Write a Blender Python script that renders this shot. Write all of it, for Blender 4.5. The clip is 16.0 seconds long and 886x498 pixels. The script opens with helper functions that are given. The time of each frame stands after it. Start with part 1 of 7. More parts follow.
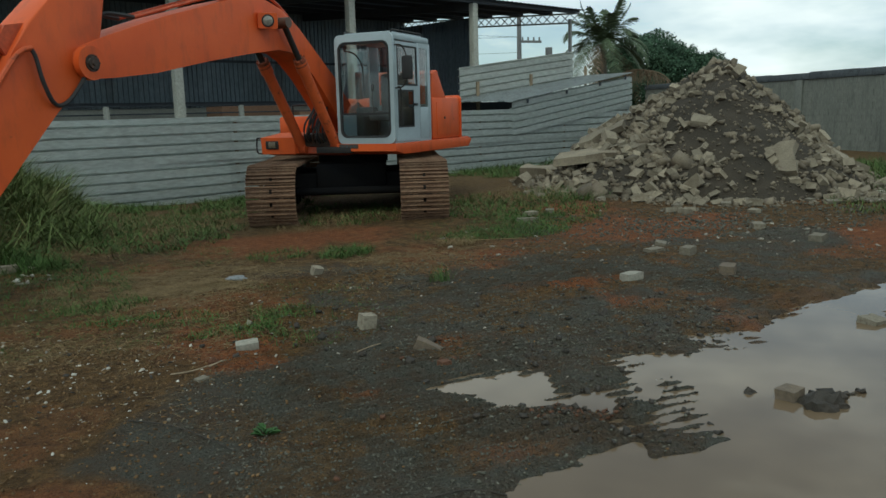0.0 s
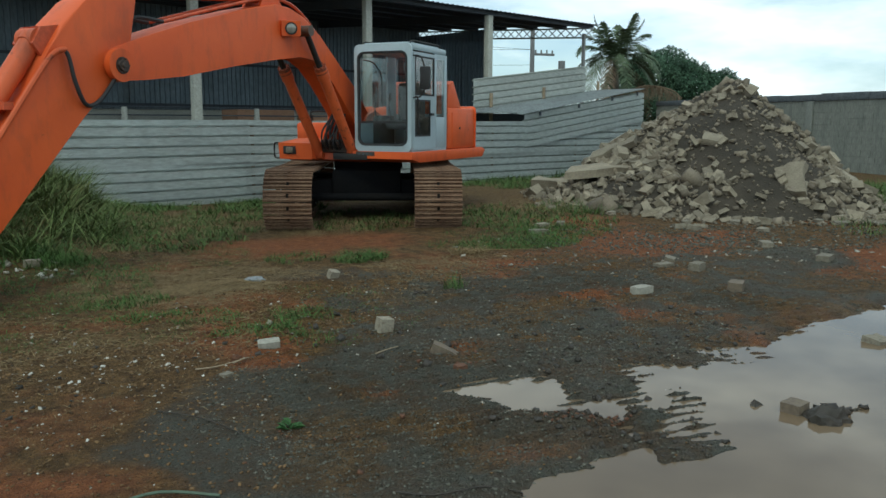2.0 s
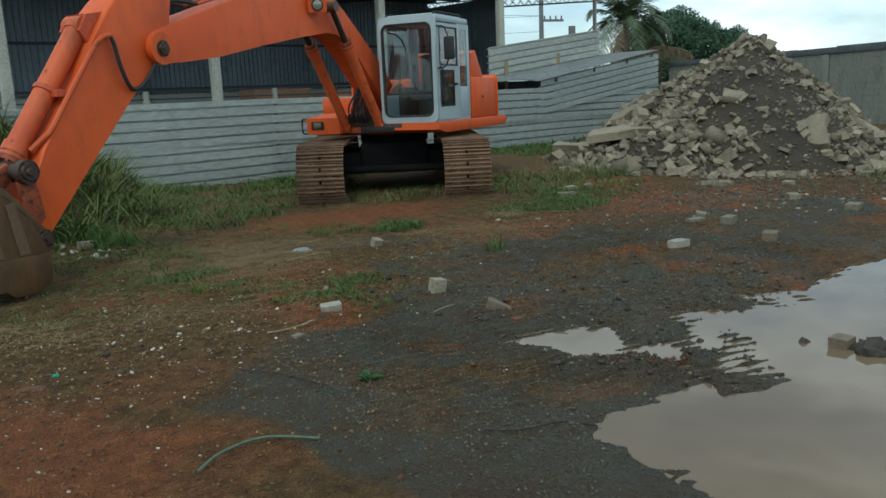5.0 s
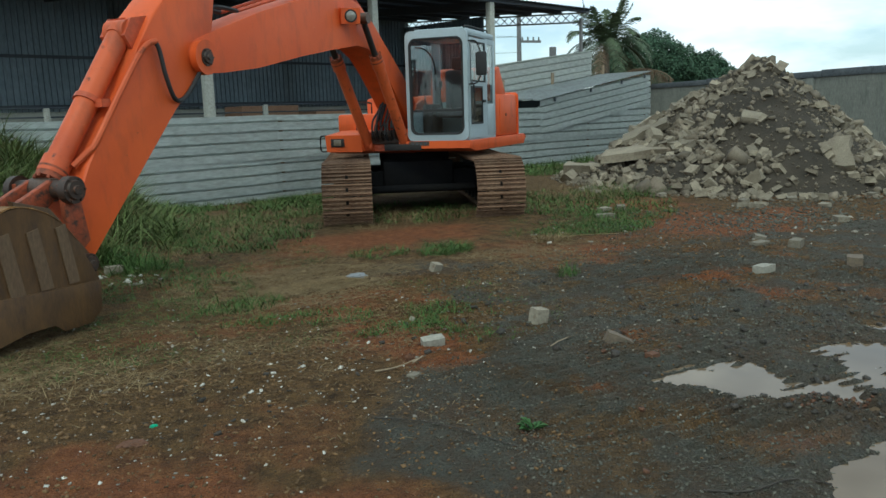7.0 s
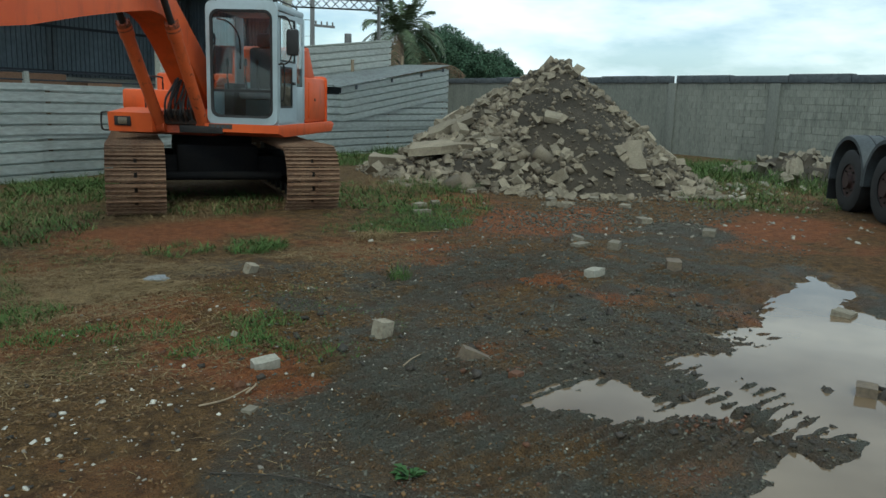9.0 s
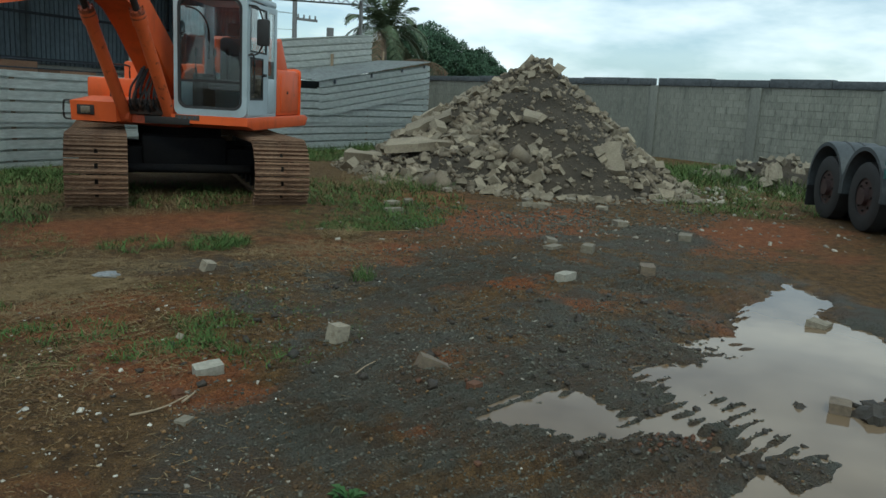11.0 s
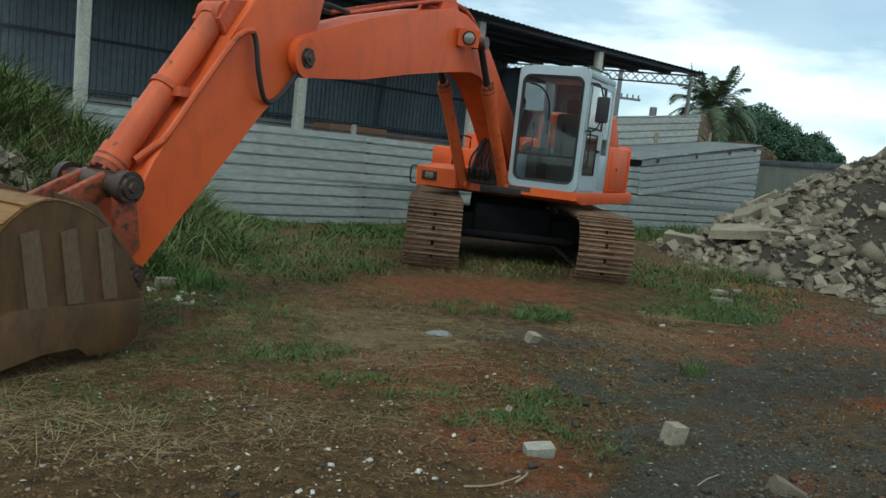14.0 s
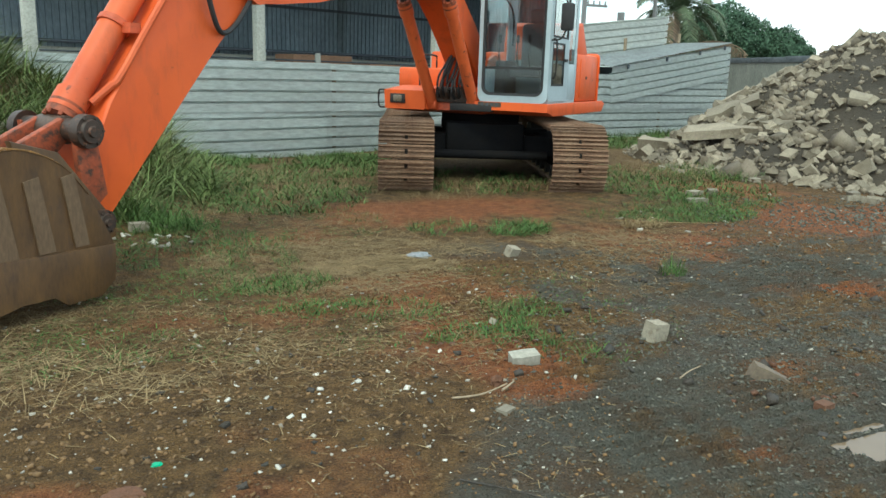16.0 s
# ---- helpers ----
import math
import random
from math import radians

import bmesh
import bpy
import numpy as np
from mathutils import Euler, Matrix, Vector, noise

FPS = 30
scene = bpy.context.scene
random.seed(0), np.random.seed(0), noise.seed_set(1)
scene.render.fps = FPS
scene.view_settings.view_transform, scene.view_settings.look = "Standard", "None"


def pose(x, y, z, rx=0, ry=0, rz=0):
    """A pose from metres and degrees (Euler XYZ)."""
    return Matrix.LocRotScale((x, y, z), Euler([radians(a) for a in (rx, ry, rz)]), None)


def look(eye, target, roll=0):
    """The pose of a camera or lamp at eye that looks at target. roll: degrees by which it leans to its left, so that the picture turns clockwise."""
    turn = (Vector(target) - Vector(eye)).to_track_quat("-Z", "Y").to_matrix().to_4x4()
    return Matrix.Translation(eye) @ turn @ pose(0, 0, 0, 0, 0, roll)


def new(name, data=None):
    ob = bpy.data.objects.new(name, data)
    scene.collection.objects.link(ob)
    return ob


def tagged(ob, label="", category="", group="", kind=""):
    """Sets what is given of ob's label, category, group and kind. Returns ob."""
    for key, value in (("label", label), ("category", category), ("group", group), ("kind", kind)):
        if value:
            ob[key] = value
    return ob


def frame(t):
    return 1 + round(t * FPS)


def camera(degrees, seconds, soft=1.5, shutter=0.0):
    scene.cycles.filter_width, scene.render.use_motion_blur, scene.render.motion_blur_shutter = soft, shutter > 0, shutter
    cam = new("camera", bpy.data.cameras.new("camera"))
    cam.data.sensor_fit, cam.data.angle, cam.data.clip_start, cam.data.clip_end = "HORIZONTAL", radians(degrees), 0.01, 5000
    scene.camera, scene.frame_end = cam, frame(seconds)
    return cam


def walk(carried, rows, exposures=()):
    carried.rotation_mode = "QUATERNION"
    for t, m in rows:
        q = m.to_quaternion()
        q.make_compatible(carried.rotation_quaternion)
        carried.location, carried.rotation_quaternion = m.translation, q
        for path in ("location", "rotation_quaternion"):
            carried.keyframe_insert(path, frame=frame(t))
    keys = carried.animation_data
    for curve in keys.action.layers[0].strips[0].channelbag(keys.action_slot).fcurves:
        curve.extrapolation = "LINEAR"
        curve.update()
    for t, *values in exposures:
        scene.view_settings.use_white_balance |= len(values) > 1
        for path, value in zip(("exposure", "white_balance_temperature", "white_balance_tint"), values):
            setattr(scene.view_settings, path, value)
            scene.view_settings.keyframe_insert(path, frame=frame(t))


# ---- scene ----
cam = camera(58.8, 16.0)
METRES, EYE, TILT, LEAN, TURN = 4.298, 1.5, 0.0, 0.0, -24.7
PATH = [
    (0, (0.507, -0.064, 1.618), (1.196, 1.782, 1.274), -1.5),
    (0.5, (0.48, 0.013, 1.624), (0.98, 1.92, 1.291), -2.1),
    (1, (0.407, -0.021, 1.641), (0.904, 1.894, 1.345), -1.8),
    (1.5, (0.328, -0.077, 1.641), (0.934, 1.802, 1.323), -0.1),
    (2, (0.354, -0.198, 1.642), (1.032, 1.656, 1.32), 0.3),
    (2.5, (0.418, -0.36, 1.645), (1.058, 1.51, 1.343), -1.6),
    (3, (0.355, -0.498, 1.691), (0.871, 1.418, 1.439), -4.4),
    (3.5, (0.161, -0.691, 1.68), (0.585, 1.249, 1.439), -4.6),
    (4, (0.096, -0.667, 1.66), (0.504, 1.269, 1.37), -5.3),
    (4.5, (0.085, -0.475, 1.65), (0.619, 1.424, 1.322), -4.6),
    (5, (-0.014, -0.35, 1.601), (0.629, 1.503, 1.213), -2.4),
    (5.2, (-0.109, -0.281, 1.599), (0.534, 1.562, 1.161), -1.8),
    (7.3, (-0.87, 0.707, 1.579), (-0.073, 2.513, 1.255), -1.2),
    (7.5, (-0.871, 0.81, 1.576), (-0.029, 2.597, 1.261), -0.3),
    (8, (-0.847, 1.052, 1.59), (0.066, 2.803, 1.268), 0.8),
    (8.5, (-0.868, 1.234, 1.578), (0.209, 2.878, 1.206), 0.8),
    (8.7, (-0.873, 1.298, 1.576), (0.311, 2.865, 1.201), 1.0),
    (10.8, (-0.579, 1.467, 1.564), (0.698, 2.962, 1.201), 3.3),
    (11, (-0.59, 1.472, 1.557), (0.664, 2.984, 1.183), 3.2),
    (11.5, (-0.609, 1.497, 1.552), (0.53, 3.092, 1.154), 3.0),
    (12, (-0.608, 1.528, 1.549), (0.42, 3.201, 1.172), 2.8),
    (12.5, (-0.64, 1.596, 1.555), (0.249, 3.361, 1.25), 2.9),
    (13, (-0.711, 1.73, 1.562), (0.034, 3.569, 1.312), 4.0),
    (13.5, (-0.732, 1.803, 1.543), (-0.081, 3.679, 1.302), 5.4),
    (14, (-0.739, 1.821, 1.541), (-0.133, 3.711, 1.292), 6.2),
    (14.5, (-0.73, 1.808, 1.535), (-0.107, 3.692, 1.28), 6.3),
    (15, (-0.719, 1.791, 1.533), (0.001, 3.64, 1.276), 6.1),
    (15.5, (-0.72, 1.795, 1.532), (0.0, 3.628, 1.186), 4.2),
    (16, (-0.698, 1.822, 1.499), (-0.043, 3.662, 1.067), 1.8),
]
EXPOSURES = [(t, stops - 0.22, 6250 if t in (0.0, 15.5, 16.0) else 6000, -14) for t, stops in (
    (0.0, -0.25), (0.5, 0.4), (1.0, -0.12), (1.5, -0.14), (2.0, 0.08), (2.5, -0.1), (3.0, -0.3), (3.5, -0.98), (4.0, -0.17), (4.5, -0.25), (5.0, 0.08), (7.5, 0.2), (8.0, -0.15),
    (8.5, 0.1), (11.0, -0.02), (11.5, 0.15), (12.0, 0.28), (12.5, 0.2), (13.0, 0.05), (13.5, 0.08), (14.0, 0.12), (14.5, 0.16), (15.0, 0.12), (15.5, 0.12), (16.0, 1.1))]
walk(cam, [(t, look(eye, target, roll)) for t, eye, target, roll in PATH], EXPOSURES)

# ---- light ----
SUN_AZ, SUN_EL = 238.0, 52.0
world = bpy.data.worlds.new("sky")
scene.world = world
world.use_nodes = True
wn, wl = world.node_tree.nodes, world.node_tree.links
wn.clear()
w_out = wn.new("ShaderNodeOutputWorld")
w_bg = wn.new("ShaderNodeBackground")
w_sky = wn.new("ShaderNodeTexSky")
w_sky.sky_type, w_sky.sun_disc = "NISHITA", False
w_sky.sun_elevation, w_sky.sun_rotation = radians(SUN_EL), radians(90 - SUN_AZ)
w_sky.dust_density, w_sky.ozone_density = 1.0, 6.0
w_co = wn.new("ShaderNodeTexCoord")
w_map = wn.new("ShaderNodeMapping")
w_map.inputs["Scale"].default_value = (1.0, 1.0, 3.4)
w_map.inputs["Location"].default_value = (0.35, 0.1, 0.22)
w_noise = wn.new("ShaderNodeTexNoise")
w_noise.inputs["Scale"].default_value, w_noise.inputs["Detail"].default_value = 2.1, 7.0
w_noise.inputs["Roughness"].default_value = 0.55
w_ramp = wn.new("ShaderNodeValToRGB")
w_ramp.color_ramp.elements[0].position, w_ramp.color_ramp.elements[1].position = 0.43, 0.57
w_ramp.color_ramp.elements[0].color = (0.36, 0.36, 0.36, 1)
w_mix = wn.new("ShaderNodeMixRGB")
w_noise2 = wn.new("ShaderNodeTexNoise")
w_noise2.inputs["Scale"].default_value, w_noise2.inputs["Detail"].default_value = 5.0, 5.0
w_cloud = wn.new("ShaderNodeValToRGB")
w_cloud.color_ramp.elements[0].position, w_cloud.color_ramp.elements[1].position = 0.3, 0.7
w_cloud.color_ramp.elements[0].color = (9.4, 9.6, 11.2, 1)
w_cloud.color_ramp.elements[1].color = (13.7, 13.0, 13.6, 1)
wl.new(w_co.outputs["Generated"], w_map.inputs["Vector"])
wl.new(w_map.outputs[0], w_noise.inputs["Vector"])
wl.new(w_map.outputs[0], w_noise2.inputs["Vector"])
wl.new(w_noise.outputs["Fac"], w_ramp.inputs[0])
wl.new(w_noise2.outputs["Fac"], w_cloud.inputs[0])
wl.new(w_ramp.outputs[0], w_mix.inputs[0])
wl.new(w_sky.outputs[0], w_mix.inputs[1])
w_sep = wn.new("ShaderNodeSeparateXYZ")
w_low = wn.new("ShaderNodeMapRange")
w_low.inputs["From Min"].default_value, w_low.inputs["From Max"].default_value = 0.05, 0.45
w_low.inputs["To Min"].default_value, w_low.inputs["To Max"].default_value = 1.0, 0.88
w_haze = wn.new("ShaderNodeVectorMath")
w_haze.operation = "SCALE"
wl.new(w_co.outputs["Generated"], w_sep.inputs[0])
wl.new(w_sep.outputs["Z"], w_low.inputs["Value"])
wl.new(w_cloud.outputs[0], w_haze.inputs[0])
wl.new(w_low.outputs[0], w_haze.inputs["Scale"])
wl.new(w_haze.outputs[0], w_mix.inputs[2])
wl.new(w_mix.outputs[0], w_bg.inputs["Color"])
w_bg.inputs["Strength"].default_value = 0.118
wl.new(w_bg.outputs[0], w_out.inputs["Surface"])

sun = new("sun", bpy.data.lights.new("sun", "SUN"))
sun.data.energy, sun.data.angle, sun.data.color = 1.1, radians(14), (1.0, 0.95, 0.88)
sun.matrix_world = look((0, 0, 0), (-math.cos(radians(SUN_AZ)) * math.cos(radians(SUN_EL)), -math.sin(radians(SUN_AZ)) * math.cos(radians(SUN_EL)), -math.sin(radians(SUN_EL))))


# ---- materials ----
def nodes_of(name):
    m = bpy.data.materials.new(name)
    m.use_nodes = True
    nt = m.node_tree
    return m, nt.nodes, nt.links, nt.nodes["Principled BSDF"]


def noise_node(n, l, vec, scale, detail=4.0, rough=0.6):
    t = n.new("ShaderNodeTexNoise")
    t.inputs["Scale"].default_value, t.inputs["Detail"].default_value, t.inputs["Roughness"].default_value = scale, detail, rough
    if vec is not None:
        l.new(vec, t.inputs["Vector"])
    return t.outputs["Fac"]


def ramp_node(n, l, fac, lo, hi):
    r = n.new("ShaderNodeMapRange")
    r.inputs["From Min"].default_value, r.inputs["From Max"].default_value = lo, hi
    l.new(fac, r.inputs["Value"])
    return r.outputs[0]


def mix_node(n, l, fac, a, b, mode="MIX"):
    m = n.new("ShaderNodeMixRGB")
    m.blend_type = mode
    for v, i in ((fac, 0), (a, 1), (b, 2)):
        if isinstance(v, (int, float)):
            m.inputs[i].default_value = v
        elif isinstance(v, tuple):
            m.inputs[i].default_value = (*v, 1)
        else:
            l.new(v, m.inputs[i])
    return m.outputs[0]


def surface(name, col, col2, rough=0.6, metal=0.0, big=1.5, fine=30.0, bump=0.2, dist=0.01, cut=(0.4, 0.65), vary=0.0, island=False, grime=None, grime_cut=(0.55, 0.75), spec=0.5, stretch=(1, 1, 1), grain=0.55, fixed=False):
    """col with stains of col2 at a large scale, fine grain, relief, and a third layer of grime."""
    m, n, l, b = nodes_of(name)
    co = n.new("ShaderNodeNewGeometry").outputs["Position"] if fixed else n.new("ShaderNodeTexCoord").outputs["Object"]
    mp = n.new("ShaderNodeMapping")
    mp.inputs["Scale"].default_value = stretch
    l.new(co, mp.inputs["Vector"])
    v = mp.outputs[0]
    f1 = ramp_node(n, l, noise_node(n, l, v, big, 6), *cut)
    f2n = noise_node(n, l, v, fine, 5)
    c = mix_node(n, l, f1, col, col2)
    c = mix_node(n, l, grain, c, mix_node(n, l, ramp_node(n, l, f2n, 0.3, 0.7), tuple(x * 0.6 for x in col), tuple(min(1, x * 1.35) for x in col)), "MIX")
    if grime:
        g = ramp_node(n, l, noise_node(n, l, v, big * 3.1, 8, 0.7), *grime_cut)
        c = mix_node(n, l, g, c, grime)
    if vary or island:
        if island:
            rnd = n.new("ShaderNodeNewGeometry").outputs["Random Per Island"]
        else:
            rnd = n.new("ShaderNodeObjectInfo").outputs["Random"]
        hs = n.new("ShaderNodeHueSaturation")
        l.new(ramp_node_out(n, l, rnd, 1 - vary, 1 + vary), hs.inputs["Value"])
        l.new(c, hs.inputs["Color"])
        c = hs.outputs[0]
    l.new(c, b.inputs["Base Color"])
    b.inputs["Roughness"].default_value, b.inputs["Metallic"].default_value = rough, metal
    b.inputs["Specular IOR Level"].default_value = spec
    if bump:
        bp = n.new("ShaderNodeBump")
        bp.inputs["Strength"].default_value, bp.inputs["Distance"].default_value = bump, dist
        l.new(f2n, bp.inputs["Height"])
        l.new(bp.outputs[0], b.inputs["Normal"])
    return m


def ramp_node_out(n, l, fac, lo, hi):
    r = n.new("ShaderNodeMapRange")
    r.inputs["To Min"].default_value, r.inputs["To Max"].default_value = lo, hi
    l.new(fac, r.inputs["Value"])
    return r.outputs[0]


def glass_mat(name, tint):
    m, n, l, b = nodes_of(name)
    b.inputs["Base Color"].default_value = (*tint, 1)
    b.inputs["Transmission Weight"].default_value = 1.0
    b.inputs["Roughness"].default_value, b.inputs["IOR"].default_value = 0.02, 1.4
    return m


def machine_paint(name, fresh, faded, chip=(0.07, 0.03, 0.02), chips=0.66, soot=0.5):
    """Sun-faded enamel with oily runs, chipped spots and pale scuffs."""
    m, n, l, b = nodes_of(name)
    co = n.new("ShaderNodeTexCoord").outputs["Object"]
    long = n.new("ShaderNodeMapping")
    long.inputs["Scale"].default_value = (1.0, 1.0, 0.35)
    l.new(co, long.inputs["Vector"])
    scuff = n.new("ShaderNodeMapping")
    scuff.inputs["Scale"].default_value, scuff.inputs["Rotation"].default_value = (1.0, 6.0, 7.0), (0.0, 0.85, 0.0)
    l.new(co, scuff.inputs["Vector"])
    wide = noise_node(n, l, co, 0.9, 5)
    c = mix_node(n, l, ramp_node(n, l, wide, 0.35, 0.68), fresh, faded)
    run = ramp_node(n, l, noise_node(n, l, long.outputs[0], 5.0, 7, 0.65), 0.5, 0.8)
    c = mix_node(n, l, mix_node(n, l, 1.0, run, (soot, soot, soot), "MULTIPLY"), c, (0.16, 0.05, 0.025))
    pale = ramp_node(n, l, noise_node(n, l, scuff.outputs[0], 2.6, 6, 0.7), 0.66, 0.74)
    c = mix_node(n, l, mix_node(n, l, 1.0, pale, (0.4, 0.4, 0.4), "MULTIPLY"), c, (0.78, 0.36, 0.2))
    spot = ramp_node(n, l, noise_node(n, l, co, 11.0, 8, 0.72), chips, chips + 0.05)
    where = ramp_node(n, l, noise_node(n, l, co, 1.7, 3), 0.46, 0.62)
    c = mix_node(n, l, mix_node(n, l, 1.0, spot, where, "MULTIPLY"), c, chip)
    l.new(c, b.inputs["Base Color"])
    l.new(ramp_node_out(n, l, wide, 0.42, 0.62), b.inputs["Roughness"])
    b.inputs["Specular IOR Level"].default_value = 0.35
    bp = n.new("ShaderNodeBump")
    bp.inputs["Strength"].default_value, bp.inputs["Distance"].default_value = 0.12, 0.02
    l.new(noise_node(n, l, co, 3.2, 4), bp.inputs["Height"])
    l.new(bp.outputs[0], b.inputs["Normal"])
    return m


ORANGE = machine_paint("orange_paint", (0.68, 0.112, 0.022), (0.57, 0.083, 0.018))
ORANGE_WORN = machine_paint("worn_orange_paint", (0.66, 0.125, 0.035), (0.45, 0.075, 0.024), chips=0.58, soot=0.7)
ORANGE_DIRTY = surface("greasy_orange_paint", (0.5, 0.085, 0.03), (0.2, 0.055, 0.03), 0.5, big=3.0, fine=14, bump=0.1, grime=(0.07, 0.04, 0.03), grime_cut=(0.55, 0.8), spec=0.35)
GREASE = surface("greasy_brown_iron", (0.028, 0.018, 0.013), (0.07, 0.038, 0.024), 0.55, 0.0, big=7, fine=35, bump=0.3, grime=(0.2, 0.07, 0.03), grime_cut=(0.56, 0.7))
LINK_WORN = surface("rust_worn_link_paint", (0.32, 0.07, 0.03), (0.14, 0.06, 0.035), 0.6, big=5, fine=22, bump=0.2, grime=(0.05, 0.032, 0.024), grime_cut=(0.47, 0.65), spec=0.3)
CAB_GREY = surface("blue_grey_cab_paint", (0.38, 0.45, 0.48), (0.33, 0.39, 0.41), 0.45, big=2.5, fine=18, bump=0.04, grime=(0.22, 0.2, 0.17), grime_cut=(0.66, 0.95), grain=0.12)
STEEL_DARK = surface("dark_greasy_steel", (0.018, 0.016, 0.015), (0.035, 0.028, 0.022), 0.65, 0.2, big=4, fine=30, bump=0.15)
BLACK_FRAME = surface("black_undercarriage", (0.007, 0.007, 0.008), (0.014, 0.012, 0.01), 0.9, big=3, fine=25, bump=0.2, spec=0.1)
PIN_STEEL = surface("worn_pin_steel", (0.09, 0.06, 0.045), (0.16, 0.1, 0.07), 0.5, 0.5, big=8, fine=40, bump=0.2)
CHROME = surface("chrome_rod", (0.6, 0.6, 0.6), (0.5, 0.5, 0.5), 0.18, 1.0, bump=0)
SHOE = surface("rusty_muddy_track_steel", (0.17, 0.095, 0.055), (0.3, 0.2, 0.125), 0.85, 0.05, big=3.5, fine=28, bump=0.4, grime=(0.07, 0.04, 0.027), grime_cut=(0.5, 0.75), vary=0.18)
BUCKET_OUT = surface("worn_yellow_bucket_steel", (0.25, 0.125, 0.032), (0.13, 0.066, 0.026), 0.6, 0.2, big=2.2, fine=16, bump=0.15, grime=(0.1, 0.055, 0.03), grime_cut=(0.5, 0.72), stretch=(1, 0.5, 3))
BUCKET_SIDE = surface("rusty_brown_bucket_steel", (0.075, 0.038, 0.014), (0.17, 0.085, 0.024), 0.55, 0.1, big=2.5, fine=16, bump=0.2, grime=(0.05, 0.028, 0.02), stretch=(3, 1, 1))
BUCKET_RIB = surface("scuffed_bucket_rib", (0.14, 0.09, 0.05), (0.11, 0.062, 0.034), 0.65, 0.1, big=3, fine=18, bump=0.2, stretch=(3, 1, 1))
RUBBER = surface("black_rubber", (0.018, 0.018, 0.019), (0.03, 0.03, 0.03), 0.7, big=5, fine=30, bump=0.1)
SEAT = surface("grey_seat_cloth", (0.09, 0.095, 0.1), (0.12, 0.12, 0.12), 0.9, big=6, fine=60)
LAMP_DULL = surface("dusty_dark_lamp_lens", (0.2, 0.16, 0.11), (0.1, 0.08, 0.06), 0.3, 0.2, bump=0.1)
LAMP_GLASS = surface("lamp_lens", (0.3, 0.29, 0.25), (0.2, 0.19, 0.16), 0.15, 0.3, bump=0.1)
GLASS = glass_mat("tinted_cab_glass", (0.8, 0.86, 0.87))
SHEET = surface("weathered_galvanised_sheet", (0.58, 0.62, 0.6), (0.48, 0.52, 0.5), 0.6, 0.05, big=1.1, fine=10, bump=0.05, grime=(0.2, 0.19, 0.17), grime_cut=(0.62, 0.85), stretch=(0.5, 1, 2.2), vary=0.07)
SHEET_PALE = surface("pale_galvanised_sheet", (0.62, 0.64, 0.6), (0.54, 0.55, 0.52), 0.6, 0.05, big=1.1, fine=10, bump=0.05, grime=(0.28, 0.26, 0.23), grime_cut=(0.62, 0.85), stretch=(0.5, 1, 2.2), vary=0.06)
# wall sheet colour lowered so that it holds the shade inside the shed
SHEET_WALL = surface("shaded_wall_sheet", (0.23, 0.27, 0.3), (0.15, 0.18, 0.205), 0.55, 0.1, big=0.8, fine=8, bump=0.05, stretch=(2, 1, 0.5), vary=0.1)
# near-black roof colour: the underside's shade is put into the sheet itself
ROOF_DARK = surface("shaded_roof_sheet", (0.055, 0.066, 0.085), (0.04, 0.048, 0.062), 0.6, 0.2, big=0.8, fine=9, bump=0.05)
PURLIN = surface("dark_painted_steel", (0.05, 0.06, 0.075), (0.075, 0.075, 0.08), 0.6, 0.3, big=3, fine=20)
TRUSS = surface("pale_galvanised_truss", (0.6, 0.63, 0.65), (0.5, 0.53, 0.55), 0.5, 0.3, big=4, fine=20)
CONCRETE = surface("stained_concrete", (0.4, 0.4, 0.35), (0.29, 0.29, 0.255), 0.9, big=1.6, fine=22, bump=0.3, grime=(0.13, 0.13, 0.115), grime_cut=(0.6, 0.85))
BLOCK = surface("grey_concrete_block", (0.25, 0.254, 0.218), (0.15, 0.158, 0.138), 0.92, big=0.9, fine=20, bump=0.3, grime=(0.1, 0.105, 0.095), grime_cut=(0.52, 0.78), vary=0.08, stretch=(1.5, 1.5, 0.35), fixed=True)
MORTAR = surface("mortar", (0.2, 0.205, 0.18), (0.13, 0.135, 0.12), 0.95, big=1, stretch=(1.5, 1.5, 0.35), fixed=True, fine=30, bump=0.3)
WALL_TOP = surface("blackened_coping", (0.085, 0.095, 0.105), (0.14, 0.15, 0.16), 0.9, big=1.8, fine=18, bump=0.3, grime=(0.045, 0.05, 0.055), grime_cut=(0.5, 0.7))
RUBBLE = surface("broken_concrete", (0.265, 0.226, 0.162), (0.12, 0.094, 0.062), 0.95, big=3, fine=35, bump=0.5, vary=0.3, grime=(0.2, 0.16, 0.125), grime_cut=(0.5, 0.75))
RUBBLE_MANY = surface("broken_concrete_small", (0.2, 0.166, 0.118), (0.085, 0.064, 0.043), 0.95, big=3, fine=35, bump=0.5, vary=0.35, island=True, grime=(0.19, 0.15, 0.115), grime_cut=(0.5, 0.75))
PALE_BLOCK = surface("pale_cement_block", (0.36, 0.34, 0.28), (0.27, 0.24, 0.19), 0.95, big=6, fine=45, bump=0.5, vary=0.12, grime=(0.28, 0.22, 0.17), grime_cut=(0.55, 0.8))
LOOSE = surface("weathered_loose_block", (0.25, 0.22, 0.165), (0.17, 0.14, 0.1), 0.95, big=6, fine=45, bump=0.6, vary=0.25, grime=(0.12, 0.085, 0.055), grime_cut=(0.5, 0.72))
CRUMB = surface("soil_crumbs", (0.15, 0.088, 0.038), (0.1, 0.058, 0.026), 0.95, big=5, fine=40, bump=0.4, vary=0.5, island=True)
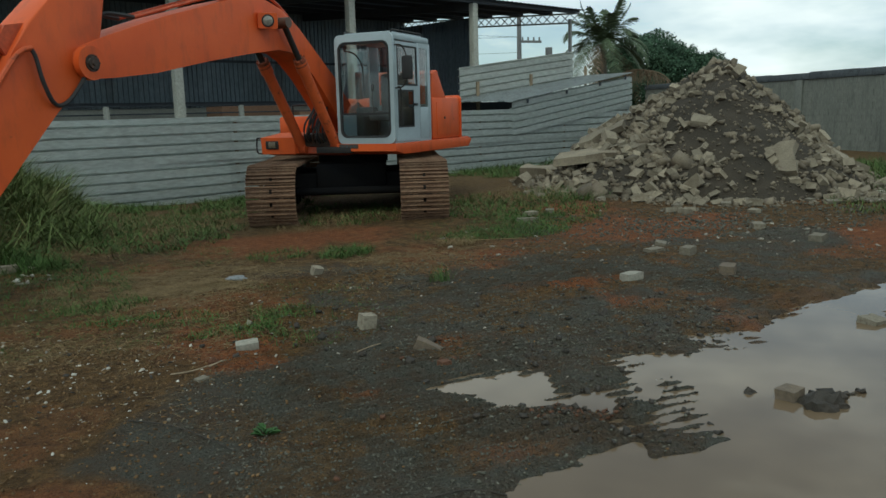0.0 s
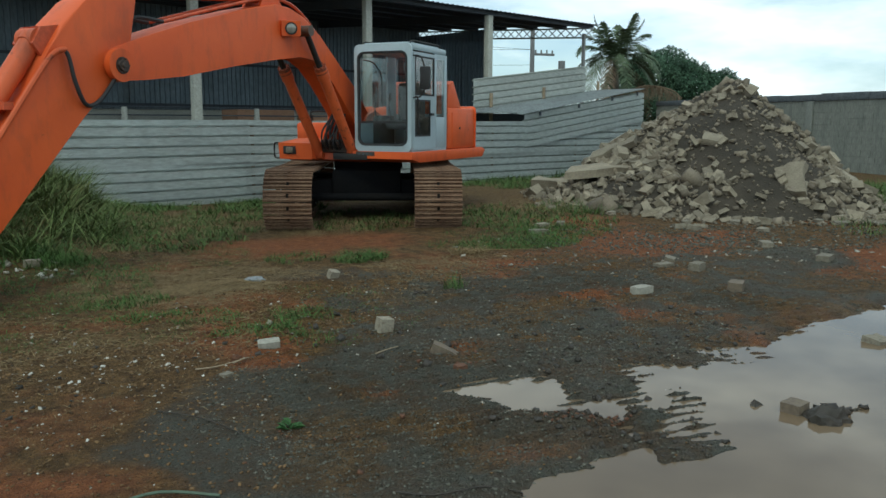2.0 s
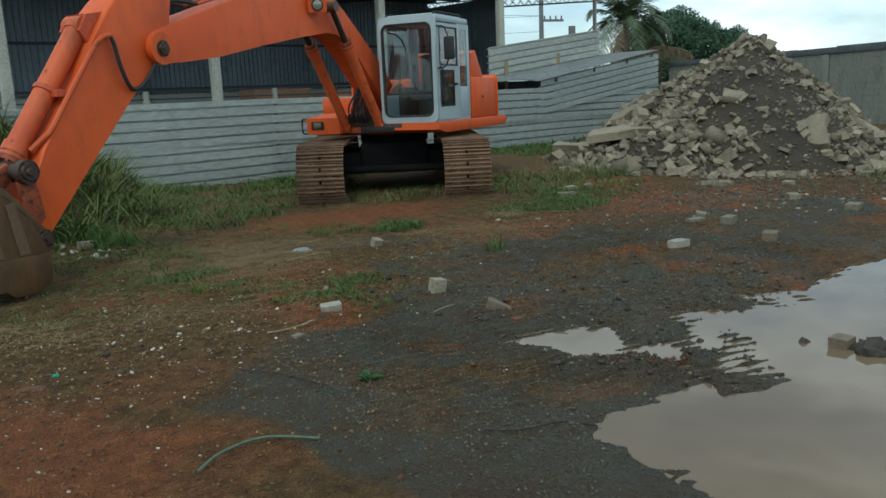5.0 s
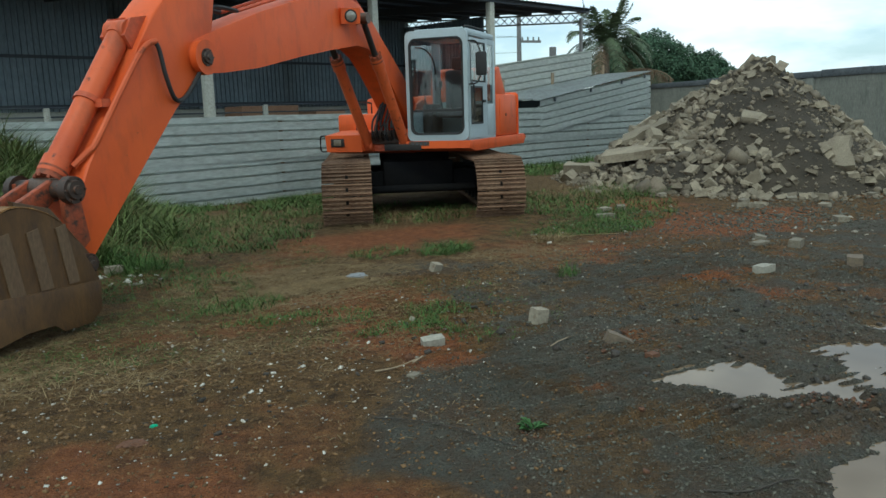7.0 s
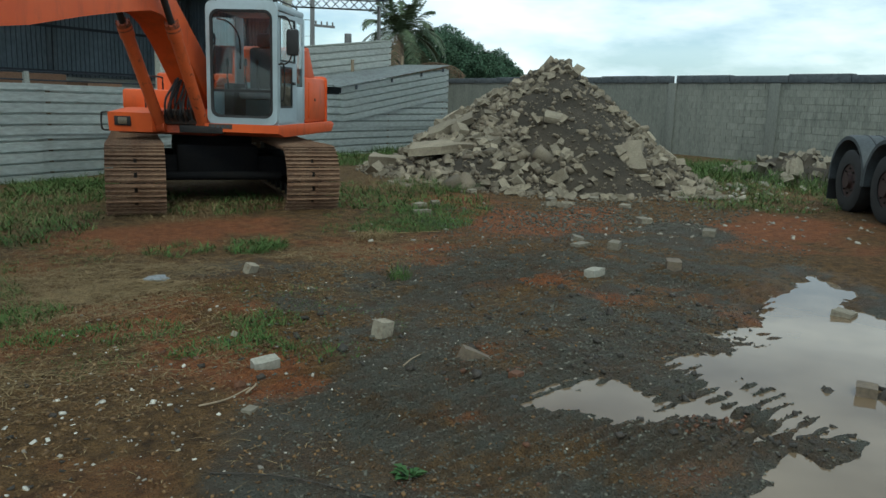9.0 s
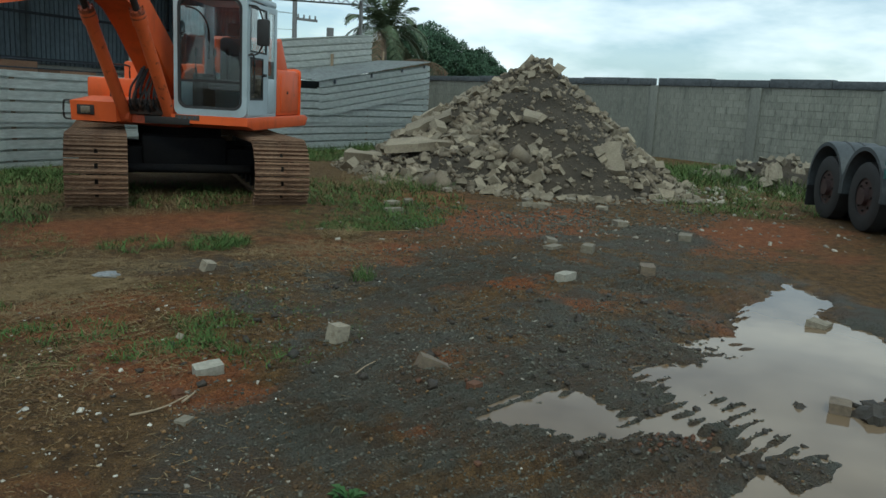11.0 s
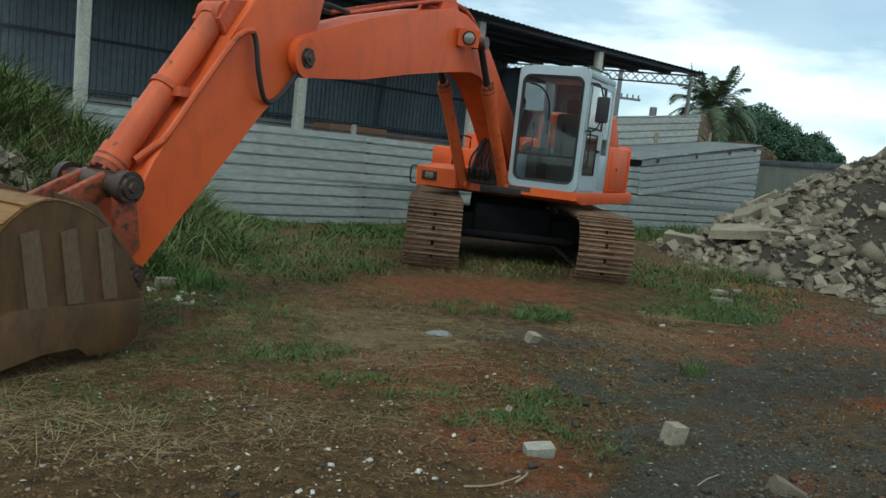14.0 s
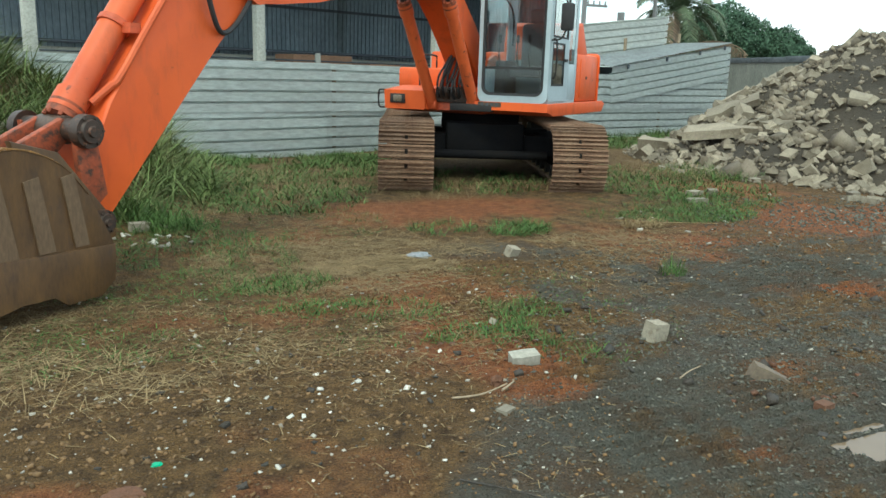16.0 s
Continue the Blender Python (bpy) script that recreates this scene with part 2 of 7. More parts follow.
PILE_EARTH = surface("grey_brown_debris_earth", (0.034, 0.027, 0.018), (0.078, 0.06, 0.04), 1.0, big=1.6, fine=26, bump=0.9, dist=0.03)
PEBBLE = surface("dark_gravel", (0.125, 0.119, 0.095), (0.065, 0.061, 0.048), 0.95, spec=0.15, big=4, fine=40, bump=0.3, vary=0.4, island=True)
CHIP = surface("pale_stone_chips", (0.33, 0.3, 0.245), (0.2, 0.155, 0.115), 0.9, big=4, fine=40, bump=0.3, vary=0.4, island=True)
MUD = surface("wet_dark_mud", (0.036, 0.03, 0.022), (0.065, 0.044, 0.03), 0.65, big=6, fine=40, bump=0.8, dist=0.02)
CLAY = surface("red_clay_clod", (0.13, 0.058, 0.03), (0.075, 0.04, 0.024), 0.9, big=8, fine=40, bump=0.8, dist=0.02)
GRASS = surface("grass_blades", (0.08, 0.13, 0.036), (0.06, 0.095, 0.03), 0.75, big=0.9, fine=6, bump=0, vary=0.5, island=True, grime=(0.19, 0.165, 0.075), grime_cut=(0.53, 0.72), spec=0.2)
GRASS_FRESH = surface("fresh_green_grass", (0.068, 0.125, 0.032), (0.085, 0.115, 0.034), 0.7, big=0.8, fine=6, bump=0, vary=0.4, island=True, spec=0.2)
PLASTER = surface("white_plaster_chips", (0.58, 0.55, 0.48), (0.45, 0.41, 0.34), 0.9, big=4, fine=40, bump=0.3, vary=0.2, island=True)
WEED = surface("broad_green_weed", (0.04, 0.1, 0.025), (0.05, 0.08, 0.025), 0.55, big=6, fine=20, bump=0.1, spec=0.3)
GRASS_TALL = surface("tall_grass_blades", (0.125, 0.165, 0.055), (0.085, 0.125, 0.036), 0.75, big=0.7, fine=6, bump=0, vary=0.5, island=True, grime=(0.21, 0.19, 0.085), grime_cut=(0.52, 0.7), spec=0.2)
STRAW = surface("dry_straw", (0.26, 0.19, 0.098), (0.15, 0.105, 0.052), 0.85, big=1.2, fine=8, bump=0, vary=0.4, island=True, spec=0.2)
LEAF = surface("tree_leaves", (0.05, 0.095, 0.055), (0.07, 0.115, 0.062), 0.6, big=0.5, fine=4, bump=0, vary=0.45, island=True, spec=0.25)
PALM_LEAF = surface("palm_leaflets", (0.085, 0.11, 0.06), (0.06, 0.085, 0.045), 0.6, big=0.5, fine=4, bump=0, vary=0.35, island=True, spec=0.25)
PALM_DRY = surface("dry_palm_frond", (0.2, 0.14, 0.09), (0.15, 0.11, 0.07), 0.8, big=0.8, fine=6, bump=0, vary=0.3, island=True)
BARK = surface("palm_bark", (0.16, 0.14, 0.115), (0.1, 0.085, 0.07), 0.95, big=3, fine=20, bump=0.5)
STICK = surface("dry_stick", (0.3, 0.23, 0.15), (0.2, 0.15, 0.1), 0.9, big=5, fine=30, bump=0.2)
HOSE_GREEN = surface("faded_green_hose", (0.07, 0.11, 0.07), (0.1, 0.12, 0.08), 0.6, big=6, fine=30)
LEAN_ROOF = surface("dull_grey_roof_sheet", (0.36, 0.39, 0.39), (0.27, 0.295, 0.3), 0.7, 0.05, big=1.2, fine=12, bump=0.05, grime=(0.2, 0.19, 0.17), grime_cut=(0.5, 0.8))
FENDER = surface("dusty_grey_fender", (0.055, 0.064, 0.069), (0.04, 0.045, 0.05), 0.6, big=2, fine=20, bump=0.05)
TRUCK_DARK = surface("truck_dark_parts", (0.03, 0.034, 0.038), (0.045, 0.045, 0.048), 0.6, 0.2, big=3, fine=20)
RIM_RED = surface("dull_red_rim", (0.045, 0.022, 0.02), (0.03, 0.02, 0.02), 0.6, big=5, fine=20)
TEAL = surface("teal_bracket_paint", (0.03, 0.14, 0.13), (0.03, 0.1, 0.1), 0.6, big=5, fine=20)
WHITE_BAG = surface("crumpled_pale_plastic", (0.22, 0.235, 0.24), (0.16, 0.17, 0.18), 0.4, big=8, fine=40, bump=0.4)
GREEN_PLASTIC = surface("green_plastic", (0.02, 0.33, 0.17), (0.02, 0.28, 0.14), 0.4, bump=0)
POST = surface("grey_post", (0.2, 0.2, 0.2), (0.15, 0.15, 0.15), 0.8, big=3, fine=20)
WIRE = surface("black_cable", (0.03, 0.03, 0.03), (0.04, 0.04, 0.04), 0.6, bump=0)
FAR_DARK = surface("dark_far_building", (0.03, 0.035, 0.045), (0.05, 0.05, 0.055), 0.8, big=1, fine=8)
FAR_ROOF = surface("pale_far_roof", (0.3, 0.3, 0.3), (0.24, 0.24, 0.24), 0.8, big=1, fine=8)
RED_BRICK = surface("clay_bricks", (0.35, 0.2, 0.12), (0.28, 0.15, 0.09), 0.9, big=3, fine=20, vary=0.2)


# ---- building helpers ----
def part(name, bm, material, parent, label="", smooth=False):
    me = bpy.data.meshes.new(name)
    bmesh.ops.recalc_face_normals(bm, faces=bm.faces)
    for f in bm.faces:
        f.smooth = True
    for e in bm.edges:
        e.smooth = e.calc_face_angle(3.2) < 0.62
    bm.to_mesh(me)
    bm.free()
    me.materials.append(material)
    if smooth:
        me.polygons.foreach_set("use_smooth", [True] * len(me.polygons))
    ob = new(name, me)
    ob.parent = parent
    if label:
        ob["label"] = label
    return ob


def thing(name, m, label, category, group="", kind=""):
    ob = new(name)
    ob.matrix_world = m
    return tagged(ob, label, category, group, kind)


def solo(name, bm, material, label, category, m=None, group="", kind="", smooth=False):
    ob = part(name, bm, material, None, "", smooth)
    if m is not None:
        ob.matrix_world = m
    return tagged(ob, label, category, group, kind)


def box(bm, x0, x1, y0, y1, z0, z1, m=None, bevel=0.0):
    vs = [bm.verts.new((x, y, z)) for x in (x0, x1) for y in (y0, y1) for z in (z0, z1)]
    if m is not None:
        for v in vs:
            v.co = m @ v.co
    fs = [bm.faces.new([vs[i] for i in q]) for q in ((0, 1, 3, 2), (4, 6, 7, 5), (0, 4, 5, 1), (2, 3, 7, 6), (0, 2, 6, 4), (1, 5, 7, 3))]
    if bevel:
        es = list({e for f in fs for e in f.edges})
        bmesh.ops.bevel(bm, geom=es, offset=bevel, segments=2, profile=0.5, affect="EDGES")
    return vs


def prism(bm, prof, y0, y1, bevel=0.0):
    """A profile in x and z, drawn out along y."""
    a = [bm.verts.new((x, y0, z)) for x, z in prof]
    b = [bm.verts.new((x, y1, z)) for x, z in prof]
    k = len(prof)
    fs = [bm.faces.new(a), bm.faces.new(b[::-1])]
    fs += [bm.faces.new((a[i], b[i], b[(i + 1) % k], a[(i + 1) % k])) for i in range(k)]
    if bevel:
        es = [e for f in fs[:2] for e in f.edges]
        bmesh.ops.bevel(bm, geom=es, offset=bevel, segments=2, profile=0.5, affect="EDGES")


def cyl(bm, a, b, r1, r2=None, seg=16, caps=True):
    a, b = Vector(a), Vector(b)
    r2 = r1 if r2 is None else r2
    q = (b - a).to_track_quat("Z", "Y").to_matrix()
    ring = [[bm.verts.new(p + q @ Vector((r * math.cos(k * math.tau / seg), r * math.sin(k * math.tau / seg), 0))) for k in range(seg)] for p, r in ((a, r1), (b, r2))]
    for k in range(seg):
        bm.faces.new((ring[0][k], ring[0][(k + 1) % seg], ring[1][(k + 1) % seg], ring[1][k]))
    if caps:
        bm.faces.new(ring[0][::-1])
        bm.faces.new(ring[1])


def tube(bm, pts, r, seg=8, taper=1.0):
    pts = [Vector(p) for p in pts]
    rings = []
    for i, p in enumerate(pts):
        way = (pts[min(i + 1, len(pts) - 1)] - pts[max(i - 1, 0)]).normalized()
        q = way.to_track_quat("Z", "Y").to_matrix()
        rr = r * (1 + (taper - 1) * i / (len(pts) - 1))
        rings.append([bm.verts.new(p + q @ Vector((rr * math.cos(k * math.tau / seg), rr * math.sin(k * math.tau / seg), 0))) for k in range(seg)])
    for a, b in zip(rings, rings[1:]):
        for k in range(seg):
            bm.faces.new((a[k], a[(k + 1) % seg], b[(k + 1) % seg], b[k]))
    bm.faces.new(rings[0][::-1])
    bm.faces.new(rings[-1])


def smooth_path(pts, steps=6):
    pts = [Vector(p) for p in pts]
    out = []
    for i in range(len(pts) - 1):
        p0, p1, p2, p3 = pts[max(i - 1, 0)], pts[i], pts[i + 1], pts[min(i + 2, len(pts) - 1)]
        for k in range(steps):
            t = k / steps
            out.append(0.5 * (2 * p1 + (p2 - p0) * t + (2 * p0 - 5 * p1 + 4 * p2 - p3) * t * t + (3 * p1 - p0 - 3 * p2 + p3) * t ** 3))
    return out + [pts[-1]]


def mesh_np(name, verts, quads, material, smooth=False):
    """A mesh from arrays of corners and of faces with equally many corners."""
    me = bpy.data.meshes.new(name)
    verts, quads = np.asarray(verts, np.float32), np.asarray(quads, np.int32)
    nf, k = quads.shape
    me.vertices.add(len(verts))
    me.vertices.foreach_set("co", verts.ravel())
    me.loops.add(nf * k)
    me.loops.foreach_set("vertex_index", quads.ravel())
    me.polygons.add(nf)
    me.polygons.foreach_set("loop_start", np.arange(0, nf * k, k, dtype=np.int32))
    if smooth:
        me.polygons.foreach_set("use_smooth", np.ones(nf, bool))
    me.update(calc_edges=True)
    me.validate()
    me.materials.append(material)
    return me


def noise2(x, y, scale, seed):
    """Smooth value noise on arrays, about -1 to 1."""
    rng = np.random.RandomState(seed)
    tab = rng.rand(256, 256) * 2 - 1
    fx, fy = x * scale, y * scale
    ix, iy = np.floor(fx).astype(int), np.floor(fy).astype(int)
    tx, ty = fx - ix, fy - iy
    tx, ty = tx * tx * (3 - 2 * tx), ty * ty * (3 - 2 * ty)
    g = lambda a, b: tab[a % 256, b % 256]
    return (g(ix, iy) * (1 - tx) + g(ix + 1, iy) * tx) * (1 - ty) + (g(ix, iy + 1) * (1 - tx) + g(ix + 1, iy + 1) * tx) * ty


def sstep(a, b, x):
    t = np.clip((x - a) / (b - a), 0, 1)
    return t * t * (3 - 2 * t)


def poly_dist(x, y, poly):
    """Distance to a closed outline, negative inside."""
    p = np.array(poly, float)
    best, inside = np.full(x.shape, 1e9), np.zeros(x.shape, bool)
    for (ax, ay), (bx, by) in zip(p, np.roll(p, -1, 0)):
        ex, ey = bx - ax, by - ay
        t = np.clip(((x - ax) * ex + (y - ay) * ey) / (ex * ex + ey * ey), 0, 1)
        best = np.minimum(best, np.hypot(x - ax - t * ex, y - ay - t * ey))
        cross = ((ay > y) != (by > y)) & (x < (bx - ax) * (y - ay) / (by - ay + 1e-12) + ax)
        inside ^= cross
    return np.where(inside, -best, best)


FENCE_AT = pose(0.5, 15.45, 0, 0, 0, 22.5)
PUDDLE = [(2.02, 4.24), (2.38, 4.38), (2.63, 4.34), (3.0, 4.28), (3.53, 4.24), (4.32, 4.3), (5.33, 4.78), (6.2, 5.02), (6.8, 5.1), (6.5, 4.6), (5.85, 4.25), (5.65, 3.6), (5.3, 2.8), (4.7, 1.9), (3.4, 1.2), (2.1, 1.6), (1.8, 2.4), (1.83, 2.75), (1.95, 2.93), (2.4, 3.03), (2.72, 3.13), (2.48, 3.37), (2.54, 3.62), (2.16, 3.78), (2.18, 4.0)]
WATER = -0.035


def puddle_dist(x, y):
    d = poly_dist(x, y, PUDDLE)
    return d + 0.04 * noise2(x, y, 2.3, 11) + 0.05 * noise2(x, y, 7.0, 12) + 0.02 * noise2(x, y, 19.0, 13)


def ground_height(x, y):
    x, y = np.asarray(x, float), np.asarray(y, float)
    z = 0.02 * noise2(x, y, 0.7, 1) + 0.012 * noise2(x, y, 2.9, 2) + 0.008 * noise2(x, y, 9.0, 3) + 0.006 * noise2(x, y, 21.0, 4)
    z = z * np.exp(-np.hypot(x - 3, y - 8) / 60)
    z += 0.08 * sstep(2, 4.5, x) * sstep(8, 10.5, y)
    # bank under the tall grass
    z += 1.75 * np.exp(-(((x + 3.65) / 2.25) ** 2 + ((y - 13.2) / 2.8) ** 2)) + 0.7 * np.exp(-(((x + 4.3) / 1.4) ** 2 + ((y - 9.8) / 1.3) ** 2))
    # puddle bed, with the ribs that a crawler pressed into the mud
    near = (np.abs(x - 3.5) < 6) & (np.abs(y - 3.2) < 5)
    if near.any():
        d = np.full(x.shape, 9.0)
        d[near] = puddle_dist(x[near], y[near])
        bed = -0.085 * sstep(0.2, -0.22, d)
        wob = 0.06 * noise2(x, y, 3.0, 14)
        s = x - 3.15 - 0.5 * (y - 3.4) + 0.6 * wob + 0.16 * noise2(x, y, 1.3, 20) + 0.55 * np.maximum(0.0, y - 3.6)
        strip = sstep(0.36, 0.24, np.abs(s)) * sstep(2.75, 2.95, y) * sstep(4.25, 4.05, y)
        bank = sstep(0.34, 0.18, np.abs(x - 2.9 - 0.35 * (y - 4.0) + wob)) * sstep(3.66, 3.85, y) * sstep(4.5, 4.3, y)
        strip = np.maximum(strip, bank)
        s2 = x - 4.3 + 0.2 * (y - 4.2) + wob
        strip = np.maximum(strip, 0.9 * sstep(0.4, 0.2, np.abs(s2)) * sstep(3.85, 4.1, y) * sstep(4.6, 4.4, y))
        ridge = np.sin((y + 0.22 * x) * 58 + 1.6 * noise2(x, y, 1.6, 15))
        ribs = WATER + 0.005 + 0.016 * ridge * np.clip(0.7 + 0.7 * noise2(x, y, 1.9, 23), 0.1, 1.3) + 0.01 * noise2(x, y, 2.4, 17) - 0.017 * sstep(-0.1, 0.35, s) * (1 - bank) + 0.006 * bank + 0.011 * noise2(x, y, 9.0, 18) + 0.012 * sstep(3.15, 2.95, y) - 0.018 * sstep(0.0, 0.6, noise2(x, y, 3.3, 19))
        hump = 0.075 * np.exp(-(((x - 2.55) / 0.34) ** 2 + ((y - 3.42) / 0.13) ** 2)) + 0.06 * np.exp(-(((x - 4.0) / 0.35) ** 2 + ((y - 3.15) / 0.06) ** 2))
        z = (z + bed) * (1 - strip) + ribs * strip + hump + 0.02 * np.abs(noise2(x, y, 11, 16)) * sstep(0.5, 0.0, d) * sstep(-0.5, 0.0, d)
    # crawler marks in the gravel
    g = sstep(0.6, 1.2, x) * sstep(6.2, 5.2, x) * sstep(2.8, 3.4, y) * sstep(8.5, 7.0, y)
    z += 0.021 * g * np.sin((y - 0.08 * x) * 66 + 1.8 * noise2(x, y, 0.8, 5)) * np.clip(0.55 + 0.8 * noise2(x, y, 0.9, 6) + 0.4 * noise2(x, y, 5.0, 8), 0, 1.2) + 0.006 * noise2(x, y, 38.0, 7) * np.exp(-np.hypot(x - 2, y - 5) / 8)
    return z


def gz(x, y):
    return float(ground_height(np.array([x], float), np.array([y], float))[0])


# ---- ground ----
def axis_steps(lo, hi, fine):
    mid = list(np.arange(lo, hi, fine))
    up, step = [hi], fine
    while up[-1] < 420:
        step *= 1.16
        up.append(up[-1] + step)
    down, step = [lo], fine
    while down[-1] > -420:
        step *= 1.16
        down.append(down[-1] - step)
    return np.array(down[:0:-1] + mid + up)


def build_ground():
    xs, ys = axis_steps(-3.0, 7.0, 0.035), axis_steps(1.4, 8.2, 0.021)
    X, Y = np.meshgrid(xs, ys)
    Z = ground_height(X, Y)
    nx, ny = len(xs), len(ys)
    i = np.arange(ny - 1)[:, None] * nx + np.arange(nx - 1)[None]
    quads = np.stack([i, i + 1, i + nx + 1, i + nx], -1).reshape(-1, 4)
    me = mesh_np("ground", np.stack([X, Y, Z], -1).reshape(-1, 3), quads, GROUND, True)
    n1, n2 = noise2(X, Y, 0.8, 21), noise2(X, Y, 2.6, 22)
    edge = poly_dist(X, Y, [(0.45, 1.0), (0.5, 4.1), (0.65, 4.7), (1.2, 5.5), (1.8, 6.1), (1.7, 6.9), (2.9, 7.6), (4.4, 7.8), (5.6, 8.3), (7.2, 8.5), (8.8, 8.0), (8.3, 6.9), (7.2, 5.6), (6.8, 4.8), (5.6, 2.5), (4.0, 0.5)])
    gravel = sstep(0.22, -0.22, edge + 0.28 * n1 + 0.22 * n2)
    for px, py, rx, ry, k in ((4.3, 8.0, 1.0, 0.45, 0.8), (6.0, 8.6, 1.1, 0.9, 0.9), (2.6, 5.05, 0.5, 0.2, 0.8), (2.4, 4.7, 0.35, 0.2, 0.7), (3.9, 6.3, 0.9, 0.22, 0.75), (4.3, 5.5, 0.6, 0.18, 0.6), (1.6, 4.2, 0.16, 0.12, 0.6), (3.0, 7.6, 0.5, 0.25, 0.6), (1.2, 4.6, 0.2, 0.2, 0.5), (2.3, 3.5, 0.35, 0.2, 0.6), (5.3, 7.2, 0.5, 0.4, 0.4), (7.6, 8.9, 1.2, 0.7, 0.85), (5.6, 6.6, 0.6, 0.3, 0.5), (3.4, 5.0, 0.35, 0.2, 0.5), (2.0, 3.2, 0.5, 0.25, 0.6), (3.6, 7.4, 0.7, 0.3, 0.6), (5.0, 8.6, 0.8, 0.4, 0.7), (8.8, 9.6, 1.0, 0.8, 0.5)):
        gravel *= 1 - k * np.exp(-(((X - px) / rx) ** 2 + ((Y - py) / ry) ** 2)) * (0.7 + 0.5 * n2)
    gravel = np.maximum(gravel, 0.8 * np.exp(-(((X - 2.2) / 1.0) ** 2 + ((Y - 8.0) / 0.5) ** 2)))
    worn = noise2(X, Y, 0.85, 25) + 0.55 * noise2(X, Y, 2.7, 26) + 0.35 * noise2(X, Y, 7.5, 27)
    gravel -= 0.62 * sstep(0.05, 0.75, worn) * sstep(-2.0, 2.0, X)
    red = np.zeros_like(X)
    for px, py, rx, ry, k in ((0.6, 6.72, 0.7, 0.28, 1.1), (1.6, 6.65, 0.4, 0.22, 1.1), (1.05, 5.5, 0.35, 0.35, 1.1), (1.0, 5.05, 0.3, 0.2, 1.1), (3.9, 7.35, 0.45, 0.25, 1.0), (2.2, 10.1, 1.9, 0.75, 1.0), (-0.6, 3.5, 1.5, 1.2, 1.0), (6.0, 8.6, 1.4, 1.0, 0.9), (9.2, 6.8, 3.0, 0.9, 0.9), (0.9, 7.0, 0.9, 0.5, 0.8), (4.3, 8.0, 0.9, 0.4, 0.8), (0.9, 6.0, 0.5, 0.8, 0.8), (-0.6, 6.6, 0.7, 0.35, 0.7), (2.6, 5.05, 0.5, 0.25, 0.8), (3.9, 6.3, 0.9, 0.3, 0.8), (4.3, 5.5, 0.6, 0.25, 0.7), (1.6, 4.2, 0.2, 0.2, 0.8), (2.3, 3.5, 0.35, 0.2, 0.8), (7.0, 10.9, 0.8, 0.8, 0.6), (7.6, 8.9, 1.2, 0.7, 0.9), (5.6, 6.6, 0.6, 0.3, 0.6), (3.4, 5.0, 0.35, 0.2, 0.6), (2.0, 3.2, 0.5, 0.25, 0.7), (3.6, 7.4, 0.7, 0.3, 0.7), (5.0, 8.6, 0.8, 0.4, 0.8), (0.2, 9.0, 1.0, 0.8, 0.6)):
        red = np.maximum(red, k * np.exp(-(((X - px) / rx) ** 2 + ((Y - py) / ry) ** 2)))
    red = np.clip(red + 0.3 * n2 + 0.15 * n1 + 0.35 * noise2(X, Y, 0.6, 28) + 0.2 * noise2(X, Y, 6.0, 29), 0, 1)
    litter = sstep(9.6, 11.4, Y - 0.25 * X + 0.5 * n1) + np.exp(-(((X - 0.7) / 0.9) ** 2 + ((Y - 8.2) / 0.7) ** 2)) + 0.7 * np.exp(-(((X + 1.2) / 1.6) ** 2 + ((Y - 6.6) / 1.3) ** 2))
    litter = np.clip(litter * (0.8 + 0.4 * n2), 0, 1)
    d = puddle_dist(X, Y)
    wet = sstep(0.55, 0.0, d) + 0.6 * gravel
    att = me.color_attributes.new("soil", "FLOAT_COLOR", "POINT")
    att.data.foreach_set("color", np.stack([gravel, litter, red, np.clip(wet, 0, 1)], -1).astype(np.float32).ravel())
    ob = new("ground", me)
    tagged(ob, "damp yard of red clay, dark gravel and straw litter", "ground", kind="structure")


GROUND, gn, gl, gb = nodes_of("yard_soil")
g_co = gn.new("ShaderNodeTexCoord").outputs["Object"]
g_at = gn.new("ShaderNodeVertexColor")
g_at.layer_name = "soil"
g_sep = gn.new("ShaderNodeSeparateColor")
gl.new(g_at.outputs["Color"], g_sep.inputs[0])
g_f1 = noise_node(gn, gl, g_co, 1.3, 6)
g_f2 = noise_node(gn, gl, g_co, 9.0, 6, 0.7)
g_f3 = noise_node(gn, gl, g_co, 60.0, 6, 0.75)
g_f4 = noise_node(gn, gl, g_co, 170.0, 3, 0.7)
g_vor = gn.new("ShaderNodeTexVoronoi")
g_vor.inputs["Scale"].default_value = 55.0
gl.new(g_co, g_vor.inputs["Vector"])
g_brown = mix_node(gn, gl, ramp_node(gn, gl, g_f2, 0.35, 0.65), (0.075, 0.042, 0.016), (0.24, 0.136, 0.05))
g_red = mix_node(gn, gl, ramp_node(gn, gl, g_f2, 0.3, 0.7), (0.17, 0.058, 0.022), (0.4, 0.15, 0.056))
g_c = mix_node(gn, gl, ramp_node(gn, gl, g_sep.outputs[2], 0.25, 0.75), g_brown, g_red)
g_lit = mix_node(gn, gl, ramp_node(gn, gl, g_f3, 0.35, 0.65), (0.095, 0.06, 0.025), (0.31, 0.212, 0.095))
g_lm = gn.new("ShaderNodeMath")
g_lm.operation = "MULTIPLY"
gl.new(g_sep.outputs[1], g_lm.inputs[0])
gl.new(ramp_node(gn, gl, g_f2, 0.35, 0.6), g_lm.inputs[1])
g_c = mix_node(gn, gl, g_lm.outputs[0], g_c, g_lit)
g_grav = mix_node(gn, gl, ramp_node(gn, gl, g_f4, 0.34, 0.7), (0.024, 0.023, 0.017), (0.235, 0.224, 0.172))
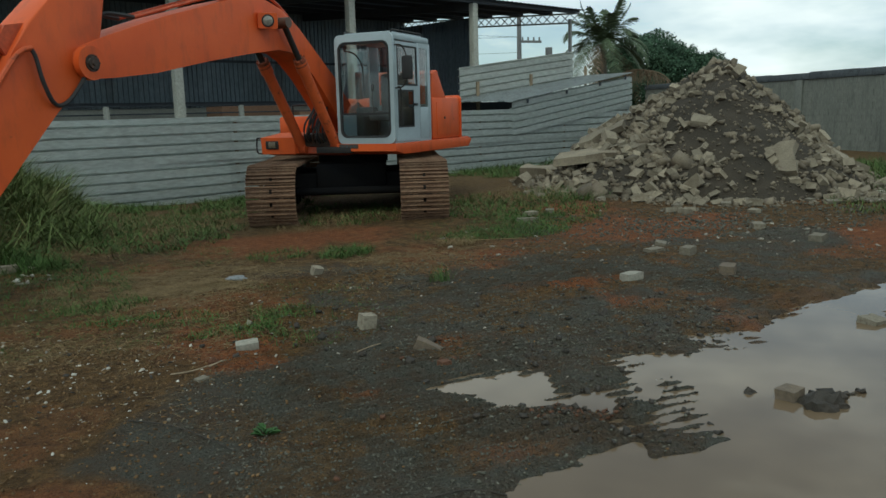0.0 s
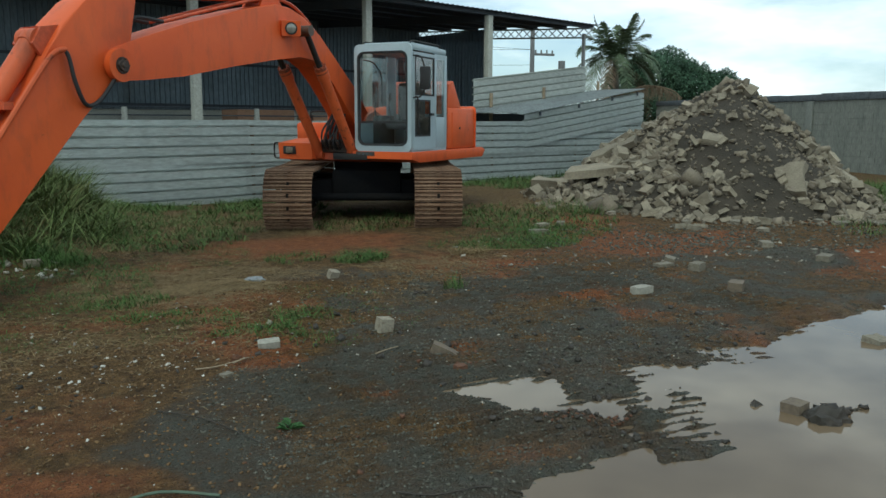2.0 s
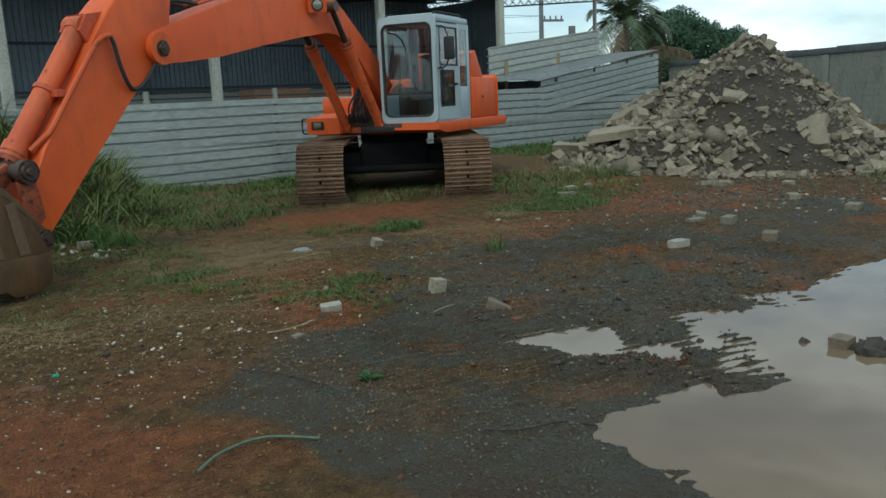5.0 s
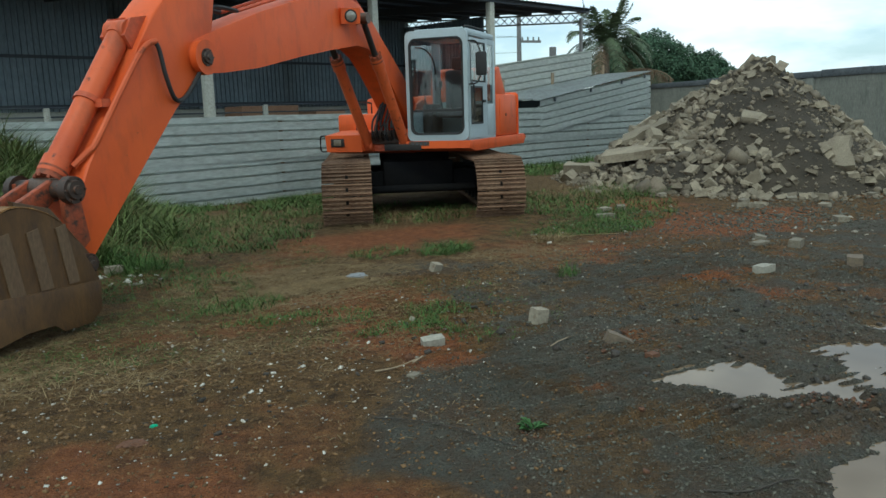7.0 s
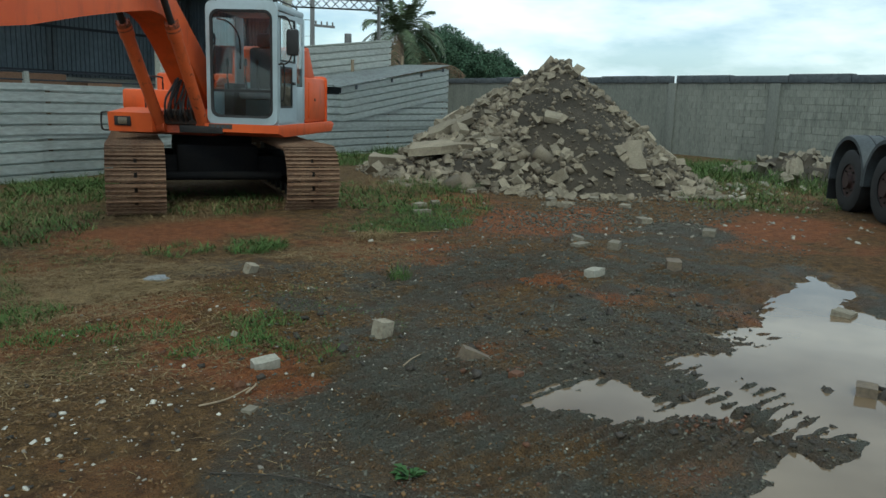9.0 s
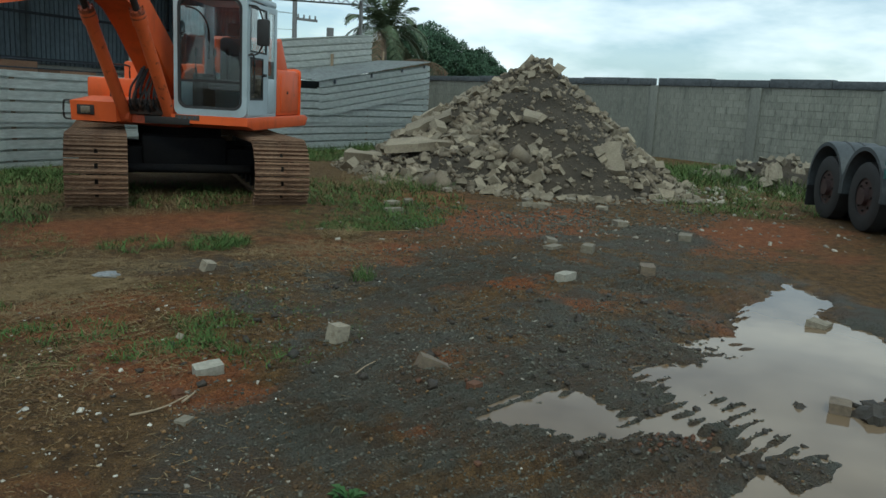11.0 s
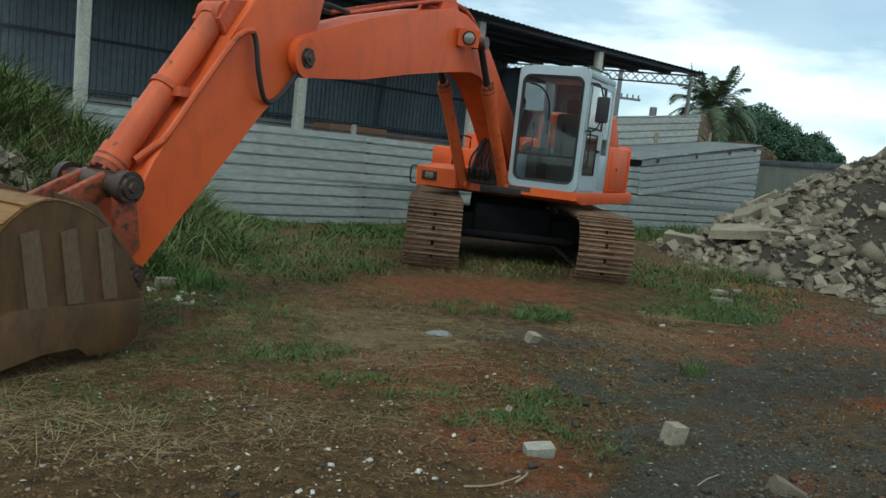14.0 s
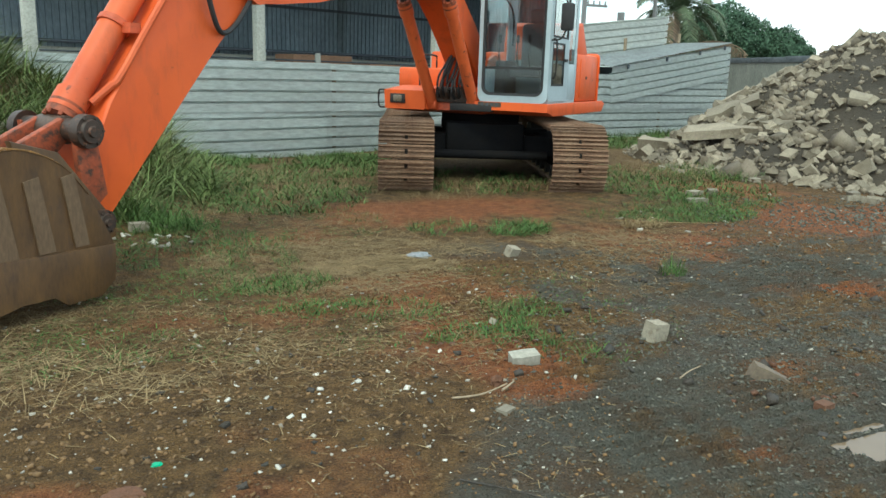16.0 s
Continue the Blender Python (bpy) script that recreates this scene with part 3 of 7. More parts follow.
g_f5 = noise_node(gn, gl, g_co, 3.4, 7, 0.68)
g_grav = mix_node(gn, gl, ramp_node(gn, gl, g_f5, 0.44, 0.66), g_grav, mix_node(gn, gl, ramp_node(gn, gl, g_f4, 0.3, 0.7), (0.035, 0.022, 0.012), (0.165, 0.098, 0.05)))
g_grav = mix_node(gn, gl, ramp_node(gn, gl, g_f1, 0.5, 0.66), g_grav, mix_node(gn, gl, ramp_node(gn, gl, g_f3, 0.35, 0.65), (0.05, 0.036, 0.022), (0.17, 0.105, 0.055)))
g_gm = gn.new("ShaderNodeMath")
g_gm.operation = "ADD"
gl.new(g_sep.outputs[0], g_gm.inputs[0])
gl.new(ramp_node_out(gn, gl, g_f3, -0.35, 0.35), g_gm.inputs[1])
g_c = mix_node(gn, gl, ramp_node(gn, gl, g_gm.outputs[0], 0.3, 0.7), g_c, g_grav)
g_c = mix_node(gn, gl, ramp_node(gn, gl, g_f4, 0.42, 0.68), g_c, mix_node(gn, gl, 1.0, g_c, (0.3, 0.3, 0.3), "MULTIPLY"))
gl.new(g_c, gb.inputs["Base Color"])
g_ro = ramp_node_out(gn, gl, g_at.outputs["Alpha"], 0.95, 0.62)
gl.new(g_ro, gb.inputs["Roughness"])
gb.inputs["Specular IOR Level"].default_value = 0.3
g_b1 = gn.new("ShaderNodeBump")
g_b1.inputs["Strength"].default_value, g_b1.inputs["Distance"].default_value = 1.0, 0.04
gl.new(g_f3, g_b1.inputs["Height"])
g_b2 = gn.new("ShaderNodeBump")
g_b2.inputs["Strength"].default_value, g_b2.inputs["Distance"].default_value = 0.8, 0.016
gl.new(g_vor.outputs["Distance"], g_b2.inputs["Height"])
gl.new(g_b1.outputs[0], g_b2.inputs["Normal"])
gl.new(g_b2.outputs[0], gb.inputs["Normal"])
build_ground()

WATER_MAT, wan, wal, wab = nodes_of("muddy_water")
wa_co = wan.new("ShaderNodeTexCoord").outputs["Object"]
wa_c = mix_node(wan, wal, ramp_node(wan, wal, noise_node(wan, wal, wa_co, 0.9, 3), 0.35, 0.65), (0.135, 0.096, 0.06), (0.185, 0.134, 0.085))
wal.new(wa_c, wab.inputs["Base Color"])
wab.inputs["Roughness"].default_value, wab.inputs["IOR"].default_value = 0.015, 1.33
wab.inputs["Specular IOR Level"].default_value = 0.6
wa_b = wan.new("ShaderNodeBump")
wa_b.inputs["Strength"].default_value, wa_b.inputs["Distance"].default_value = 0.04, 0.01
wal.new(noise_node(wan, wal, wa_co, 3.0, 2), wa_b.inputs["Height"])
wal.new(wa_b.outputs[0], wab.inputs["Normal"])
bm = bmesh.new()
bmesh.ops.create_grid(bm, x_segments=8, y_segments=8, size=1.0)
for v in bm.verts:
    v.co = (4.0 + v.co.x * 3.0, 3.0 + v.co.y * 2.6, WATER)
tagged(part("puddle_water", bm, WATER_MAT, None), "muddy brown puddle mirroring the cloudy sky", "puddle", kind="structure")


# ---- corrugated sheets ----
def sheet_mesh(bm, length, height, pitch=0.2, depth=0.035, sag=0.0, seed=0, upright=False, skew=0.0):
    """A trapezoid-ribbed sheet in the x-z plane, ribs along x (or along z where upright); skew lifts its far end."""
    rng = np.random.RandomState(seed)
    across, along = (length, height) if upright else (height, length)
    prof, s = [], 0.0
    while s < across - 1e-6:
        for f, o in ((0.0, 0.0), (0.76, 0.0), (0.81, 1.0), (0.93, 1.0), (0.98, 0.0)):
            if s + f * pitch < across:
                prof.append((s + f * pitch, o * depth))
        s += pitch
    prof.append((across, 0.0))
    cuts = max(2, int(along / 0.6))
    rows = []
    ph = rng.rand(4) * 6
    for k in range(cuts + 1):
        a = along * k / cuts
        row = []
        for c, o in prof:
            w = 0.012 * math.sin(a * 1.3 + ph[0]) + 0.01 * math.sin(c * 4 + a * 0.7 + ph[1])
            x, z = (c, a) if upright else (a, c)
            row.append(bm.verts.new((x, o + w, z + skew * x - sag * math.sin(math.pi * x / length))))
        rows.append(row)
    for r0, r1 in zip(rows, rows[1:]):
        for j in range(len(prof) - 1):
            bm.faces.new((r0[j], r0[j + 1], r1[j + 1], r1[j]))
    bmesh.ops.solidify(bm, geom=bm.faces[:], thickness=0.003)


# ---- sheet fence ----
def build_fence():
    fence = thing("sheet_fence", FENCE_AT, "long weathered fence of horizontal galvanised ribbed sheets", "fence", kind="structure")
    u = -6.6
    k = 0
    for n, ln in enumerate((3.2, 5.1, 5.0, 4.1, 4.9)):
        for row, (z0, h) in enumerate(((-0.02, 0.84), (0.8, 0.84))):
            bm = bmesh.new()
            sheet_mesh(bm, ln + 0.06, h, 0.185, 0.07, seed=k, sag=0.01)
            ob = part("fence_sheet", bm, SHEET, fence)
            ob.matrix_local = pose(u, -0.02 * row - 0.008 * (n % 2), z0 + 0.004 * math.sin(k * 2.1), 0, 0, 0.1 * math.sin(k))
            k += 1
        u += ln
    for n, ln in enumerate((-5.0, -1.6, 1.9, 5.4, 8.9, 12.4, 15.5)):
        bm = bmesh.new()
        box(bm, ln - 0.04, ln + 0.04, 0.05, 0.13, -0.1, 1.6)
        part("fence_post", bm, STICK, fence)
    # loose sheet nailed aslant over the fence
    bm = bmesh.new()
    sheet_mesh(bm, 5.62, 0.92, 0.185, 0.07, seed=31, skew=0.128)
    tilt = part("slanting_sheet", bm, SHEET, fence, "ribbed sheet nailed on aslant")
    tilt.matrix_local = pose(10.02, -0.07, 0.94)
    # lean-to behind
    lean = thing("lean_to_shed", FENCE_AT, "low lean-to of pale ribbed sheets behind the fence", "shed")
    bm = bmesh.new()
    sheet_mesh(bm, 5.1, 0.97, 0.19, 0.07, seed=33, skew=0.118)
    part("back_sheet", bm, SHEET_PALE, lean).matrix_local = pose(9.62, 1.5, 1.83)
    bm = bmesh.new()
    rows, c = [], 36
    for j in range(2 * c + 1):
        uu = 9.9 + 5.75 * j / (2 * c)
        w = 0.014 * (1 if j % 2 else -1)
        rows.append((bm.verts.new((uu, -0.12, 1.83 + 0.147 * (uu - 9.9) + w)), bm.verts.new((uu - 0.3, 1.56, 1.95 + 0.123 * (uu - 9.9) + w))))
    for a, b in zip(rows, rows[1:]):
        bm.faces.new((a[0], b[0], b[1], a[1]))
    bmesh.ops.solidify(bm, geom=bm.faces[:], thickness=0.004)
    part("lean_to_roof", bm, LEAN_ROOF, lean)
    bm = bmesh.new()
    rows = []
    for j in range(25):
        uu = 8.1 + 2.15 * j / 24
        w = 0.014 * (1 if j % 2 else -1)
        rows.append((bm.verts.new((uu, 0.05, 1.86 + w)), bm.verts.new((uu - 0.2, 1.5, 1.93 + w))))
    for a, b in zip(rows, rows[1:]):
        bm.faces.new((a[0], b[0], b[1], a[1]))
    bmesh.ops.solidify(bm, geom=bm.faces[:], thickness=0.004)
    part("low_roof", bm, LEAN_ROOF, lean)
    bm = bmesh.new()
    box(bm, 8.0, 15.4, 1.6, 1.66, 0, 1.86)
    part("back_board", bm, PURLIN, lean)
    for uu in (8.2, 10.3, 12.6, 15.3):
        bm = bmesh.new()
        box(bm, uu - 0.05, uu + 0.05, 1.45, 1.49, 0, 2.3 + 0.1 * (uu - 9))
        part("lean_to_post", bm, STICK, lean)
    for uu, z in ((10.6, 1.88), (12.3, 2.12), (13.9, 2.35), (15.2, 2.54)):
        bm = bmesh.new()
        box(bm, uu - 0.03, uu + 0.03, -0.13, -0.1, z - 0.09, z + 0.02)
        part("roof_clip", bm, PURLIN, lean)


build_fence()


# ---- open shed ----
def roof_z(n):
    return 5.2 + 0.062 * (n - 4.5)


def build_shed():
    shed = thing("open_shed", FENCE_AT, "tall open steel-roofed shed on concrete columns, dark inside", "shed")
    for u in (-1.95, 2.85, 8.2, 13.25):
        bm = bmesh.new()
        box(bm, u - 0.115, u + 0.115, 4.38, 4.6, -0.2, roof_z(4.5) - 0.1, bevel=0.03)
        part("column", bm, CONCRETE, shed, "square concrete column")
    bm = bmesh.new()
    box(bm, 18.35, 18.45, 4.45, 4.55, -0.2, roof_z(4.5) - 0.3)
    part("steel_post", bm, POST, shed)
    for u in (-2.0, 5.0, 12.0, 18.6):
        bm = bmesh.new()
        box(bm, u - 0.16, u + 0.16, 14.5, 14.82, -0.2, roof_z(14.6) - 0.1, bevel=0.02)
        part("back_column", bm, CONCRETE, shed)
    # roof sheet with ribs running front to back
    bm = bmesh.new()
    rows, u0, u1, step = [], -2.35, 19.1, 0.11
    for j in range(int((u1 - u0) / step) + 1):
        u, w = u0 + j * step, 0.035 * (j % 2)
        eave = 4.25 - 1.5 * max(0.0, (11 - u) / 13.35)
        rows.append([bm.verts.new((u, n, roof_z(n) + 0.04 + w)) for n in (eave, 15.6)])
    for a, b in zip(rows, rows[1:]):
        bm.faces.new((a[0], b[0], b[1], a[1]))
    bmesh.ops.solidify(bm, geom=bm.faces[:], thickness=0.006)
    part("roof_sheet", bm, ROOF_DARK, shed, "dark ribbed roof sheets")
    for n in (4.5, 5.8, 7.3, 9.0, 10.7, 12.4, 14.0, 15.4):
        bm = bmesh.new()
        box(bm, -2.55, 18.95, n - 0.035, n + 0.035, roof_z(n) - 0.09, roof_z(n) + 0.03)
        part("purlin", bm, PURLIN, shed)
    for u in (-1.95, 2.85, 8.2, 13.25):
        bm = bmesh.new()
        q = [bm.verts.new((u + e, n, roof_z(n) + dz)) for e in (-0.06, 0.06) for n in (4.45, 15.3) for dz in (-0.32, -0.06)]
        for f in ((0, 1, 3, 2), (4, 6, 7, 5), (0, 4, 5, 1), (2, 3, 7, 6), (0, 2, 6, 4), (1, 5, 7, 3)):
            bm.faces.new([q[i] for i in f])
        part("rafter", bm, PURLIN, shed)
    # lattice girder at the open end
    bm = bmesh.new()
    u, n0, n1 = 18.7, 4.3, 15.8
    for dz in (-0.08, -0.42):
        cyl(bm, (u, n0, roof_z(n0) + dz), (u, n1, roof_z(n1) + dz), 0.035, seg=6)
    k = 26
    for j in range(k):
        a, b = n0 + (n1 - n0) * j / k, n0 + (n1 - n0) * (j + 1) / k
        za, zb = (-0.08, -0.42) if j % 2 else (-0.42, -0.08)
        cyl(bm, (u, a, roof_z(a) + za), (u, b, roof_z(b) + zb), 0.02, seg=5)
        cyl(bm, (u, a, roof_z(a) + zb), (u, b, roof_z(b) + za), 0.02, seg=5)
    part("lattice_girder", bm, TRUSS, shed, "pale galvanised lattice girder")
    # back wall and part of the end wall
    u = -2.1
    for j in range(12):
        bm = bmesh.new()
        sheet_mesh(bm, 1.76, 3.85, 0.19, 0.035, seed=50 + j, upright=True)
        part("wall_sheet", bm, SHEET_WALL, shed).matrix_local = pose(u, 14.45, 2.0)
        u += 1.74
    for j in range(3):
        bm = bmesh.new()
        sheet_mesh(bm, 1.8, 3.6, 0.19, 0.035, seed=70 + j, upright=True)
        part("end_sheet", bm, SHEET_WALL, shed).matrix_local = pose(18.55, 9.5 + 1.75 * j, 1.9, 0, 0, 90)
    for z in (3.72, 2.12):
        bm = bmesh.new()
        box(bm, -2.0, 18.5, 14.36, 14.42, z, z + 0.1)
        part("wall_rail", bm, PURLIN, shed)
    bm = bmesh.new()
    box(bm, -2.2, 18.6, 14.55, 14.75, -0.2, 2.2)
    part("plinth_wall", bm, CONCRETE, shed)
    bm = bmesh.new()
    box(bm, 18.6, 18.75, 9.5, 14.5, -0.2, 2.1)
    part("end_plinth", bm, CONCRETE, shed)
    bm = bmesh.new()
    box(bm, -2.9, 9.5, 5.6, 5.8, -0.2, 1.5)
    part("inner_parapet", bm, CONCRETE, shed)
    for u, z in ((-0.5, 1.62), (5.2, 1.62), (1.5, 1.62)):
        bm = bmesh.new()
        cyl(bm, (u, 5.7, 1.45), (u, 5.7, 1.95), 0.09, 0.07, 10)
        part("vent_stub", bm, CONCRETE, shed)
    for z in (1.75, 1.95):
        bm = bmesh.new()
        cyl(bm, (-1.8, 5.7, z), (13, 5.7, z), 0.02, seg=6)
        part("guard_rail", bm, PURLIN, shed)
    bm = bmesh.new()
    cyl(bm, (-2.12, 4.3, 3.72), (-2.4, 4.2, 3.7), 0.05, 0.06, 8)
    part("wall_lamp", bm, TRUSS, shed)
    bm = bmesh.new()
    box(bm, -2.6, 19, 3.4, 15.4, -0.15, 0.06)
    solo("shed_floor", bm, CONCRETE, "stained concrete shed floor slab", "floor", FENCE_AT, kind="structure")
    # goods inside
    for k, (u, n, w, h) in enumerate(((6.6, 8.0, 2.4, 1.9), (9.3, 8.6, 1.6, 1.75))):
        stack = thing("brick_stack", FENCE_AT @ pose(u, n, 0.06), "stack of pale clay bricks inside the shed", "bricks")
        for r in range(5):
            bm = bmesh.new()
            box(bm, -w / 2 + 0.04 * r, w / 2 - 0.06 * r, -0.5, 0.5, r * h / 5, (r + 1) * h / 5 - 0.01, bevel=0.02)
            part("brick_layer", bm, RED_BRICK, stack)


build_shed()


# ---- block wall ----
WALL_AT = pose(21.2, 17.4, 0, 0, 0, -95)


def build_block_wall():
    wall = thing("wall_east", WALL_AT, "grey concrete block wall with a blackened top", "wall", kind="structure")
    bm = bmesh.new()
    box(bm, -14.0, -0.15, 0.03, 0.17, -0.3, 2.38)
    box(bm, 0.1, 24.0, 0.03, 0.17, -0.3, 2.38)
    box(bm, -0.15, 0.1, 0.03, 0.17, -0.3, 2.2)
    part("mortar_core", bm, MORTAR, wall)
    for a, b in ((-14.0, -0.16), (0.12, 24.0)):
        x = a
        while x < b - 0.1:
            ln = min(1.9 + 0.4 * math.sin(x * 3), b - x)
            bm = bmesh.new()
            box(bm, x + 0.005, x + ln - 0.005, -0.03, 0.24, 2.37, 2.6 + 0.018 * math.sin(x * 5), bevel=0.02)
            part("coping", bm, WALL_TOP, wall)
            x += ln
    for x in (-7.6, -3.8, -0.02, 3.75, 7.5, 11.2, 15.0, 18.8):
        bm = bmesh.new()
        box(bm, x - 0.17, x + 0.17, -0.035, 0.0, -0.3, 2.36, bevel=0.01)
        part("pilaster", bm, MORTAR, wall)
    bm = bmesh.new()
    box(bm, 0.004, 0.396, 0.018, 0.05, 0.004, 0.196, bevel=0.004)
    bmesh.ops.recalc_face_normals(bm, faces=bm.faces)
    me = bpy.data.meshes.new("block")
    bm.to_mesh(me)
    bm.free()
    me.materials.append(BLOCK)
    many_v, many_f = [], []
    base = np.array([v.co[:] for v in me.vertices])
    for r in range(12):
        for c in range(-35, 60):
            x = c * 0.4 + (0.2 if r % 2 else 0.0)
            if 2.0 < x < 11.0 and r > 0:
                ob = new("block", me)
                ob.parent = wall
                ob.location = (x, 0.004 * math.sin(c * 7 + r * 3), r * 0.2 - 0.02)
            else:
                many_v.append((x, 0.004 * math.sin(c * 7 + r * 3), r * 0.2 - 0.02))
    bm = bmesh.new()
    for p in many_v:
        box(bm, p[0] + 0.004, p[0] + 0.396, p[1] + 0.018, p[1] + 0.05, p[2] + 0.004, p[2] + 0.196)
    tagged(part("more_blocks", bm, BLOCK, wall), kind="stuff")


build_block_wall()


# ---- rubble ----
def chunk_verts(rng, flat=0.7):
    s = np.array([1.0, 0.5 + 0.45 * rng.rand(), flat * (0.35 + 0.6 * rng.rand())]) / 2
    v = np.array([(x, y, z) for x in (-1, 1) for y in (-1, 1) for z in (-1, 1)], float) * s
    return v + (rng.rand(8, 3) - 0.5) * 0.26 * s * 2


CUBE_F = np.array([(0, 1, 3, 2), (4, 6, 7, 5), (0, 4, 5, 1), (2, 3, 7, 6), (0, 2, 6, 4), (1, 5, 7, 3)])


def chunk_mesh(seed, material, size=1.0, flat=0.7):
    rng = np.random.RandomState(seed)
    bm = bmesh.new()
    vs = [bm.verts.new(v * size) for v in chunk_verts(rng, flat)]
    for f in CUBE_F:
        bm.faces.new([vs[i] for i in f])
    bmesh.ops.recalc_face_normals(bm, faces=bm.faces)
    bmesh.ops.triangulate(bm, faces=bm.faces[:])
    me = bpy.data.meshes.new("chunk")
    bm.to_mesh(me)
    bm.free()
    me.materials.append(material)
    return me


def rot_np(rng, tilt=3.2):
    a, b, c = rng.rand() * 6.283, (rng.rand() - 0.5) * tilt, (rng.rand() - 0.5) * tilt
    return np.array((Euler((b, c, a)).to_matrix()))


def scatter_mesh(name, pts, sizes, material, rng, flat=0.7, tilt=1.2):
    V, F = [], []
    for i, (p, s) in enumerate(zip(pts, sizes)):
        V.append(chunk_verts(rng, flat) * s @ rot_np(rng, tilt).T + p)
        F.append(CUBE_F + 8 * i)
    return mesh_np(name, np.concatenate(V), np.concatenate(F), material)


PILE_C = (12.3, 14.0)


def pile_radius(a):
    return 3.45 + 1.6 * max(0.0, math.cos(a - radians(225))) ** 2 - 0.5 * math.cos(a + radians(45)) + 0.12 * math.sin(3 * a + 1.0)


def pile_z(x, y):
    dx, dy = x - PILE_C[0], y - PILE_C[1]
    r, a = math.hypot(dx, dy), math.atan2(dy, dx)
    k = r / pile_radius(a)
    h = 2.62 * max(0.0, 1 - k) ** 1.07 * (1 + 0.12 * math.sin(5 * a) * k) - 0.16 * max(0, 0.16 - k) / 0.16
    h += 0.12 * noise.noise(Vector((x * 0.9, y * 0.9, 3))) * min(1, 4 * max(0, 1 - k))
    return h + 0.05 * noise.noise(Vector((x * 3, y * 3, 8))) * (k < 1) + gz(x, y) - 0.04


def build_pile():
    rng = np.random.RandomState(5)
    pile = thing("rubble_pile", pose(0, 0, 0), "tall heap of grey concrete rubble mixed with earth", "rubble pile")
    n_r, n_a = 40, 110
    V, F = [(PILE_C[0], PILE_C[1], pile_z(*PILE_C))], []
    for i in range(1, n_r + 1):
        for j in range(n_a):
            a = j * math.tau / n_a
            r = pile_radius(a) * 1.05 * i / n_r
            x, y = PILE_C[0] + r * math.cos(a), PILE_C[1] + r * math.sin(a)
            V.append((x, y, pile_z(x, y)))
    for i in range(n_r - 1):
        for j in range(n_a):
            p, q = 1 + i * n_a + j, 1 + i * n_a + (j + 1) % n_a
            F.append((p, p + n_a, q + n_a, q))
    for j in range(0, n_a, 2):
        F.append((0, 1 + j, 1 + (j + 1) % n_a, 1 + (j + 2) % n_a))
    ob = new("earth", mesh_np("earth", V, F, PILE_EARTH, True))
    ob.parent = pile
    meshes = [chunk_mesh(100 + k, RUBBLE) for k in range(14)]
    seen, rest_p, rest_s = 0, [], []
    for k in range(5600):
        a = rng.rand() * math.tau
        q = math.sqrt(rng.rand()) * 1.06
        r = pile_radius(a) * q
        x, y = PILE_C[0] + r * math.cos(a), PILE_C[1] + r * math.sin(a)
        # bare earth runs down the face that looks to the yard
        bare = noise.noise(Vector((x * 0.62, y * 0.62, 4.2))) + 0.25 * noise.noise(Vector((x * 1.9, y * 1.9, 2.0)))
        if (bare > 0.0 and rng.rand() < 0.86) or (q > 0.8 and rng.rand() < 0.5):
            continue
        s = 0.085 + 0.14 * rng.rand() ** 1.7 + (0.12 if rng.rand() < 0.05 else 0)
        z = pile_z(x, y) if q < 1 else gz(x, y)
        front = math.cos(a - radians(225)) > 0.2
        if front and s > 0.15 and seen < 299:
            ob = new("chunk", meshes[k % 14])
            ob.parent = pile
            ob.matrix_local = Matrix.Translation((x, y, z + 0.2 * s)) @ Euler(((rng.rand() - 0.5) * 1.6, (rng.rand() - 0.5) * 1.6, rng.rand() * 6.28)).to_matrix().to_4x4() @ Matrix.Scale(s, 4)
            seen += 1
        else:
            rest_p.append((x, y, z + 0.15 * s))
            rest_s.append(s)
    for k in range(6500):
        a, q = rng.rand() * math.tau, math.sqrt(rng.rand()) * 1.1
        r = pile_radius(a) * q
        x, y = PILE_C[0] + r * math.cos(a), PILE_C[1] + r * math.sin(a)
        rest_p.append((x, y, (pile_z(x, y) if q < 1 else gz(x, y)) + 0.01))
        rest_s.append(0.02 + 0.06 * rng.rand() ** 1.6)
    ob = new("small_rubble", scatter_mesh("small_rubble", rest_p, rest_s, RUBBLE_MANY, rng, tilt=2.0))
    ob.parent = pile
    tagged(ob, kind="stuff")
    # broken slabs: x, y, length, width, thickness, turn, lean sideways, lean along
    for k, (x, y, dz, ln, wd, th, rz, rx, ry) in enumerate((
        (8.75, 13.6, 0.1, 1.35, 0.5, 0.17, -42, 10, -5), (9.5, 14.3, 0.1, 0.95, 0.45, 0.14, -38, 14, -24), (11.05, 15.4, 0.1, 1.25, 0.5, 0.14, -40, 10, -40), (8.35, 14.95, 0.14, 0.75, 0.4, 0.2, -40, 6, 3), (10.7, 10.6, 0.07, 0.62, 0.72, 0.12, 120, -42, 12),
        (12.5, 10.95, 0.08, 0.5, 0.36, 0.12, 10, 30, 20), (7.95, 12.85, 0.06, 0.36, 0.3, 0.16, 20, 8, 6), (10.3, 12.15, 0.03, 0.34, 0.26, 0.14, -30, 22, 10), (9.9, 14.9, 0.06, 0.6, 0.35, 0.12, -50, 5, -30), (13.6, 11.6, 0.08, 0.45, 0.34, 0.12, 60, 20, 12), (9.3, 12.9, 0.05, 0.4, 0.3, 0.14, 15, 10, -14))):
        bm = bmesh.new()
        box(bm, -ln / 2, ln / 2, -wd / 2, wd / 2, -th / 2, th / 2)
        bmesh.ops.subdivide_edges(bm, edges=bm.edges[:], cuts=3, use_grid_fill=True)
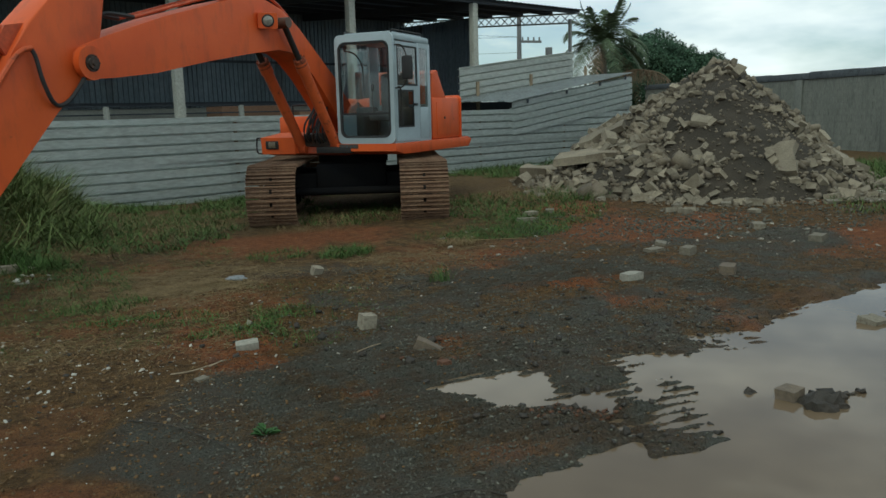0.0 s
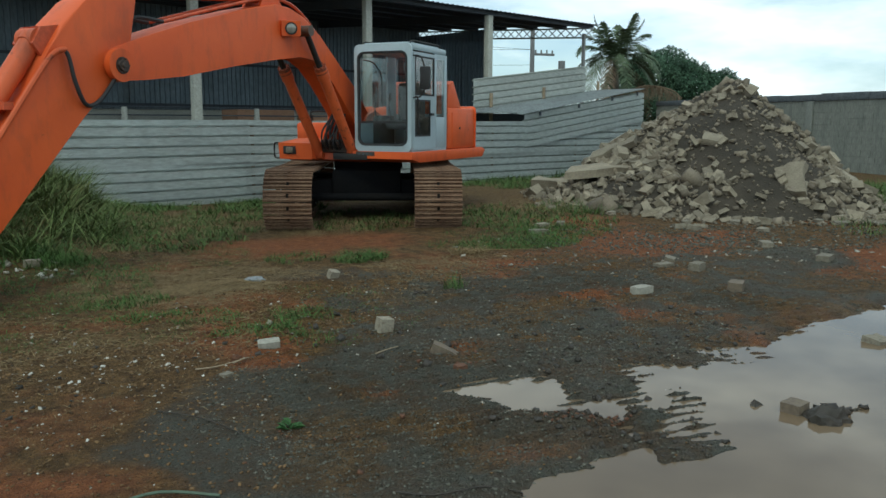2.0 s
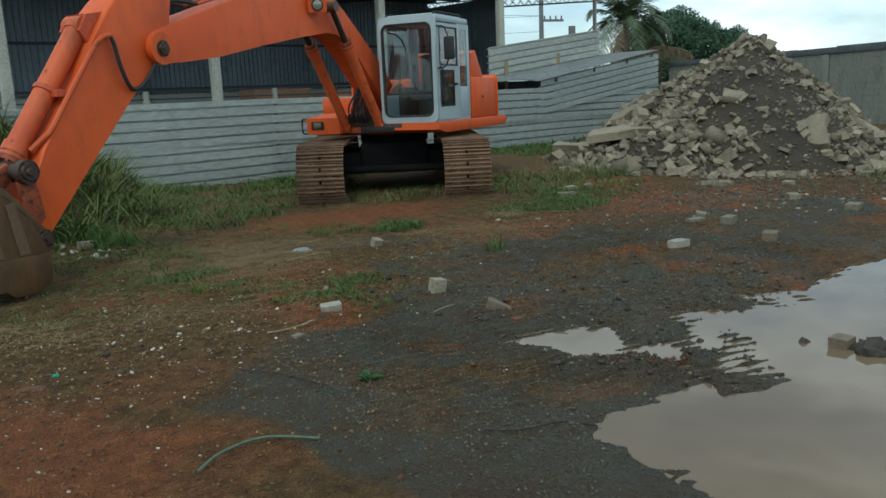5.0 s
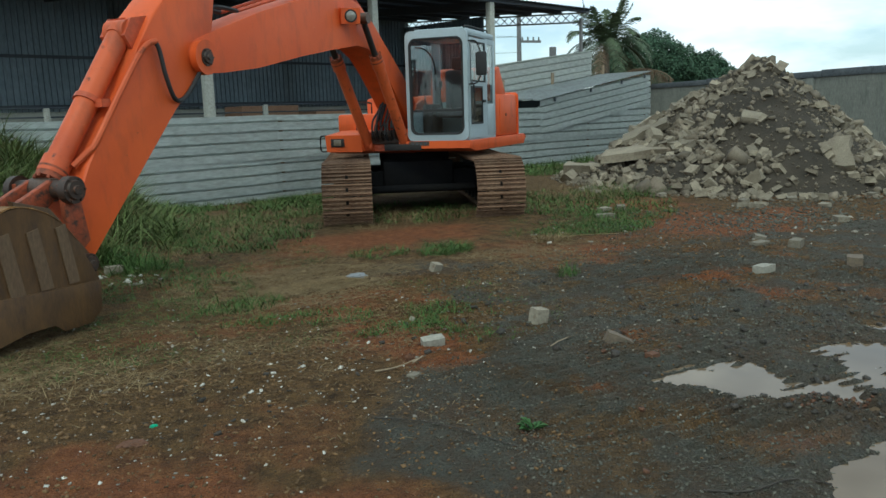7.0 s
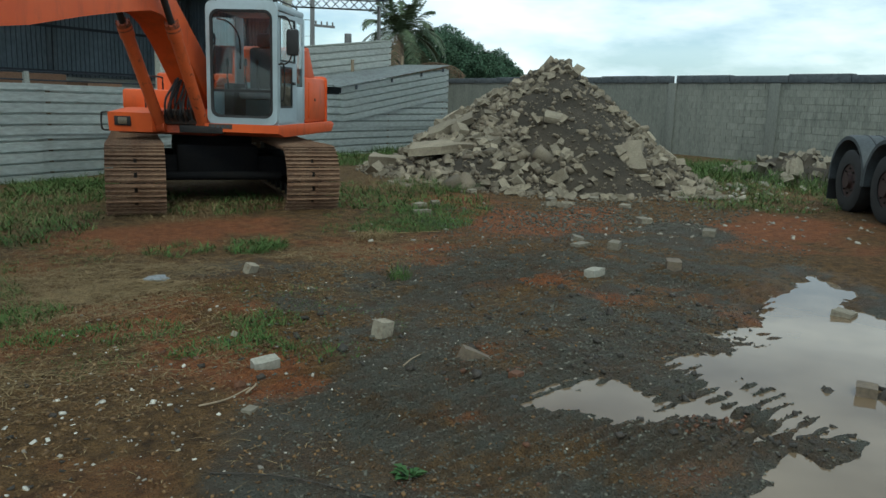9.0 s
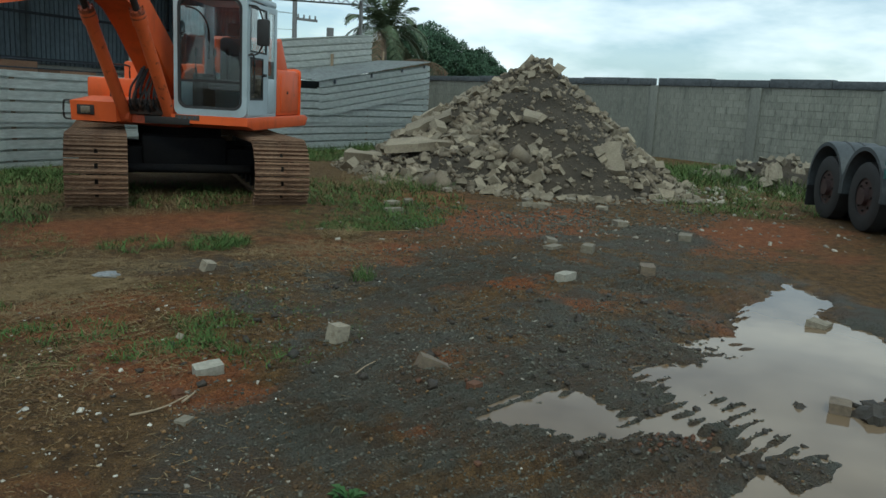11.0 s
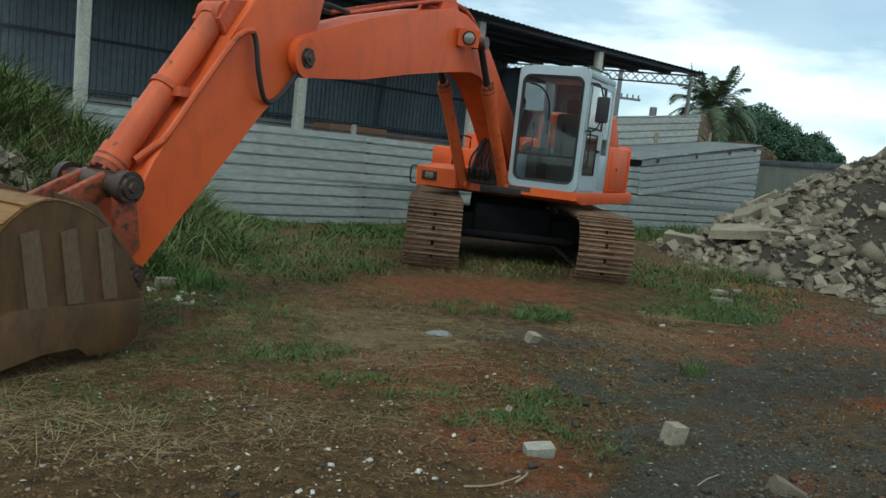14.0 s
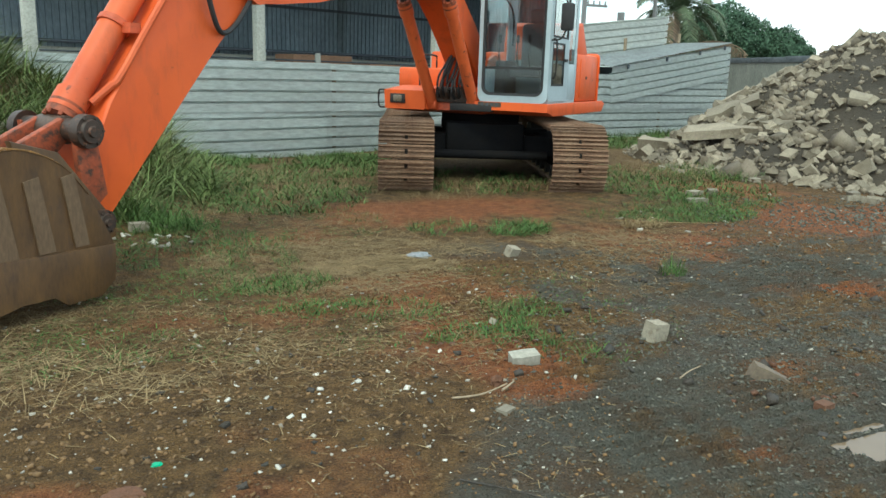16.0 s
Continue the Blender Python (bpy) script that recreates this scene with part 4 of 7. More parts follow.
        for v in bm.verts:
            v.co += Vector((noise.noise(v.co * 2.1 + Vector((k, 0, 0))), noise.noise(v.co * 2.3 + Vector((0, k, 5))), 0.4 * noise.noise(v.co * 3 + Vector((2, k, 0))))) * 0.13
        ob = part("slab", bm, RUBBLE, pile, "broken concrete slab")
        ob.matrix_local = pose(x, y, pile_z(x, y) + dz, rx, ry, rz)


build_pile()


# ---- excavator: x ahead, y to the operator's left, z up; slewed against its tracks ----
EXC = thing("excavator", pose(3.79, 12.94, 0.0, 0, 0, 225.6), "orange crawler excavator with a grey cab, bucket resting on the ground", "excavator")
SLEW = 27.6  # the crawlers' turn against the upper body


def track_point(s, half, r):
    """A place and heading on the chain's loop, by the way along it."""
    straight, arc = 2 * half, math.pi * r
    s %= 2 * (straight + arc)
    if s < straight:
        return half - s, -r, 180.0
    s -= straight
    if s < arc:
        a = s / r
        return -half - r * math.sin(a), -r * math.cos(a), 180.0 - math.degrees(a)
    s -= arc
    if s < straight:
        return -half + s, r, 0.0
    a = (s - straight) / r
    return half + r * math.sin(a), r * math.cos(a), -math.degrees(a)


def shoe_mesh():
    bm = bmesh.new()
    p, w = 0.088, 0.35
    for y0, y1, x0, x1 in ((-w, -0.02, -p, p), (0.02, w, -p, p), (-0.02, 0.02, -p, -0.036), (-0.02, 0.02, 0.03, p)):
        box(bm, x0, x1, y0, y1, -0.012, 0.0)
    for gx in (-0.066, -0.004, 0.06):
        h = 0.042 if gx < 0.05 else 0.036
        if gx == -0.004:
            box(bm, gx - 0.008, gx + 0.008, -w, -0.022, 0.0, h)
            box(bm, gx - 0.008, gx + 0.008, 0.022, w, 0.0, h)
        else:
            box(bm, gx - 0.008, gx + 0.008, -w, w, 0.0, h)
    box(bm, -p, p - 0.02, -0.17, -0.11, -0.075, -0.012)
    box(bm, -p, p - 0.02, 0.11, 0.17, -0.075, -0.012)
    for bx in (-0.036, 0.03):
        for by in (-0.14, -0.075, 0.075, 0.14):
            cyl(bm, (bx, by, 0.0), (bx, by, 0.018), 0.014, seg=6)
    bmesh.ops.recalc_face_normals(bm, faces=bm.faces)
    me = bpy.data.meshes.new("track_shoe")
    bm.to_mesh(me)
    bm.free()
    me.materials.append(SHOE)
    return me


def build_tracks():
    turn = pose(0, 0, 0.0, 0, 0, SLEW)
    shoe = shoe_mesh()
    half, r = 1.68, 0.425
    zc = 0.0 + 0.03 + r
    for side, lat in (("left", 1.1), ("right", -1.1)):
        bm = bmesh.new()
        prism(bm, [(-1.5, 0.3), (1.5, 0.3), (1.62, 0.45), (1.5, 0.66), (-1.5, 0.66), (-1.62, 0.45)], lat - 0.16, lat + 0.16, 0.02)
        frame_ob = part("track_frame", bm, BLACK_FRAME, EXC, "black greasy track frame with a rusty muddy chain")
        frame_ob.matrix_local = turn
        per = 4 * half + 2 * math.pi * r
        n = round(per / 0.19)
        for k in range(n):
            x, z, a = track_point(per * k / n, half, r)
            ob = new("track_shoe", shoe)
            ob.parent = frame_ob
            sag = -0.02 * math.cos(x / half * 1.5) if z > r * 0.9 else 0
            ob.matrix_local = pose(x, lat, zc + z + sag, 0, -a, 0)
        for x in (half, -half):
            bm = bmesh.new()
            cyl(bm, (x, lat - 0.1, zc), (x, lat + 0.1, zc), r - 0.1, seg=28)
            cyl(bm, (x, lat - 0.2, zc), (x, lat + 0.2, zc), 0.13, seg=16)
            part("idler" if x > 0 else "sprocket", bm, STEEL_DARK, frame_ob)
        for k in range(7):
            bm = bmesh.new()
            x = -1.26 + 0.42 * k
            cyl(bm, (x, lat - 0.15, 0.23), (x, lat + 0.15, 0.23), 0.085, seg=14)
            part("track_roller", bm, STEEL_DARK, frame_ob)
    bm = bmesh.new()
    box(bm, -0.9, 0.9, -0.55, 0.55, 0.42, 0.86, bevel=0.05)
    for sx in (-1, 1):
        for sy in (-1, 1):
            box(bm, -0.18, 0.18, 0, 1.05, 0.42, 0.7, m=pose(0.45 * sx, 0.1 * sy, 0, 0, 0, -22 * sx if sy > 0 else 180 + 22 * sx))
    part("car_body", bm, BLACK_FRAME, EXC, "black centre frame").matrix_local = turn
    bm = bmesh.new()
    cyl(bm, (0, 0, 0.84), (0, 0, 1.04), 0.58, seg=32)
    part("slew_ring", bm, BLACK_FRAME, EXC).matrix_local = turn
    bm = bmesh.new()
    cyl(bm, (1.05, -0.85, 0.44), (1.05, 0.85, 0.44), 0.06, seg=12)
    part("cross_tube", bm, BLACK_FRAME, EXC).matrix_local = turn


build_tracks()


def build_upper():
    bm = bmesh.new()
    prism(bm, [(1.12, 1.06), (1.12, 1.17), (-1.75, 1.17), (-1.9, 1.12), (-1.75, 1.0), (0.85, 1.0)], 0.36, 1.4, 0.012)
    part("side_skirt", bm, ORANGE, EXC)
    bm = bmesh.new()
    prism(bm, [(1.0, 1.02), (1.0, 1.14), (-1.8, 1.14), (-1.8, 0.98), (0.8, 0.98)], -1.02, 0.355, 0.01)
    part("deck", bm, ORANGE_DIRTY, EXC, "greasy orange deck plate")
    # engine hood, counterweight
    bm = bmesh.new()
    box(bm, -1.45, -0.28, -1.0, 1.37, 1.17, 1.86, bevel=0.05)
    part("engine_hood", bm, ORANGE, EXC)
    bm = bmesh.new()
    prism(bm, [(-0.3, 1.84), (-0.36, 2.24), (-0.56, 2.3), (-0.9, 1.86), (-0.6, 1.8)], 0.2, 1.34, 0.03)
    part("raised_hood", bm, ORANGE, EXC)
    bm = bmesh.new()
    k = 14
    prof = [(-1.42, -1.08), (-1.42, 1.4)] + [(-1.42 - 1.0 * math.sin(j / k * math.pi) ** 0.55, 1.4 - 2.48 * j / k) for j in range(1, k)]
    a = [bm.verts.new((x, y, 1.12)) for x, y in prof]
    b = [bm.verts.new((x, y, 1.9)) for x, y in prof]
    bm.faces.new(a), bm.faces.new(b)
    for j in range(len(prof)):
        bm.faces.new((a[j], a[(j + 1) % len(prof)], b[(j + 1) % len(prof)], b[j]))
    es = [e for e in bm.edges if abs(e.verts[0].co.z - e.verts[1].co.z) < 1e-4]
    bmesh.ops.bevel(bm, geom=es, offset=0.07, segments=3, profile=0.5, affect="EDGES")
    part("counterweight", bm, ORANGE, EXC, "rounded orange counterweight")
    bm = bmesh.new()
    box(bm, -1.3, -0.42, 1.368, 1.382, 1.24, 1.78, bevel=0.004)
    part("hood_door", bm, ORANGE, EXC)
    bm = bmesh.new()
    box(bm, -0.74, -0.7, 1.38, 1.395, 1.5, 1.54)
    part("hood_latch", bm, STEEL_DARK, EXC)
    bm = bmesh.new()
    cyl(bm, (-0.9, -0.35, 1.85), (-0.9, -0.35, 2.35), 0.06, 0.06, 12)
    part("exhaust", bm, STEEL_DARK, EXC)
    # tool box at the front corner, with lamp and grab rail
    bm = bmesh.new()
    prism(bm, [(1.16, 1.02), (1.19, 1.28), (0.62, 1.34), (-0.3, 1.34), (-0.3, 1.0), (0.9, 1.0)], -1.0, -0.36, 0.02)
    tool = part("tool_box", bm, ORANGE, EXC, "orange front tool box with a lamp")
    bm = bmesh.new()
    box(bm, 1.165, 1.192, -0.9, -0.66, 1.1, 1.23, bevel=0.01)
    part("lamp_recess", bm, STEEL_DARK, tool)
    bm = bmesh.new()
    box(bm, 1.17, 1.205, -0.84, -0.71, 1.12, 1.21, bevel=0.01)
    part("lamp_lens", bm, LAMP_DULL, tool)
    bm = bmesh.new()
    tube(bm, smooth_path([(1.1, -1.0, 1.27), (1.12, -1.1, 1.27), (1.12, -1.12, 1.2), (1.12, -1.12, 1.08), (1.1, -1.1, 1.03), (1.08, -1.0, 1.03)], 4), 0.014, 6)
    part("grab_rail", bm, STEEL_DARK, tool)
    bm = bmesh.new()
    tube(bm, smooth_path([(0.62, -0.72, 1.34), (0.62, -0.73, 1.7), (0.58, -0.73, 1.78), (0.1, -0.73, 1.78), (0.05, -0.73, 1.7), (0.05, -0.73, 1.34)], 4), 0.014, 6)
    part("hand_rail", bm, STEEL_DARK, EXC)
    bm = bmesh.new()
    box(bm, -0.3, 0.3, -1.25, -0.4, 1.3, 1.6, bevel=0.04)
    part("fuel_tank", bm, ORANGE, EXC)
    # boom foot plates
    for y in (-0.34, 0.3):
        bm = bmesh.new()
        prism(bm, [(0.98, 1.14), (0.62, 1.72), (0.36, 1.8), (-0.1, 1.62), (-0.3, 1.14)], y, y + 0.05, 0.008)
        part("boom_foot_plate", bm, ORANGE, EXC)
    bm = bmesh.new()
    cyl(bm, (0.3, -0.4, 1.5), (0.3, 0.4, 1.5), 0.09, seg=16)
    part("boom_foot_pin", bm, PIN_STEEL, EXC)
    rng = random.Random(14)
    for k in range(11):
        bm = bmesh.new()
        y = -0.2 + 0.04 * k + 0.03 * rng.random()
        o, up = 0.1 * rng.random(), 0.18 * rng.random()
        tube(bm, smooth_path([(0.92, y, 1.13), (1.08 + o, y + 0.05 * (rng.random() - 0.5), 1.22 + 0.4 * up), (1.1 + o * 0.7, y * 0.85, 1.36 + up), (0.98, y * 0.6 + 0.04 * (rng.random() - 0.5), 1.55 + up), (0.86, y * 0.5, 1.74 + up)], 4), 0.013 + 0.008 * rng.random(), 6)
        part("hydraulic_hose", bm, GREASE if k % 3 == 1 else RUBBER, EXC)
    bm = bmesh.new()
    box(bm, 0.86, 1.06, -0.26, 0.28, 1.13, 1.34, bevel=0.03)
    for j in range(4):
        cyl(bm, (1.06, -0.18 + 0.13 * j, 1.26), (1.1, -0.18 + 0.13 * j, 1.26), 0.035, seg=8)
    part("valve_block", bm, GREASE, EXC, "oily dark valve block at the boom's foot")
    bm = bmesh.new()
    box(bm, 0.9, 1.125, 0.0, 0.62, 1.03, 1.13, bevel=0.01)
    part("valve_cover", bm, STEEL_DARK, EXC)


build_upper()


def build_cab():
    y0, y1, x0, x1, z0, z1 = 0.4, 1.38, -0.2, 1.12, 1.17, 2.78
    t = 0.07
    cab = part("cab", cab_shell(x0, x1, y0, y1, z0, z1, t), CAB_GREY, EXC, "blue-grey operator's cab with dark tinted glass")
    for name, a, b, c, d, e, f, bev in (
        ("roof", x0, x1 - 0.07, y0 + 0.01, y1 - 0.01, z1 - 0.1, z1, 0.035), ("floor", x0, x1 - 0.07, y0 + 0.01, y1 - 0.012, z0, z0 + 0.05, 0),
        ("pillar", 0.2, 0.28, y1 - 0.06, y1 - 0.005, z0 + 0.05, z1 - 0.1, 0.006), ("pillar", x0, -0.1, y1 - 0.06, y1 - 0.005, z0 + 0.05, z1 - 0.1, 0.006),
        ("side_panel", -0.1, 0.2, y1 - 0.05, y1 - 0.005, z0 + 0.05, 1.7, 0.004), ("header", -0.1, 0.2, y1 - 0.05, y1 - 0.005, 2.6, z1 - 0.1, 0),
        ("side_panel", x0, x1 - 0.07, y0 + 0.005, y0 + 0.04, z0 + 0.05, 1.6, 0.004), ("pillar", x0, 0.1, y0 + 0.005, y0 + 0.04, 1.6, z1 - 0.1, 0), ("pillar", 0.98, x1 - 0.07, y0 + 0.005, y0 + 0.04, 1.6, z1 - 0.1, 0),
        ("rear_panel", x0, x0 + 0.04, y0 + 0.05, y1 - 0.07, z0 + 0.05, 1.75, 0.004)):
        bm = bmesh.new()
        box(bm, a, b, c, d, e, f, bevel=bev)
        part(name, bm, CAB_GREY, cab)
    bm = bmesh.new()
    box(bm, x1 - 0.03, x1 - 0.024, y0 + 0.05, y1 - 0.05, z0 + 0.08, z1 - 0.1)
    glass = part("windscreen", bm, GLASS, cab, "tinted windscreen")
    bm = bmesh.new()
    edges = []
    for inset, x in ((0.058, x1 - 0.034), (0.058, x1 + 0.003), (0.092, x1 - 0.004), (0.092, x1 - 0.034)):
        r, loop = 0.115 - (inset - 0.058) * 0.6, []
        for cy, cz, a0 in ((y1 - inset - r, z1 - inset - 0.05 - r, 0), (y0 + inset + r, z1 - inset - 0.05 - r, 90), (y0 + inset + r, z0 + inset + 0.03 + r, 180), (y1 - inset - r, z0 + inset + 0.03 + r, 270)):
            loop += [bm.verts.new((x, cy + r * math.cos(radians(a0 + 18 * j)), cz + r * math.sin(radians(a0 + 18 * j)))) for j in range(6)]
        edges.append(loop)
    for p, q in zip(edges, edges[1:] + edges[:1]):
        for j in range(len(p)):
            bm.faces.new((p[j], p[(j + 1) % len(p)], q[(j + 1) % len(p)], q[j]))
    part("rubber_seal", bm, RUBBER, cab, "thick black windscreen rubber")
    bm = bmesh.new()
    box(bm, x1 - 0.034, x1 - 0.008, y0 + 0.08, y1 - 0.08, 1.6, 1.632)
    part("screen_bar", bm, RUBBER, cab)
    for y in (y0 + 0.09, y1 - 0.09):
        bm = bmesh.new()
        tube(bm, smooth_path([(x0 + 0.12, y, z1 - 0.01), (x0 + 0.14, y, z1 + 0.05), (0.4, y, z1 + 0.055), (x1 - 0.2, y, z1 + 0.05), (x1 - 0.17, y, z1 - 0.01)], 3), 0.012, 6)
        part("roof_rail", bm, STEEL_DARK, cab)
    # door: glass above, glass below, grey panel
    bm = bmesh.new()
    for a, b, c, d in ((0.28, 0.32, 1.2, 2.66), (1.0, 1.04, 1.2, 2.66), (0.32, 1.0, 2.61, 2.66), (0.32, 1.0, 1.96, 2.02), (0.32, 0.46, 1.2, 1.96), (0.46, 1.0, 1.2, 1.4)):
        box(bm, a, b, y1 - 0.012, y1 + 0.008, c, d)
    door = part("door", bm, CAB_GREY, cab)
    bm = bmesh.new()
    box(bm, 0.32, 1.0, y1 - 0.005, y1 + 0.0, 2.02, 2.61)
    part("door_window", bm, GLASS, door)
    for a, b, c, d in ((0.32, 1.0, 2.02, 2.61), (0.46, 1.0, 1.4, 1.96)):
        bm = bmesh.new()
        for e, f, g, h in ((a, b, c, c + 0.025), (a, b, d - 0.025, d), (a, a + 0.025, c + 0.025, d - 0.025), (b - 0.025, b, c + 0.025, d - 0.025)):
            box(bm, e, f, y1 + 0.0005, y1 + 0.012, g, h)
        part("window_rubber", bm, RUBBER, door)
    bm = bmesh.new()
    box(bm, 0.46, 1.0, y1 - 0.005, y1 + 0.0, 1.4, 1.96)
    part("lower_door_window", bm, GLASS, door)
    bm = bmesh.new()
    tube(bm, smooth_path([(1.0, y1 + 0.01, 1.5), (1.0, y1 + 0.06, 1.55), (1.0, y1 + 0.06, 1.95), (1.0, y1 + 0.01, 2.0)], 4), 0.012, 6)
    part("door_rail", bm, STEEL_DARK, door)
    bm = bmesh.new()
    box(bm, 0.36, 0.46, y1 + 0.008, y1 + 0.03, 1.72, 1.76)
    part("door_handle", bm, RUBBER, door)
    bm = bmesh.new()
    box(bm, -0.1, 0.2, y1 - 0.02, y1 - 0.014, 1.7, 2.6)
    part("rear_side_window", bm, GLASS, cab)
    bm = bmesh.new()
    box(bm, x0 + 0.02, x0 + 0.026, y0 + 0.07, y1 - 0.07, 1.75, z1 - 0.15)
    part("rear_window", bm, GLASS, cab)
    bm = bmesh.new()
    box(bm, 0.1, 0.98, y0 + 0.018, y0 + 0.024, 1.6, z1 - 0.15)
    part("boom_side_window", bm, GLASS, cab)
    # mirror on its arm
    bm = bmesh.new()
    box(bm, 0.98, 1.05, y1 + 0.1, y1 + 0.27, 2.1, 2.44, bevel=0.03)
    mirror = part("mirror", bm, RUBBER, cab, "black side mirror")
    for za, zb, zc in ((1.98, 2.0, 2.12), (2.6, 2.58, 2.42)):
        bm = bmesh.new()
        tube(bm, smooth_path([(1.05, y1, za), (1.04, y1 + 0.12, zb), (1.02, y1 + 0.18, zc)], 4), 0.012, 6)
        part("mirror_arm", bm, STEEL_DARK, mirror)
    # inside: seat, levers, console, wiper
    bm = bmesh.new()
    box(bm, 0.05, 0.55, 0.62, 1.12, 1.5, 1.66, bevel=0.05)
    box(bm, 0.0, 0.16, 0.64, 1.1, 1.62, 2.25, bevel=0.06)
    box(bm, 0.0, 0.12, 0.74, 1.0, 2.25, 2.45, bevel=0.05)
    part("seat", bm, SEAT, cab, "grey operator's seat")
    bm = bmesh.new()
    box(bm, 0.15, 0.62, 0.44, 0.6, 1.2, 1.72, bevel=0.03)
    box(bm, 0.15, 0.62, 1.14, 1.28, 1.2, 1.7, bevel=0.03)
    part("console", bm, TRUCK_DARK, cab)
    bm = bmesh.new()
    for y in (0.52, 1.21, 0.78, 0.95):
        tube(bm, [(0.6, y, 1.6), (0.68, y, 1.8), (0.66, y, 1.98)], 0.014, 6)
        cyl(bm, (0.66, y, 1.96), (0.66, y, 2.06), 0.028, 0.02, 8)
    part("lever", bm, RUBBER, cab)
    bm = bmesh.new()
    tube(bm, smooth_path([(x1 - 0.045, 0.55, 2.55), (x1 - 0.05, 0.72, 2.5), (x1 - 0.05, 0.85, 2.3), (x1 - 0.05, 0.86, 1.9)], 5), 0.012, 6)
    part("wiper", bm, RUBBER, cab)
    bm = bmesh.new()
    box(bm, x1 - 0.02, x1 + 0.004, 0.42, 0.75, 1.1, 1.165)
    part("plate", bm, PIN_STEEL, EXC, "scuffed maker's plate")
    for k in range(4):
        bm = bmesh.new()
        box(bm, x1 + 0.004, x1 + 0.008, 0.46 + 0.07 * k, 0.5 + 0.07 * k, 1.115, 1.15)
        part("plate_bar", bm, FENDER, EXC)
    bm = bmesh.new()
    box(bm, x0 + 0.1, x1 - 0.15, y0 + 0.1, y1 - 0.1, z1, z1 + 0.03, bevel=0.012)
    part("roof_hatch", bm, CAB_GREY, cab)


def cab_shell(x0, x1, y0, y1, z0, z1, t):
    """The front frame, with rounded corners round the windscreen."""
    bm = bmesh.new()
    # front ring with rounded corners
    def ring(w0, w1, h0, h1, r, n=5):
        out = []
        for cy, cz, a0 in ((w1 - r, h1 - r, 0), (w0 + r, h1 - r, 90), (w0 + r, h0 + r, 180), (w1 - r, h0 + r, 270)):
            out += [(cy + r * math.cos(radians(a0 + 90 * k / n)), cz + r * math.sin(radians(a0 + 90 * k / n))) for k in range(n + 1)]
        return out
    o, i = ring(y0, y1, z0, z1, 0.09), ring(y0 + 0.06, y1 - 0.06, z0 + 0.09, z1 - 0.11, 0.115)
    rings = []
    for pts, x in ((o, x1 - 0.07), (o, x1 - 0.012), (i, x1), (i, x1 - 0.07)):
        rings.append([bm.verts.new((x, y, z)) for y, z in pts])
    k = len(o)
    for a, b in zip(rings, rings[1:] + rings[:1]):
        for j in range(k):
            bm.faces.new((a[j], a[(j + 1) % k], b[(j + 1) % k], b[j]))
    return bm


build_cab()


def cylinder(name, a, b, lat, r, rod, label, share=0.62):
    """A hydraulic cylinder in the boom's plane: barrel from a, rod to b."""
    a, b = Vector((a[0], lat, a[1])), Vector((b[0], lat, b[1]))
    m = a.lerp(b, share)
    way = (b - a).normalized()
    bm = bmesh.new()
    cyl(bm, a, m, r, seg=20)
    cyl(bm, m - way * 0.12, m + way * 0.03, r * 1.18, seg=20)
    cyl(bm, a - way * 0.02, a + way * 0.06, r * 1.12, seg=20)
    cyl(bm, (a.x, lat - r * 1.1, a.z), (a.x, lat + r * 1.1, a.z), r * 1.1, seg=16)
    barrel = part(name, bm, ORANGE_WORN, EXC, label)
    bm = bmesh.new()
    cyl(bm, m - way * 0.02, m + way * 0.075, r * 1.2, r * 1.1, seg=20)
    turn = way.to_track_quat("Z", "Y").to_matrix()
    for j in range(8):
        o = turn @ Vector((r * 1.05 * math.cos(j * math.tau / 8), r * 1.05 * math.sin(j * math.tau / 8), 0))
        cyl(bm, m + o + way * 0.07, m + o + way * 0.1, r * 0.14, seg=6)
    part("gland", bm, LINK_WORN, barrel, "oily bolted cylinder head")
    bm = bmesh.new()
    cyl(bm, m, b, r * 0.55, seg=16)
    part("rod", bm, rod, barrel)
    bm = bmesh.new()
    cyl(bm, (b.x, lat - r * 1.15, b.z), (b.x, lat + r * 1.15, b.z), r * 0.95, seg=16)
    part("rod_eye", bm, PIN_STEEL, barrel)
    return barrel


def stepped_pin(bm, x, z, half, r):
    """A pin across the boom's plane, with a collar and a drilled hub at both ends."""
    cyl(bm, (x, -half, z), (x, half, z), r, seg=20)
    for sg in (-1, 1):
        cyl(bm, (x, sg * (half - 0.07), z), (x, sg * half, z), r * 1.45, r * 1.4, seg=24)
        cyl(bm, (x, sg * half, z), (x, sg * (half + 0.02), z), r * 1.05, r * 0.95, seg=20)
        cyl(bm, (x, sg * (half + 0.02), z), (x, sg * (half + 0.035), z), r * 0.5, r * 0.42, seg=12)
        for j in range(6):
            a = j * math.tau / 6
            cyl(bm, (x + r * 1.22 * math.cos(a), sg * half, z + r * 1.22 * math.sin(a)), (x + r * 1.22 * math.cos(a), sg * (half + 0.014), z + r * 1.22 * math.sin(a)), r * 0.13, seg=6)


